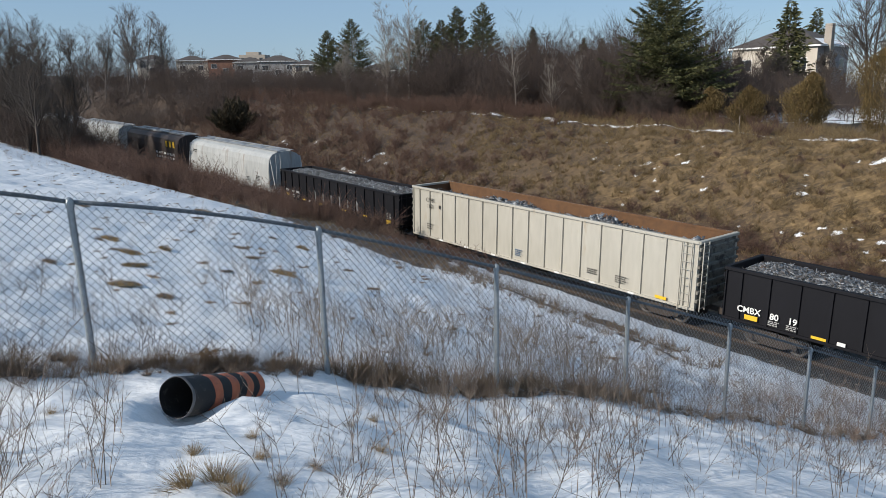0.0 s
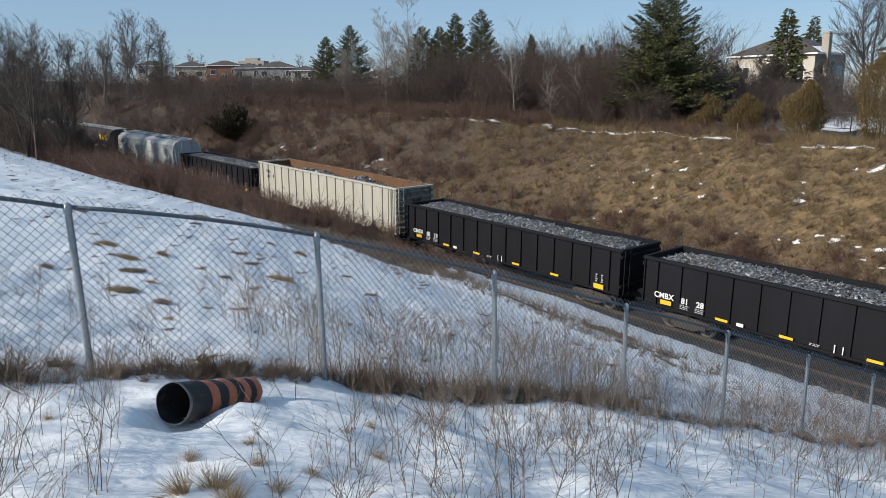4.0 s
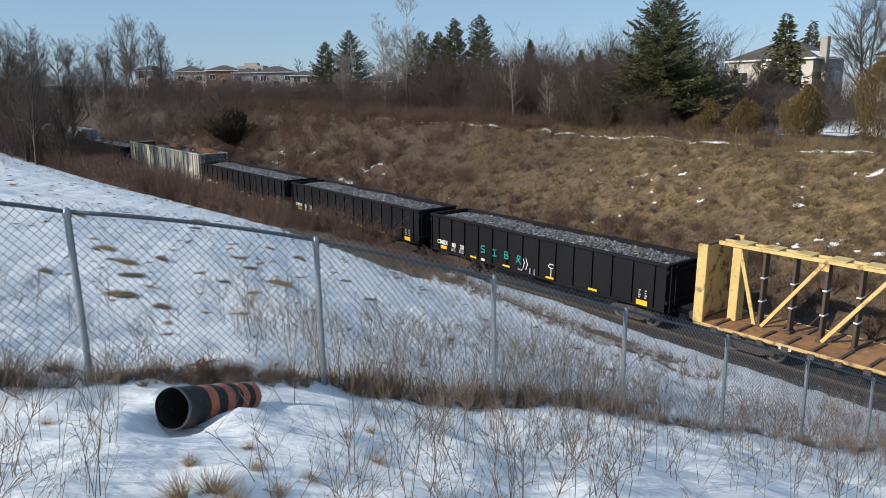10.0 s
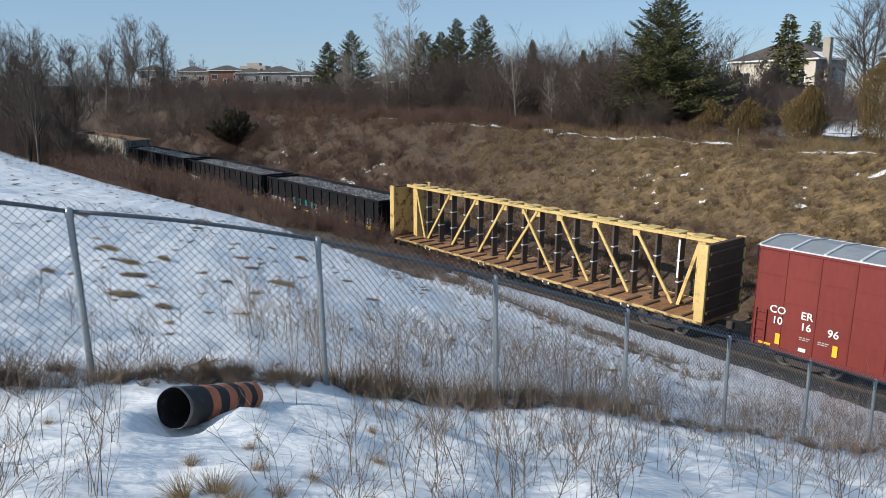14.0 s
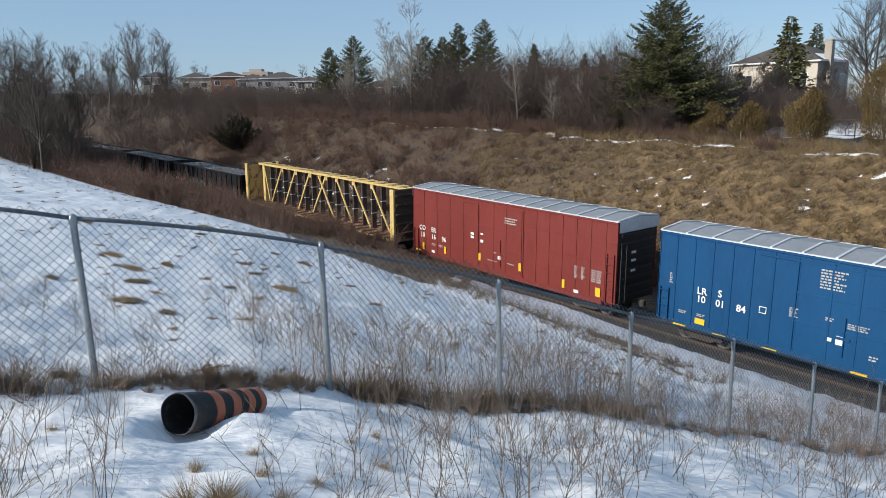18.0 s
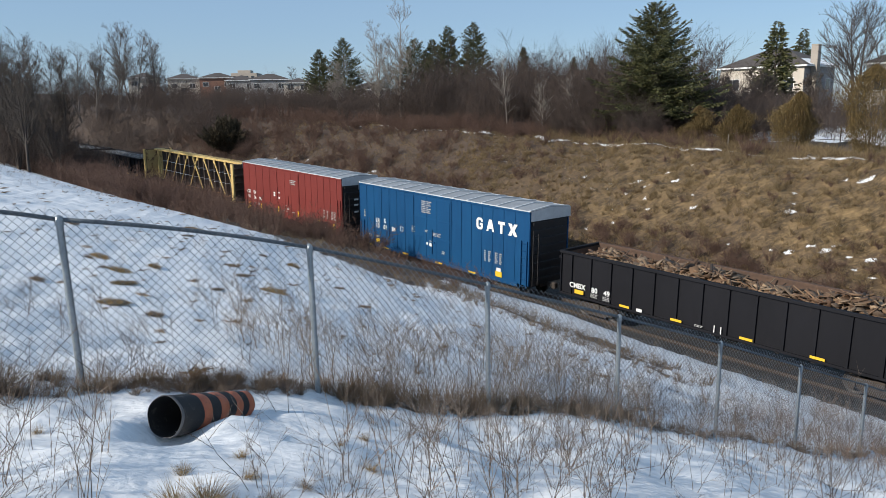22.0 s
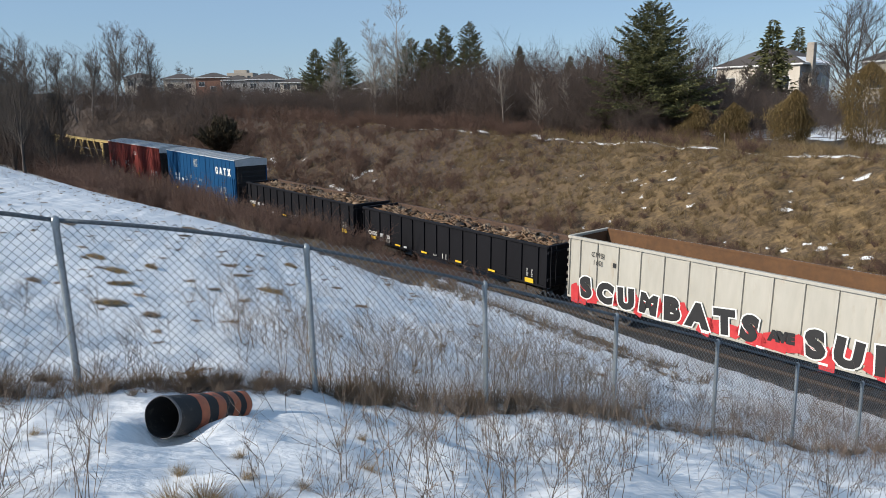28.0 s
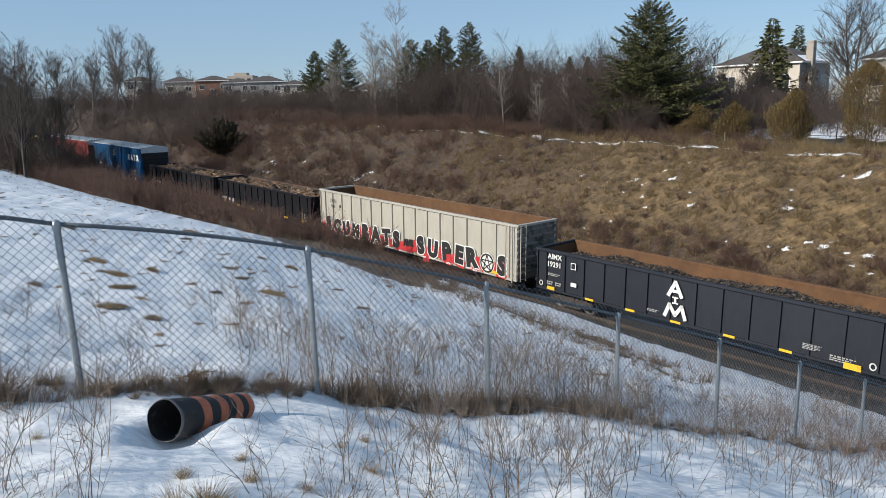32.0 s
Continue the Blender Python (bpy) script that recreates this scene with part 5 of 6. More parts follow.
def ballast():
    """Loose stones over the near shoulder of the track bed."""
    r = np.random.RandomState(12)
    n = 7000
    s, l, k = r.uniform(-34, 16, n), r.choice((-1, -1, 1), n) * r.uniform(1.45, 3.95, n), r.uniform(0.03, 0.075, n)
    pts = [along(a, b)[:2] for a, b in zip(s, l)]
    x, y = np.array([p[0] for p in pts]), np.array([p[1] for p in pts])
    z = height(x, y) + k * 0.3
    oct_v = np.array(((1, 0, 0), (0, 1, 0), (-1, 0, 0), (0, -1, 0), (0, 0, 0.8), (0, 0, -0.8)), float)
    v = oct_v[None] * r.uniform(0.6, 1.3, (n, 6, 3)) * k[:, None, None]
    a = r.uniform(0, 6.283, n)
    c, q = np.cos(a)[:, None], np.sin(a)[:, None]
    v = np.stack([v[:, :, 0] * c - v[:, :, 1] * q + x[:, None], v[:, :, 0] * q + v[:, :, 1] * c + y[:, None], v[:, :, 2] + z[:, None]], 2).reshape(-1, 3)
    f = np.array([(0, 1, 4), (1, 2, 4), (2, 3, 4), (3, 0, 4), (1, 0, 5), (2, 1, 5), (3, 2, 5), (0, 3, 5)])
    f = (np.arange(n)[:, None, None] * 6 + f[None]).reshape(-1, 3)
    me = array_mesh("ballast", v, f, STONES)
    tagged(new("ballast", me), "loose grey-brown ballast stones beside the track", "gravel", kind="stuff")


ballast()

# car, the place of its middle in the train at t = 16 s, half the distance between its pivots
TRAIN = [
    (hopper(18.0, HOPPER_WHITE, "dirty white covered hopper car", light_marks), 180.9, 7.2),
    (hopper(17.6, HOPPER_WHITE, "grey-white covered hopper car with sooty ends", light_marks), 161.2, 7.0),
    (hopper(17.6, HOPPER_DARK, "dark brown covered hopper car with yellow marks", dark_marks), 142.0, 7.0),
    (hopper(19.4, HOPPER_WHITE, "white covered hopper car with roof walks", light_marks), 122.0, 7.8),
    (black_gondola("", 1), 102.75, 6.3),
    (cream_gondola(False), 82.78, 8.0),
    (black_gondola("8019", 2), 63.05, 6.3),
    (black_gondola("8128", 3), 45.05, 6.3),
    (black_gondola("8030", 4, tags=True), 27.1, 6.3),
    (centerbeam(), 5.81, 9.1),
    (red_boxcar(), -15.86, 6.0),
    (blue_boxcar(), -34.18, 6.0),
    (black_gondola("8049", 6, True), -52.7, 6.3),
    (black_gondola("8020", 7, True), -70.6, 6.3),
    (cream_gondola(True), -90.45, 8.0),
    (slate_gondola(), -112.2, 8.1),
]


# ---- chain-link fence ----
POST_TOPS = (9.20, 8.93, 8.41, 7.63, 6.77, 5.88, 4.93, 3.99, 3.0)
FABRIC = 1.72


def fence_point(k):
    p = FENCE_A + FENCE_B * BAY * (k - 1)
    return float(p[0]), float(p[1]), POST_TOPS[k] - FALL * float(p[0])


def link_mesh(a, b):
    """Woven wire between two posts: zigzag wires that hook into one another, knuckled and spiked at the top."""
    pitch, thick = 0.049, 0.0033
    (ax, ay, az), (bx, by, bz) = a, b
    L = math.hypot(bx - ax, by - ay)
    cols, rows = int(L / pitch), int(FABRIC / pitch / 2)
    ux, uy = (bx - ax) / L, (by - ay) / L
    V, F = [], []
    for c in range(cols):
        pts = []
        for r in range(rows * 2 + 2):
            off = pitch * (c + 0.5 + (0.5 if (r + c) % 2 else -0.5) * 1.05)
            t = off / L
            bulge = -0.034 + 0.006 * math.sin(t * 9 + az) + (0.003 if (r + c) % 2 else -0.003)
            z = az + (bz - az) * t + 0.115 - FABRIC * r / (rows * 2) + 0.006 * math.sin(c * 0.7)
            pts.append((ax + ux * off - uy * bulge, ay + uy * off + ux * bulge, z))
        o = len(V)
        for x, y, z in pts:
            V += [(x + ux * thick, y + uy * thick, z), (x - uy * thick - ux * thick, y + ux * thick - uy * thick, z), (x + uy * thick - ux * thick, y - ux * thick - uy * thick, z)]
        for i in range(len(pts) - 1):
            q = o + i * 3
            F += [(q + j, q + (j + 1) % 3, q + 3 + (j + 1) % 3, q + 3 + j) for j in range(3)]
    return array_mesh("chain_link", V, F, WIRE)


fence = thing("chain_link_fence", "galvanised chain-link fence with round posts and top rail", "fence")
for k in range(9):
    x, y, z = fence_point(k)
    g = ground_z(x, y)
    lean = (0.02, 0.04, 0.02, 0.01, 0.0, 0.0, 0.0, 0.0, 0.0)[k] * (z - g + 0.3) / 2.1
    post = part("post", Geo().tube((x + FENCE_B[0] * lean, y + FENCE_B[1] * lean, g - 0.3), (x, y, z - 0.02), 0.036, n=12), GALVANISED, fence)
    cap = Geo()
    cap.turned([(0.045, -0.06), (0.045, 0.0), (0.036, 0.03), (0.012, 0.05), (0.0, 0.052)], 12)
    part("post_cap", cap, GALVANISED, post, "", pose(x, y, z))
    for dz in (0.35, 0.8, 1.25):
        t = lean * dz / (z - g + 0.3)
        bx, by = x + FENCE_B[0] * t, y + FENCE_B[1] * t
        part("tie_band", Geo().tube((bx, by, z - dz - 0.012), (bx, by, z - dz + 0.012), 0.042, n=12), GALVANISED, post)
for k in range(8):
    a, b = fence_point(k), fence_point(k + 1)
    g = Geo()
    n = 8
    sag = (0.10, 0.045, 0.01, 0.0, 0.0, 0.0, 0.0, 0.0)[k]
    pts = [Vector(a).lerp(Vector(b), i / n) + Vector((0, 0, sag * 4 * (i / n) * (1 - i / n))) for i in range(n + 1)]
    part("top_rail", g.pipe(pts, 0.024), SHADED_PIPE, fence, "galvanised top rail with blue-grey shade painted in", smooth=True)
    part("chain_link", link_mesh(a, b), WIRE, fence, "woven diamond wire mesh")

# ---- construction drum lying in the snow ----
drum = thing("construction_drum", "fallen black and orange traffic drum in snow", "traffic drum")
steps_out = ((0.205, 0.0, 0.26), (0.197, 0.275, 0.385), (0.190, 0.40, 0.50), (0.183, 0.515, 0.625), (0.177, 0.64, 0.73), (0.170, 0.745, 0.845), (0.164, 0.86, 0.93), (0.157, 0.945, 1.03))
rings = [q for r, a, b in steps_out for q in ((r, a), (r, b))] + [(0.12, 1.08), (0.0, 1.08)]


def dented(profile):
    """A turned shell pushed slightly out of round."""
    g = Geo().turned(profile, 40)
    out = []
    for x, y, z in g.v:
        a = math.atan2(y, x)
        k = 1 + 0.028 * math.sin(2 * a + 3 * z + 0.6) + 0.018 * math.sin(5 * a - 8 * z)
        out.append((x * k, y * k, z))
    g.v = out
    return g


part("shell", dented(rings), DRUM_BLACK, drum, smooth=True)
part("inner_shell", dented([(r - 0.005, h + (0.004 if i == 0 else 0)) for i, (r, h) in enumerate(rings[:-2])] + [(0.0, 1.06)]), DRUM_BLACK, drum, smooth=True)
part("rim", dented([(0.2005, -0.002), (0.2055, -0.004), (0.213, 0.008), (0.210, 0.022), (0.2055, 0.022)]), DRUM_GREY, drum, "scuffed grey rim")
for r, a, b in steps_out[1::2]:
    part("orange_band", dented([(r + 0.0015, a + 0.002), (r + 0.0035, a + 0.006), (r + 0.0035, b - 0.006), (r + 0.0015, b - 0.002)]), DRUM_ORANGE, drum, "faded orange reflective band", smooth=True)
da, db = Vector((-2.54, 6.08, 7.385 + 2.54 * FALL)), Vector((-2.09, 7.30, 7.00 + 2.09 * FALL))
drum.matrix_basis = Matrix.Translation(da) @ (db - da).to_track_quat("Z", "Y").to_matrix().to_4x4() @ Matrix.Diagonal((0.92, 0.92, 1.15, 1))

# ---- plants: thin three-sided stalks, grown by a small branching rule ----


def stalks(segs):
    """Vertices and faces of tapered three-sided stalks; segs: rows of x0 y0 z0 x1 y1 z1 r0 r1."""
    q = np.asarray(segs, float)
    a, b, r0, r1 = q[:, :3], q[:, 3:6], q[:, 6:7], q[:, 7:8]
    d = b - a
    d /= np.linalg.norm(d, axis=1, keepdims=True) + 1e-9
    e = np.cross(d, np.where(abs(d[:, 2:3]) > 0.9, (1.0, 0, 0), (0, 0, 1.0)))
    e /= np.linalg.norm(e, axis=1, keepdims=True) + 1e-9
    f = np.cross(d, e)
    ring = [(math.cos(2.0944 * i), math.sin(2.0944 * i)) for i in range(3)]
    v = np.stack([a + (e * c + f * s) * r0 for c, s in ring] + [b + (e * c + f * s) * r1 for c, s in ring], 1).reshape(-1, 3)
    o = np.arange(len(q))[:, None] * 6
    faces = np.concatenate([o + np.array((i, (i + 1) % 3, 3 + (i + 1) % 3, 3 + i)) for i in range(3)])
    return v, faces


def grow(r, segs, p, d, length, radius, depth, droop=0.0, kids=(3, 5), spread=0.6, parts=3):
    """One branch bent over several pieces, with side branches."""
    n = parts
    pts = [p]
    for i in range(n):
        d = (d + Vector((r.gauss(0, 0.10), r.gauss(0, 0.10), r.gauss(0, 0.05) - droop))).normalized()
        q = pts[-1] + d * (length / n)
        k0, k1 = radius * (1 - 0.75 * i / n), radius * (1 - 0.75 * (i + 1) / n)
        segs.append((*pts[-1], *q, k0, k1))
        pts.append(q)
    if depth <= 0:
        return
    for _ in range(r.randint(*kids)):
        t = r.uniform(0.25, 0.98)
        i = min(int(t * n), n - 1)
        at = pts[i].lerp(pts[i + 1], t * n - i)
        side = Vector((r.gauss(0, 1), r.gauss(0, 1), r.gauss(0.25, 0.5))).normalized()
        nd = (d * (1 - spread) + side * spread).normalized()
        grow(r, segs, at, nd, length * r.uniform(0.35, 0.62) * (1.15 - 0.5 * t), max(radius * 0.6, 0.0012), depth - 1, droop, kids, spread, max(1, parts - 1))


def shrub_segs(seed, tall, stems, radius, depth=2, kids=(3, 5), lean=0.5, spread=0.5, parts=3):
    r = random.Random(seed)
    segs = []
    for _ in range(stems):
        d = Vector((r.gauss(0, lean), r.gauss(0, lean), 1)).normalized()
        p = Vector((r.gauss(0, 0.06 * tall), r.gauss(0, 0.06 * tall), -0.1))
        grow(r, segs, p, d, tall * r.uniform(0.6, 1.05), radius, depth, 0.0, kids, spread, parts)
    return np.array(segs)


def scatter(protos, places, r):
    """Stalks of many plants: each place (x, y, z, size, proto) turned at random."""
    out = []
    for x, y, z, k, i in places:
        q = protos[i % len(protos)].copy()
        a = r.uniform(0, 6.283)
        c, s = math.cos(a), math.sin(a)
        for o in (0, 3):
            px, py = q[:, o].copy(), q[:, o + 1].copy()
            q[:, o], q[:, o + 1] = (px * c - py * s) * k + x, (px * s + py * c) * k + y
            q[:, o + 2] = q[:, o + 2] * k + z
        q[:, 6:] *= math.sqrt(k)
        out.append(q)
    return stalks(np.concatenate(out))


def plant_stuff(name, label, category, protos, places, material, seed):
    v, f = scatter(protos, places, random.Random(seed))
    return tagged(new(name, array_mesh(name, v, f, material)), label, category, kind="stuff")


def spots(r, n, s0, s1, l0, l1, k0, k1, keep=None):
    """Random places in a strip along the line, standing on the ground."""
    pts = []
    while len(pts) < n:
        s, l = r.uniform(s0, s1), r.uniform(l0, l1)
        if keep is None or keep(s, l, r):
            x, y, h = along(s, l)
            pts.append((x, y, r.uniform(k0, k1)))
    z = height(np.array([p[0] for p in pts]), np.array([p[1] for p in pts]))
    return [(x, y, float(zz), k, i) for i, ((x, y, k), zz) in enumerate(zip(pts, z))]


WOODS = [shrub_segs(10 + i, 1.0, 8, 0.0095, 2, (7, 9), 0.30, 0.45) for i in range(5)]
BRUSH = [shrub_segs(30 + i, 1.0, 11, 0.013, 2, (4, 6), 0.42, 0.5) for i in range(4)]
STEMS = [shrub_segs(50 + i, 1.0, 2, 0.0043, 2, (4, 6), 0.16, 0.46) for i in range(6)]
THIN = [shrub_segs(70 + i, 1.0, 5, 0.0034, 1, (2, 4), 0.30, 0.5) for i in range(5)]
BLADES = [shrub_segs(90 + i, 1.0, 10, 0.014, 0, (0, 0), 0.7, 0.5, 1) for i in range(4)]
LITTER = [shrub_segs(190 + i, 1.0, 22, 0.035, 0, (0, 0), 1.6, 0.5, 1) * np.array((1.4, 0.7, 0.25, 1.4, 0.7, 0.25, 1, 1)) for i in range(4)]
rnd = random.Random(4)
plant_stuff("thicket", "dense bare grey-brown shrub thicket on the bank top", "shrubs", WOODS,
            spots(rnd, 120, 6, 40, 24, 34, 5.0, 8.0) + spots(rnd, 90, 8, 44, 32, 48, 7.5, 10.5) + spots(rnd, 100, 38, 82, 23, 44, 3.6, 6.0) + spots(rnd, 70, -2, 12, 26, 44, 3.6, 6.0) + spots(rnd, 60, -14, 6, 38, 62, 2.8, 5.0) + spots(rnd, 14, -4, 14, 44, 56, 4.0, 6.0) + spots(rnd, 34, 2, 14, 22.5, 26, 2.4, 4.2), TWIGS, 1)
plant_stuff("thicket", "bare brown thicket beyond the end of the cutting", "shrubs", WOODS,
            spots(rnd, 110, 74, 150, 8, 50, 3.0, 5.2) + spots(rnd, 90, 58, 112, -20, -4.5, 3.0, 6.0) + spots(rnd, 60, 66, 110, 6, 24, 4.0, 7.0) + spots(rnd, 120, 50, 76, -16, -4.5, 3.0, 5.8) + spots(rnd, 100, 95, 190, -50, 6, 6.0, 11.0), TWIGS, 2)
plant_stuff("trackside_brush", "reddish-brown bare brush along the foot of the hill", "shrubs", BRUSH,
            spots(rnd, 150, 2, 30, -11.5, -3.6, 1.0, 2.3) + spots(rnd, 260, 22, 68, -13.0, -3.4, 1.5, 3.2) + spots(rnd, 60, -10, 6, -9.5, -4.6, 0.5, 1.1), RED_TWIGS, 3)
plant_stuff("bank_brush", "low bare brown brush on the far bank", "shrubs", BRUSH,
            spots(rnd, 120, 6, 60, 6.0, 22, 0.7, 1.9) + spots(rnd, 150, 52, 82, 6.0, 24, 1.2, 2.6) + spots(rnd, 110, 14, 60, 5.5, 12, 0.6, 1.6) + spots(rnd, 130, 12, 56, 20.5, 24, 0.9, 2.2) + spots(rnd, 170, -26, 10, 5.0, 10.5, 0.6, 1.4) + spots(rnd, 80, -26, 14, 9, 21, 0.25, 0.8) + spots(rnd, 80, -10, 45, 20, 24, 0.9, 1.8) + spots(rnd, 220, 20, 64, 6.5, 22, 0.8, 2.1), RED_TWIGS, 4)
plant_stuff("bank_grass", "tufts of tan winter grass on the far bank", "grass", BLADES,
            spots(rnd, 4800, -34, 16, 5.5, 24.5, 0.22, 0.55) + spots(rnd, 420, -18, 14, 20.8, 25.5, 0.6, 1.2) + spots(rnd, 3000, 10, 58, 6, 23, 0.22, 0.6), STRAW, 5)
TUSSOCK = [shrub_segs(170 + i, 1.0, 24, 0.020, 0, (0, 0), 0.9, 0.5, 2) for i in range(4)]
plant_stuff("bank_grass", "matted tussocks of brown and tan grass on the far bank", "grass", TUSSOCK,
            spots(rnd, 1500, -34, 18, 6.5, 20.5, 0.35, 0.75), STRAW, 25)
plant_stuff("bank_grass", "pale straw-coloured grass along the bank top", "grass", BLADES, spots(rnd, 320, -22, 12, 21.0, 25.0, 0.45, 0.9), GOLD_STRAW, 35)
plant_stuff("snow_litter", "dark twig and grass scraps lying on the snow", "litter", LITTER,
            spots(rnd, 700, -25, 45, -26, -7, 0.05, 0.13) + spots(rnd, 170, -25, 20, -26, -8, 0.13, 0.30), WEED, 10)

# dry weeds on the hill and along the fence


def fence_spots(r, n, k0, k1, u0, u1, p0, p1):
    """Places by metres before the fence (u) and metres along it from the first corner."""
    pts = []
    for _ in range(n):
        p, u, k = r.uniform(p0, p1), r.uniform(u0, u1), r.uniform(k0, k1)
        xy = FENCE_A + FENCE_B * p + np.array((FENCE_B[1], -FENCE_B[0])) * u
        if u > 0 and xy[1] < 7 and abs(xy[0] / xy[1] + 0.37) < 0.085:
            continue
        if math.hypot(xy[0] + 2.35, xy[1] - 6.6) < 0.85:
            continue
        if u > 0.75 and 0.0 < p < 2.8 and u < 3.4 and r.random() < 0.85:
            continue
        pts.append((float(xy[0]), float(xy[1]), k))
    z = height(np.array([p[0] for p in pts]), np.array([p[1] for p in pts]))
    return [(x, y, float(zz), k, i) for i, ((x, y, k), zz) in enumerate(zip(pts, z))]


plant_stuff("dead_weeds", "tall dead branching weeds standing in the snow", "weeds", STEMS,
            fence_spots(rnd, 120, 0.3, 0.8, 0.8, 5.2, -2.5, 13) + fence_spots(rnd, 75, 0.7, 1.3, 2.0, 5.6, -1.5, 12) + fence_spots(rnd, 70, 0.5, 1.2, 1.2, 5.6, -2.5, 5) + fence_spots(rnd, 150, 0.5, 1.1, -3.0, 1.6, 8, 19)
            + fence_spots(rnd, 40, 0.5, 1.0, -5, -0.5, -3, 1.5), STALK, 6)
plant_stuff("dead_weeds", "dense pinkish-brown dead weeds at the hill's foot", "weeds", STEMS, fence_spots(rnd, 150, 0.5, 1.2, -2.5, 3.0, 13, 21), PINK_WEED, 36)
plant_stuff("dead_weeds", "tall beige dead weeds behind the fence", "weeds", STEMS, fence_spots(rnd, 175, 0.6, 1.5, -3.5, -0.2, 2.2, 10), WEED, 16)
plant_stuff("fence_grass", "matted dry grass along the foot of the fence", "grass", [shrub_segs(110 + i, 1.0, 30, 0.0045, 0, (0, 0), 0.6, 0.5, 2) for i in range(5)],
            fence_spots(rnd, 90, 0.1, 0.28, -0.3, 0.25, 3.0, 9) + fence_spots(rnd, 80, 0.15, 0.32, -0.3, 0.25, 9, 20) + fence_spots(rnd, 40, 0.4, 0.75, -0.5, 0.2, 3.2, 8), WEED, 7)
plant_stuff("fence_grass", "dark matted dead grass behind the fallen drum", "grass", [shrub_segs(210 + i, 1.0, 30, 0.0045, 0, (0, 0), 0.7, 0.5, 2) for i in range(4)],
            fence_spots(rnd, 150, 0.12, 0.30, -0.4, 0.3, -3.5, 3.2) + fence_spots(rnd, 80, 0.14, 0.26, -0.3, 0.35, 0.2, 2.6) + fence_spots(rnd, 34, 0.4, 0.75, -0.3, 0.5, -3.5, -0.5), STALK, 17)
plant_stuff("fence_grass", "tan and rust-brown dead grass standing at the fence foot", "grass", [shrub_segs(220 + i, 1.0, 26, 0.0042, 0, (0, 0), 0.45, 0.5, 2) for i in range(5)],
            fence_spots(rnd, 110, 0.2, 0.5, -0.3, 0.25, -3.5, 4) + fence_spots(rnd, 110, 0.12, 0.3, -0.25, 0.2, 2.8, 20) + fence_spots(rnd, 60, 0.35, 0.65, -0.3, 0.2, 3.0, 5.5) + fence_spots(rnd, 40, 0.3, 0.55, -0.3, 0.2, 7.0, 9.5), TAN_GRASS, 27)
plant_stuff("hill_weeds", "thin dead weeds on the lower hill", "weeds", THIN,
            spots(rnd, 260, -26, 5, -15, -5, 0.4, 0.9) + spots(rnd, 260, -26, 2, -9.0, -6.9, 0.35, 0.75) + spots(rnd, 120, -22, 20, -24, -12, 0.25, 0.6), WEED, 8)

plant_stuff("verge_grass", "strip of brown weeds above the ballast", "grass", BLADES, spots(rnd, 560, -22, 6, -10.2, -7.8, 0.2, 0.5), WEED, 18)
TUFT = array_mesh("grass_tuft", *stalks(shrub_segs(140, 1.0, 150, 0.0075, 0, (0, 0), 0.55, 0.5, 3)), GOLD_STRAW)


def mat_mesh(seed):
    """Blades pressed flat in one direction over an oval patch."""
    r = random.Random(seed)
    segs = []
    for _ in range(420):
        a, q = r.uniform(0, 6.283), math.sqrt(r.random())
        p = Vector((q * math.cos(a), 0.42 * q * math.sin(a), 0.0))
        d = Vector((0.8 + r.gauss(0, 0.3), r.gauss(0, 0.35), r.uniform(0.0, 0.55))).normalized()
        e = (d + Vector((0, 0, -0.6))).normalized()
        k = r.uniform(0.15, 0.45)
        m = p + d * k
        segs += [(*p, *m, 0.016, 0.013), (*m, *(m + e * k * 0.8), 0.013, 0.004)]
    return segs


MATS = [array_mesh("grass_mat", *stalks(np.array(mat_mesh(150 + i))), m) for i, m in enumerate((GOLD_STRAW, STRAW, WEED))]
for x, y, k, i in ((-8.46, 17.2, 0.34, 0), (-7.27, 15.5, 0.36, 0), (-6.49, 14.05, 0.32, 1), (-5.83, 12.1, 0.34, 0), (-4.3, 17.2, 0.42, 0), (-5.39, 24.9, 0.4, 1), (-6.63, 25.6, 0.22, 2), (-7.5, 12.9, 0.22, 2), (-8.39, 16.6, 0.22, 2), (-4.95, 11.8, 0.2, 2),
                   (-5.04, 15.4, 0.18, 2), (-5.37, 18.6, 0.25, 2), (-7.07, 17.1, 0.25, 1), (-6.27, 20.35, 0.25, 2), (-10.3, 29.0, 0.5, 1), (-9.35, 25.8, 0.28, 2), (-11.5, 22.0, 0.25, 2), (-3.3, 21.5, 0.22, 2), (-2.2, 18.5, 0.22, 2), (-9.9, 14.6, 0.22, 2)):
    ob = new("grass_mat", MATS[i])
    tagged(ob, "pressed mat of " + ("straw-coloured", "rust-brown", "dark dead")[i] + " grass melting out of snow", "grass tuft", "grass mats on the hill")
    ob.matrix_basis = pose(x, y, ground_z(x, y) + 0.005, 0, 10, rnd.uniform(-55, 55)) @ Matrix.Diagonal((k * 0.75, k * 0.85, k * 0.7, 1))
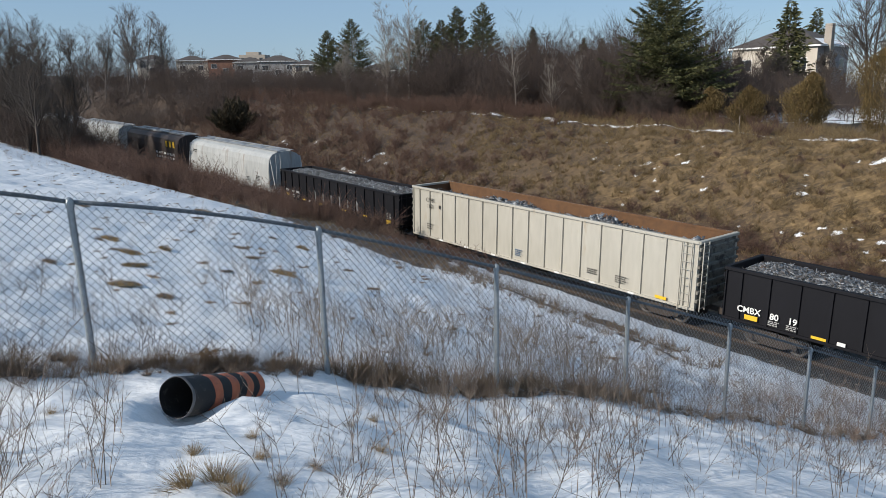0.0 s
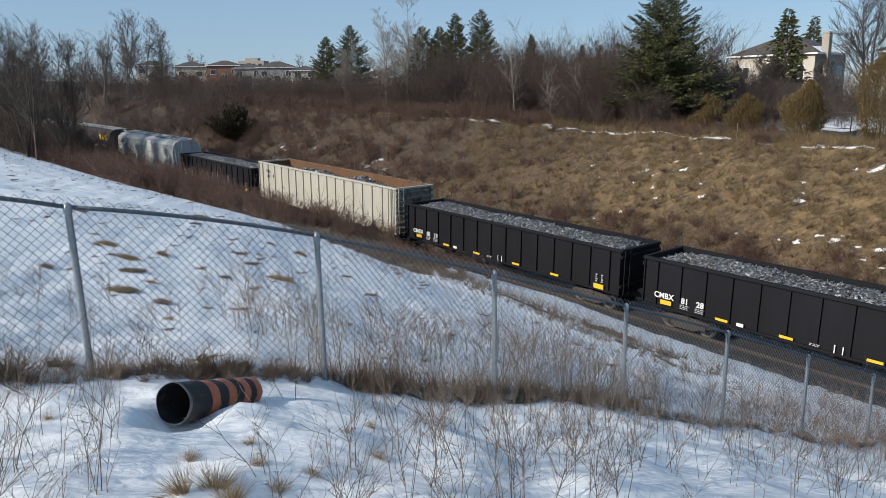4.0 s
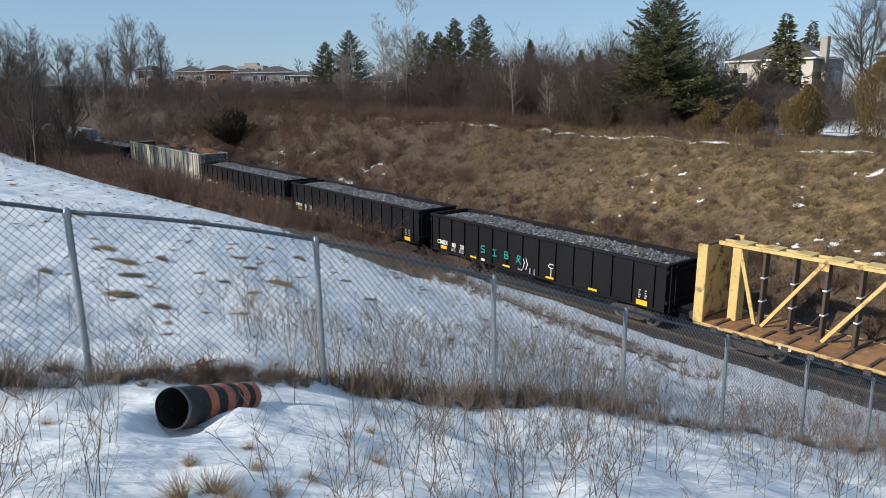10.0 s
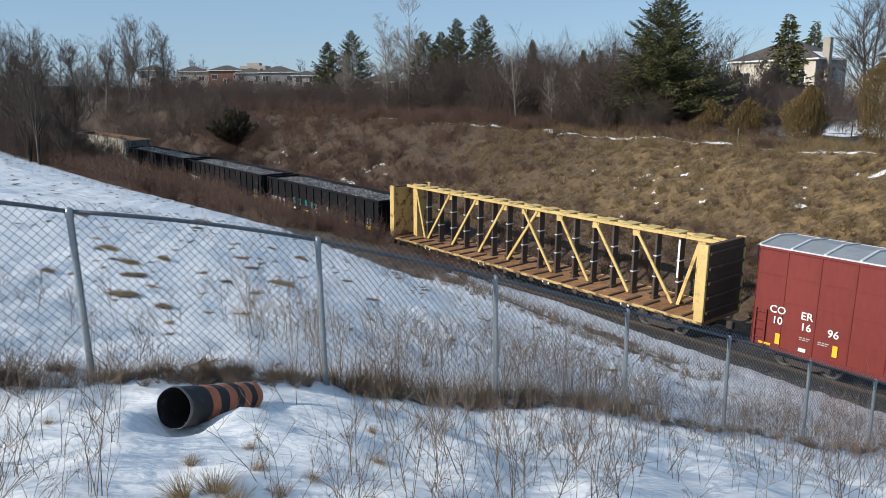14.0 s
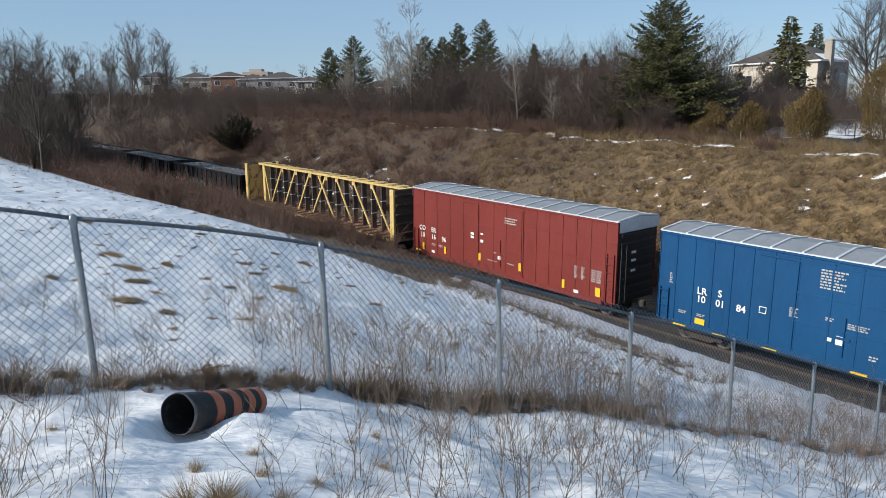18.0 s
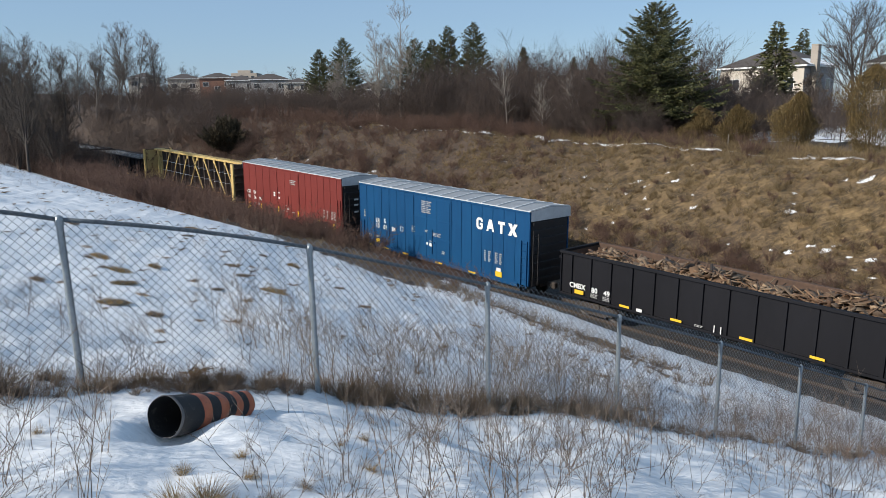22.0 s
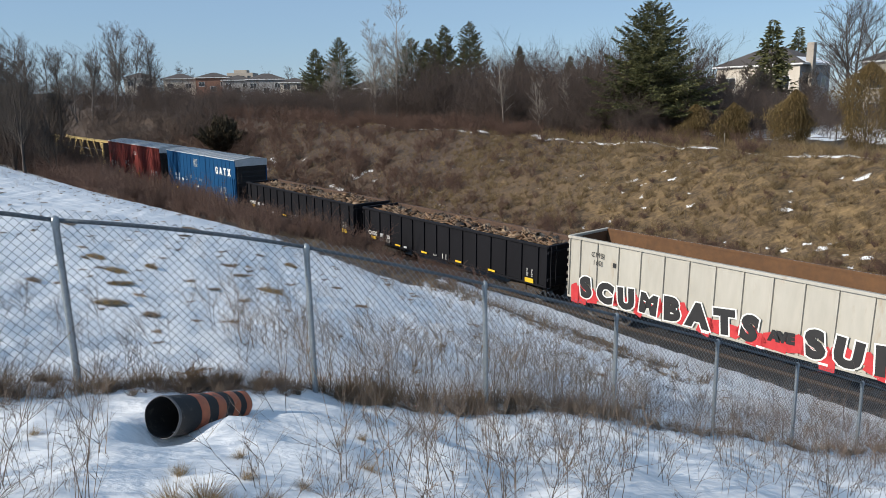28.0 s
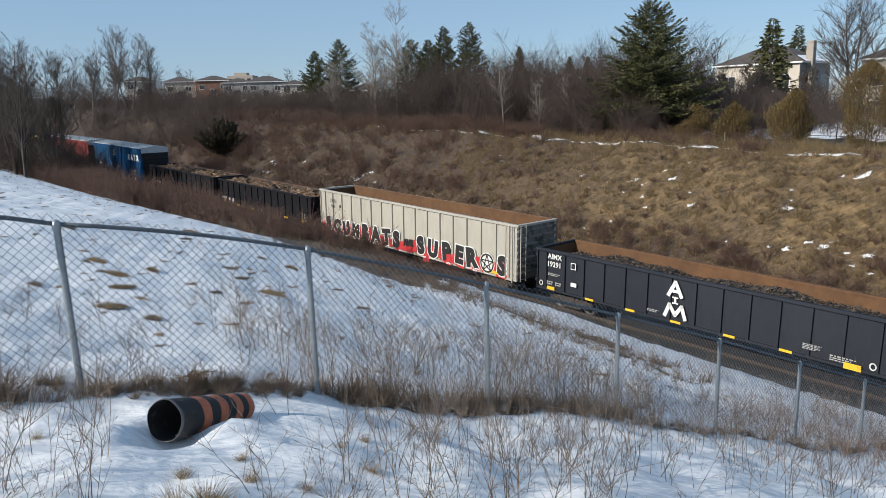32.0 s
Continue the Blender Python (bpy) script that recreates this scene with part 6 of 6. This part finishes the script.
for x, y, k in ((-3.62, 5.94, 0.15), (-1.93, 4.83, 0.17), (-1.41, 4.69, 0.16), (-0.77, 6.22, 0.15), (-0.63, 5.40, 0.18), (-1.18, 4.38, 0.16), (-1.56, 4.25, 0.30), (-1.72, 4.12, 0.28), (-1.40, 4.12, 0.24), (-1.01, 4.68, 0.14), (-0.94, 5.83, 0.12), (-1.62, 5.25, 0.14)):
    ob = new("grass_tuft", TUFT)
    tagged(ob, "matted tuft of straw-coloured grass poking out of snow", "grass tuft", "grass tufts before the fence")
    ob.matrix_basis = pose(x, y, ground_z(x, y) - 0.02, rnd.uniform(-22, 22), rnd.uniform(-22, 22), rnd.uniform(0, 360)) @ Matrix.Diagonal((k, k, k * 0.85, 1))


# ---- trees ----


def bare_tree(label, x, y, tall, seed, bark=BARK, stems=1, radius=0.16, depth=3, kids=(5, 8), spread=0.45, lean=0.05, base=None, reach=1.0, steep=1.0, twig=0.006):
    r = random.Random(seed)
    z = ground_z(x, y) if base is None else base
    tree = thing("bare_tree", label, "tree", pose(x, y, z))
    trunk, crown = [], []
    for k in range(stems):
        d = Vector((r.gauss(0, lean + 0.08 * (stems > 1)), r.gauss(0, lean + 0.08 * (stems > 1)), 1)).normalized()
        p = Vector((r.gauss(0, 0.12 * (stems > 1)), r.gauss(0, 0.12 * (stems > 1)), -0.2))
        h = tall * r.uniform(0.85, 1.0) if k else tall
        n = 7
        pts = [p]
        for i in range(n):
            d = (d + Vector((r.gauss(0, 0.05), r.gauss(0, 0.05), 0.03))).normalized()
            q = pts[-1] + d * (h / n)
            trunk.append((*pts[-1], *q, radius * (1 - 0.92 * i / n), radius * (1 - 0.92 * (i + 1) / n)))
            pts.append(q)
        for _ in range(int(18 + 1.8 * tall)):
            t = r.uniform(0.22, 0.99)
            i = min(int(t * n), n - 1)
            at = pts[i].lerp(pts[i + 1], t * n - i)
            a = r.uniform(0, 6.283)
            up = r.uniform(0.6, 1.5) * steep
            nd = Vector((math.cos(a), math.sin(a), up)).normalized()
            grow(r, crown, at, nd, reach * tall * r.uniform(0.16, 0.34) * (1.2 - 0.75 * t), radius * 0.36 * (1.1 - 0.8 * t), depth - 1, -0.03, kids, spread)
    g = Geo()
    for q in trunk:
        g.tube(q[:3], q[3:6], q[6], q[7], 8, False)
    part("trunk", g, bark, tree, smooth=True)
    v, f = stalks(np.array([(*q[:6], max(q[6], twig), max(q[7], twig * 0.66)) for q in crown]))
    part("crown", array_mesh("crown", v, f, bark), bark, tree, "fine leafless branches")
    return tree


def spruce_mesh(tall, wide, seed, full=1.0, taper=0.82, skirt=0.03):
    """Drooping boughs with upturned tips, each set with many small needle sprays."""
    r = np.random.RandomState(seed)
    n = int(tall * 34)
    t = (np.arange(n) + r.uniform(0, 1, n)) / n
    z = tall * (skirt + (0.98 - skirt) * t)
    a = r.uniform(0, 6.283, n)
    lobes = 1 + 0.14 * np.sin(2 * a + 9 * t + seed) + 0.10 * np.sin(5 * a - 14 * t)
    reach = wide * (1 - t) ** taper * np.clip(0.72 + 2.5 * t, 0, 1) * lobes * r.uniform(0.6, 1.12, n) + 0.10
    slope = r.uniform(-0.42, -0.05, n) + 0.75 * t
    m = int(n * 75 * full)
    k = r.choice(n, m, p=reach / reach.sum())
    u = r.uniform(0.12, 1.0, m) ** 0.8
    L, w = reach[k], (0.24 + 0.12 * r.uniform(-1, 1, m)) * (1 - 0.35 * t[k]) / full ** 0.4
    side = r.normal(0, 0.20, m) * L * (1.15 - u) * 0.9
    ca, sa = np.cos(a[k]), np.sin(a[k])
    p = np.stack([ca * L * u - sa * side, sa * L * u + ca * side, z[k] + L * u * slope[k] + 0.16 * L * u ** 3 - abs(side) * 0.25], 1)
    b = a[k] + np.sign(side) * r.uniform(0.1, 1.2, m)
    d = np.stack([np.cos(b), np.sin(b), r.uniform(-0.75, 0.35, m)], 1)
    d /= np.linalg.norm(d, axis=1, keepdims=True)
    e = np.cross(d, r.normal(0, 1, (m, 3)) * (0.6, 0.6, 1.0))
    e *= (w * 0.27)[:, None] / (np.linalg.norm(e, axis=1, keepdims=True) + 1e-9)
    q = p + d * (w * 1.45)[:, None]
    c = p * 0.6 + q * 0.4
    V = np.stack([p, c + e, q, c - e], 1).reshape(-1, 3)
    return array_mesh("crown", V, np.arange(4 * m).reshape(-1, 4), NEEDLES)


def spruce(label, x, y, tall, wide, seed, base=None, full=1.0, skirt=0.03):
    z = ground_z(x, y) if base is None else base
    tree = thing("spruce_tree", label, "tree", pose(x, y, z))
    part("trunk", Geo().tube((0, 0, -0.3), (0, 0, tall * 0.97), 0.02 * tall, 0.02, 9), BARK, tree, smooth=True)
    part("crown", spruce_mesh(tall, wide, seed, full, skirt=skirt), NEEDLES, tree, "dark green drooping needle boughs")
    return tree


def cedar(name, label, x, y, tall, wide, seed, leaves, n=21000):
    """A dense columnar bush of upright leaf sprays with an uneven outline."""
    r = random.Random(seed)
    tree = thing(name, label, "tree", pose(x, y, ground_z(x, y)))
    part("trunk", Geo().tube((0, 0, -0.2), (0, 0, tall * 0.8), 0.07, 0.02, 8), BARK, tree)
    lobes = [(r.uniform(0, 6.283), r.uniform(0.05, 0.95), r.uniform(0.25, 0.7)) for _ in range(20)]
    V, F = [], []
    for _ in range(n):
        t, a = r.random() ** 0.85, r.uniform(0, 6.283)
        rad = wide * math.sin(math.pi * min(0.18 + 0.82 * t, 1.0)) ** 0.7
        rad *= 0.62 + sum(m * max(0, math.cos(a - b)) ** 4 * max(0, 1 - abs(t - c) * 4) for b, c, m in lobes)
        q = rad * r.uniform(0.35, 1.0) ** 0.5 * (1 + max(0, r.gauss(0, 0.22)))
        px, py, pz = math.cos(a) * q, math.sin(a) * q, tall * (0.02 + 0.95 * t)
        s, e_w = 0.095 * r.uniform(0.5, 1.4), 0.24
        d = Vector((math.cos(a) * 0.45 + r.gauss(0, 0.35), math.sin(a) * 0.45 + r.gauss(0, 0.35), 1.0)).normalized()
        e = d.cross(Vector((r.gauss(0, 1), r.gauss(0, 1), r.gauss(0, 1)))).normalized()
        p = Vector((px, py, pz))
        o = len(V)
        V += [tuple(p - d * s * 0.4), tuple(p + d * s * 0.3 + e * s * e_w), tuple(p + d * s * 1.3), tuple(p + d * s * 0.3 - e * s * e_w)]
        F.append((o, o + 1, o + 2, o + 3))
    part("crown", array_mesh("crown", V, F, leaves), leaves, tree, "dense leaf sprays")
    return tree


spruce("tall broad dark green spruce beside the thicket", 18.5, 65.0, 11.9, 6.0, 1, full=1.9, skirt=0.2)
for x, y, tall, wide, seed in ((-24.8, 150, 12.6, 5.0, 2), (-19.9, 150, 14.4, 6.6, 3), (-4.4, 120, 12.4, 6.4, 4), (-1.6, 121, 12.8, 5.0, 41), (0.9, 120, 14.6, 4.6, 5), (5.0, 120, 15.0, 5.4, 6), (16.3, 150, 13.2, 2.6, 7), (26.4, 150, 11.6, 2.3, 8), (30.1, 150, 11.4, 2.4, 9)):
    spruce("dark green spruce standing behind bare thicket", x, y, tall, wide, seed)
spruce("thin open dark spruce in front of the house", 39.3, 88.0, 12.4, 3.3, 10, full=0.14)
spruce("dark spruce behind the house roof", 57.8, 120.0, 15.0, 3.8, 11, full=0.2)
for x, y, tall, wide, seed in ((21.4, 61.5, 3.0, 0.95, 21), (23.8, 59.5, 3.4, 0.95, 22), (26.8, 55.5, 4.2, 1.15, 23), (30.3, 52.0, 6.4, 1.8, 24)):
    cedar("cedar_tree", "brownish-green winter cedar on the bank top", x, y, tall, wide, seed, CEDAR)


def juniper(label, x, y, tall, wide, seed, leaves, plumes, sprays):
    """A vase of rising plumes, each a bent limb set with narrow sprays; the tips stand apart."""
    r = np.random.RandomState(seed)
    bush = thing("juniper_bush", label, "bush", pose(x, y, ground_z(x, y)))
    g = Geo()
    V = []
    for _ in range(plumes):
        a, lean = r.uniform(0, 6.283), r.uniform(0.0, 1.0) ** 0.7
        L = tall * r.uniform(0.72, 1.05) * (1 - 0.25 * lean)
        tip = np.array((math.cos(a) * lean * wide, math.sin(a) * lean * wide, L * (1 - 0.42 * lean ** 2)))
        g.tube((0, 0, -0.1), tuple(tip * 0.6), 0.05, 0.02, 5)
        u = r.uniform(0.12, 1.0, sprays) ** 0.8
        p = tip * u[:, None] + r.normal(0, 1, (sprays, 3)) * (0.10 * tall * (1.08 - u) * np.sqrt(u))[:, None] * (1, 1, 0.6)
        p[:, 2] = np.maximum(p[:, 2] + 0.05 * tall * u * (1 - u), 0.05)
        d = tip / np.linalg.norm(tip) + r.normal(0, 0.32, (sprays, 3)) + (0, 0, 0.25)
        d /= np.linalg.norm(d, axis=1, keepdims=True)
        e = np.cross(d, r.normal(0, 1, (sprays, 3)))
        k = tall * 0.05 * r.uniform(0.5, 1.4, (sprays, 1))
        e *= 0.17 * k / (np.linalg.norm(e, axis=1, keepdims=True) + 1e-9)
        V.append(np.stack([p - d * k * 0.5, p + e, p + d * k, p - e], 1).reshape(-1, 3))
    part("limbs", g, BARK, bush)
    V = np.concatenate(V)
    part("crown", array_mesh("crown", V, np.arange(len(V)).reshape(-1, 4), leaves), leaves, bush, "upright leaf plumes")


juniper("dark spreading juniper bush on the far bank", *along(57.6, 11.2)[:2], 5.2, 3.5, 25, DARK_CEDAR, 110, 480)
for s, l, k in ((24.0, 8.2, 1.9), (27.0, 9.5, 1.6), (17.5, 8.0, 1.6), (30.5, 8.5, 1.4), (40.0, 12.0, 1.6), (36.0, 9.0, 1.7), (44.0, 15.5, 1.8), (58.0, 20.0, 2.4)):
    juniper("small russet-brown bush on the bank", *along(s, l)[:2], k, k * 0.6, 30 + int(s), RUSSET, 14, 60)



def plant_tree(label, x, y, tall, seed, bark, stems, radius):
    tall_poplar = "poplar" in label
    bare_tree(label, x, y, tall * (0.92 if tall_poplar else 1.0), seed, bark, stems, radius, depth=3 if radius > 0.09 else 2, steep=1.5 if tall_poplar else 1.2, spread=0.42 if tall_poplar else 0.45, twig=0.018 if "garden" in label else 0.006)


for row in (
        ("tall bare grey poplar by the cutting's mouth", -43.9, 75.0, 14.3, 1, BARK, 3, 0.15), ("tall bare poplar with ascending branches", -45.0, 85.0, 15.2, 2, BARK, 2, 0.16),
        ("bare poplar at the hill's foot", -41.5, 72.5, 13.5, 31, BARK, 2, 0.13), ("bare poplar at the hill's foot", -47.5, 78.0, 14.5, 32, BARK, 3, 0.13), ("bare poplar at the hill's foot", -38.0, 72.0, 9.5, 33, BARK, 2, 0.1),
        ("bare poplar in the far thicket", -39.5, 69.0, 12.5, 15, BARK, 2, 0.12), ("bare poplar in the far thicket", -52.0, 80.0, 13.5, 16, BARK, 2, 0.13),
        ("far bare poplar, haze put into its bark colour", -66.0, 140.0, 16.0, 3, HAZED_BARK, 2, 0.15), ("far bare poplar, haze put into its bark colour", -62.0, 141.0, 17.0, 4, HAZED_BARK, 2, 0.15), ("far bare poplar, haze put into its bark colour", -58.5, 139.0, 15.5, 5, HAZED_BARK, 2, 0.14)):
    plant_tree(*row)
for row in (
        ("slender bare tree over the thicket", -8.4, 95.0, 11.8, 6, PALE_BARK, 2, 0.12), ("tall slender pale-barked tree over the thicket", -5.1, 90.0, 14.0, 7, PALE_BARK, 1, 0.15),
        ("bare tree over the thicket", 12.0, 100.0, 9.5, 8, BARK, 2, 0.12), ("bare tree by the broad spruce", 21.5, 96.0, 9.0, 9, BARK, 2, 0.12),
        ("pale bare sapling at the thicket's edge", 9.6, 70.0, 5.4, 10, PALE_BARK, 2, 0.06), ("pale bare sapling at the thicket's edge", 12.6, 69.0, 5.6, 11, PALE_BARK, 2, 0.06), ("pale bare birch at the thicket's edge", 6.5, 75.0, 7.8, 12, PALE_BARK, 1, 0.08),
        ("bare spreading garden tree by the house", 30.6, 80.0, 6.2, 14, BARK, 2, 0.12),
        ("bare garden tree by the house", 36.5, 84.0, 6.5, 17, BARK, 3, 0.10), ("bare garden tree before the house front", 33.4, 82.0, 7.0, 22, BARK, 2, 0.11), ("bare garden tree at the house corner", 42.0, 86.0, 6.4, 23, BARK, 3, 0.10), ("far bare poplar, haze put into its bark colour", -54.5, 140.0, 15.0, 24, HAZED_BARK, 2, 0.14), ("far bare poplar, haze put into its bark colour", -70.0, 142.0, 15.0, 25, HAZED_BARK, 2, 0.14), ("bare tree behind the houses", -50.0, 250.0, 12.0, 18, BARK, 1, 0.2), ("bare tree behind the houses", -88.0, 260.0, 13.0, 19, BARK, 2, 0.2),
        ("bare tree behind the house", 40.0, 112.0, 11.5, 20, BARK, 2, 0.15), ("bare pale tree by the spruces", -17.0, 120.0, 9.0, 21, PALE_BARK, 3, 0.1)):
    plant_tree(*row)

bare_tree("large spreading bare tree beside the house", 49.8, 89.0, 14.5, 13, BARK, 2, 0.24, depth=3, kids=(4, 6), reach=1.55)

# ---- houses ----


def house(label, m, wide, deep, eave, rise, wall, windows, chimney=None, snow=False):
    """A two-storey house with a hip roof: walls, roof, fascia, windows with frames, chimney."""
    home = thing("house", label, "house", m)
    part("wall", Geo().box(0, wide, 0, deep, -1.5, eave), wall, home)
    o = 0.45
    a = min(deep, wide) / 2 + o
    g = Geo().add([(-o, -o, eave), (wide + o, -o, eave), (wide + o, deep + o, eave), (-o, deep + o, eave), (-o + a, deep / 2, eave + rise), (wide + o - a, deep / 2, eave + rise)],
                  [(0, 1, 5, 4), (1, 2, 5), (2, 3, 4, 5), (3, 0, 4), (3, 2, 1, 0)])
    roof = part("roof", g, SHINGLE, home, "brown-grey shingled hip roof")
    part("fascia", Geo().box(-o, wide + o, -o - 0.03, -o, eave - 0.18, eave + 0.02).box(wide + o, wide + o + 0.03, -o, deep + o, eave - 0.18, eave + 0.02).box(-o - 0.03, -o, -o, deep + o, eave - 0.18, eave + 0.02), WHITE_TRIM, roof)
    if snow:
        k = 0.35
        g = Geo().add([(wide + o, 0.5, eave + 0.06), (wide + o, deep - 0.5, eave + 0.06), (wide + o - a * k, deep - 1.5, eave + rise * k + 0.06), (wide + o - a * k, 1.5, eave + rise * k + 0.06)], [(0, 1, 2, 3)])
        part("snow_patch", g, SNOW, roof, "patch of snow")
    for side, u, z, w, h in windows:
        if side == "front":
            f, p = Geo().box(u - 0.08, u + w + 0.08, -0.06, -0.002, z - 0.08, z + h + 0.08), Geo().box(u, u + w / 2 - 0.03, -0.075, -0.062, z, z + h).box(u + w / 2 + 0.03, u + w, -0.075, -0.062, z, z + h)
        else:
            x = wide if side == "right" else 0
            e = 1 if side == "right" else -1
            f = Geo().box(*sorted((x + 0.002 * e, x + 0.06 * e)), u - 0.08, u + w + 0.08, z - 0.08, z + h + 0.08)
            p = Geo().box(*sorted((x + 0.062 * e, x + 0.075 * e)), u, u + w, z, z + h)
        win = part("window", f, WHITE_TRIM, home, "white window frame")
        part("pane", p, GLASS, win, "dark glass pane")
    if chimney:
        x, y, top, cw = chimney
        part("chimney", Geo().bevel_box(x - cw / 2, x + cw / 2, y - cw / 2, y + cw / 2, -1.0, top, 0.04), BRICK_WALL, home, "pale brick chimney")
    return home


# the near house: its front faces the line, its shaded side faces down the line
HEAD_DEG = 180 - 50.1555
e = Vector((math.cos(radians(HEAD_DEG + 180)), math.sin(radians(HEAD_DEG + 180)), 0))
corner = Vector((46.2, 95.0, 0))
lft = corner - e * 11.5
near_house = house("two-storey pale brick house with brown hip roof and chimney", pose(lft.x, lft.y, 8.9 - FALL * 43, 0, 0, HEAD_DEG + 180), 11.5, 9.0, 7.4, 2.5, GREY_WALL,
                   (("front", 1.0, 4.4, 1.8, 1.4), ("front", 4.6, 4.4, 1.8, 1.4), ("front", 8.4, 4.4, 1.8, 1.4), ("front", 1.2, 1.0, 2.4, 1.7), ("front", 5.2, 0.4, 2.4, 2.1), ("front", 8.6, 1.0, 1.8, 1.5), ("right", 6.4, 4.4, 1.2, 1.3), ("right", 2.0, 1.0, 1.2, 1.3)),
                   (11.8, 2.2, 10.0, 0.9), True)
part("front_veneer", Geo().box(0.01, 11.49, -0.05, -0.001, -1.4, 7.25), STUCCO, near_house, "pale brick front")
p2 = Vector((51.5, 90.5, 0))
house("white and brick two-storey house beside a large bare tree", pose(p2.x, p2.y, 8.9 - FALL * p2.x, 0, 0, HEAD_DEG + 180), 12.0, 9.0, 7.6, 2.6, BRICK_WALL,
      (("front", 1.0, 4.4, 1.6, 1.4), ("front", 5.0, 4.4, 1.6, 1.4), ("front", 1.0, 1.0, 2.0, 1.6), ("left", 2.0, 4.4, 1.2, 1.3)), None)
for x, y, w, d, ev, rise, wall, turn, label in (
        (-97.5, 230, 9.0, 8.0, 3.9, 2.2, BRICK_WALL, 20, "far pale house with hip roof above the cutting"), (-86.0, 232, 9.5, 8.0, 4.4, 2.2, BRICK_WALL, 16, "far pale brick house above the cutting"),
        (-76.0, 232, 10.5, 9.0, 4.2, 2.2, RED_BRICK, 12, "far red-brown brick house above the cutting"), (-66.0, 226, 9.0, 9.0, 3.8, 2.2, GREY_WALL, 12, "far grey house among trees"),
        (-56.5, 218, 11.0, 9.0, 4.0, 2.4, GREY_WALL, 10, "far grey two-storey house above the cutting"), (-42.5, 198, 7.5, 8.0, 3.3, 1.9, BRICK_WALL, 8, "far pale bungalow above the cutting"),
        (-21.0, 165, 9.0, 9.0, 3.4, 2.2, GREY_WALL, 6, "far grey house behind spruces"), (20.0, 135, 10.0, 9.0, 5.4, 2.4, BRICK_WALL, -12, "brown-roofed house behind the thicket")):
    z = ground_z(x, y)
    house(label, pose(x, y, 11.6 - 0.5 * math.sin(x) - FALL * x if y > 180 else z + 1.0, 0, 0, turn), w, d, ev + (0.5 if y > 180 else 0), rise * 0.75, STUCCO if wall is BRICK_WALL else wall, (("front", 1.0, 2.0, 1.6, 1.3), ("front", w - 3.0, 2.0, 1.6, 1.3), ("front", w / 2 - 0.8, 0.4, 1.6, 1.6), ("right", 2.0, 2.0, 1.4, 1.3)))
block = thing("apartment_building", "distant pale flat-roofed apartment building", "building", pose(-114.0, 400.0, 13.0 + 114 * FALL))
part("wall", Geo().bevel_box(0, 14, 0, 12, -2, 11.0, 0.1), BRICK_WALL, block)
part("penthouse", Geo().bevel_box(3, 10, 3, 9, 11.0, 12.6, 0.1), BRICK_WALL, block)
for i in range(4):
    for j in range(3):
        part("window", Geo().box(1.0 + 3.3 * i, 2.8 + 3.3 * i, -0.05, 0.0, 1.4 + 3.2 * j, 3.0 + 3.2 * j), GLASS, block)
plant_stuff("far_woods", "distant bare grey woods on the skyline", "woods", WOODS,
            [(x, y, ground_z(x, y), k, i) for i, (x, y, k) in enumerate((rnd.uniform(-330, 60), rnd.uniform(250, 380), rnd.uniform(7, 12)) for _ in range(120))]
            + [(x, y, ground_z(x, y), k, i) for i, (x, y, k) in enumerate((rnd.uniform(-190, -95), rnd.uniform(110, 220), rnd.uniform(6, 10)) for _ in range(110))]
            + [(x, y, ground_z(x, y), k, i) for i, (x, y, k) in enumerate((rnd.uniform(-100, -26), rnd.uniform(150, 196), rnd.choice((rnd.uniform(2.8, 5.0), rnd.uniform(4, 7.5)))) for _ in range(80))]
            + [(x, y, ground_z(x, y), k, i) for i, (x, y, k) in enumerate((rnd.uniform(-98, -34), rnd.uniform(196, 208), rnd.uniform(5.5, 8.5)) for _ in range(24))], TWIGS, 9)

# a grey board fence and a yard behind the cedars
yard = thing("yard_fence", "dark wire yard fence behind the cedars", "fence")
for i in range(9):
    x, y, h = along(-14 + i * 2.6, 33)
    z = ground_z(x, y)
    part("post", Geo().tube((x, y, z - 0.2), (x, y, z + 1.5), 0.04, n=8), DARK_POST, yard)
    if i:
        for dz in (0.2, 1.45):
            part("rail", Geo().tube((px, py, pz + dz), (x, y, z + dz), 0.025, n=6), DARK_POST, yard)
    px, py, pz = x, y, z
x, y, h = along(-5.0, 22.5)
part_stake = part("survey_stake", Geo().tube((0, 0, -0.2), (0, 0, 1.0), 0.035, 0.03, 6), PALE_BARK, None, "", pose(x, y, ground_z(x, y)))
tagged(part_stake, "pale wooden survey stake in the grass", "stake")


# ---- the train's way ----


def train_shift(t):
    u = t - 16.0
    return 5.7395 * u + 0.008689 * u * u - 0.000048 * u ** 3


def motions():
    for car, middle, reach in TRAIN:
        rows = []
        for i in range(33):
            s = middle + train_shift(float(i))
            ax, ay, _ = along(s + reach)
            bx, by, _ = along(s - reach)
            rows.append((float(i), pose((ax + bx) / 2, (ay + by) / 2, -FALL * (ax + bx) / 2, 0, math.degrees(math.atan2(FALL * (ax - bx), math.hypot(ax - bx, ay - by))), math.degrees(math.atan2(ay - by, ax - bx)))))
        walk(car, rows)


motions()
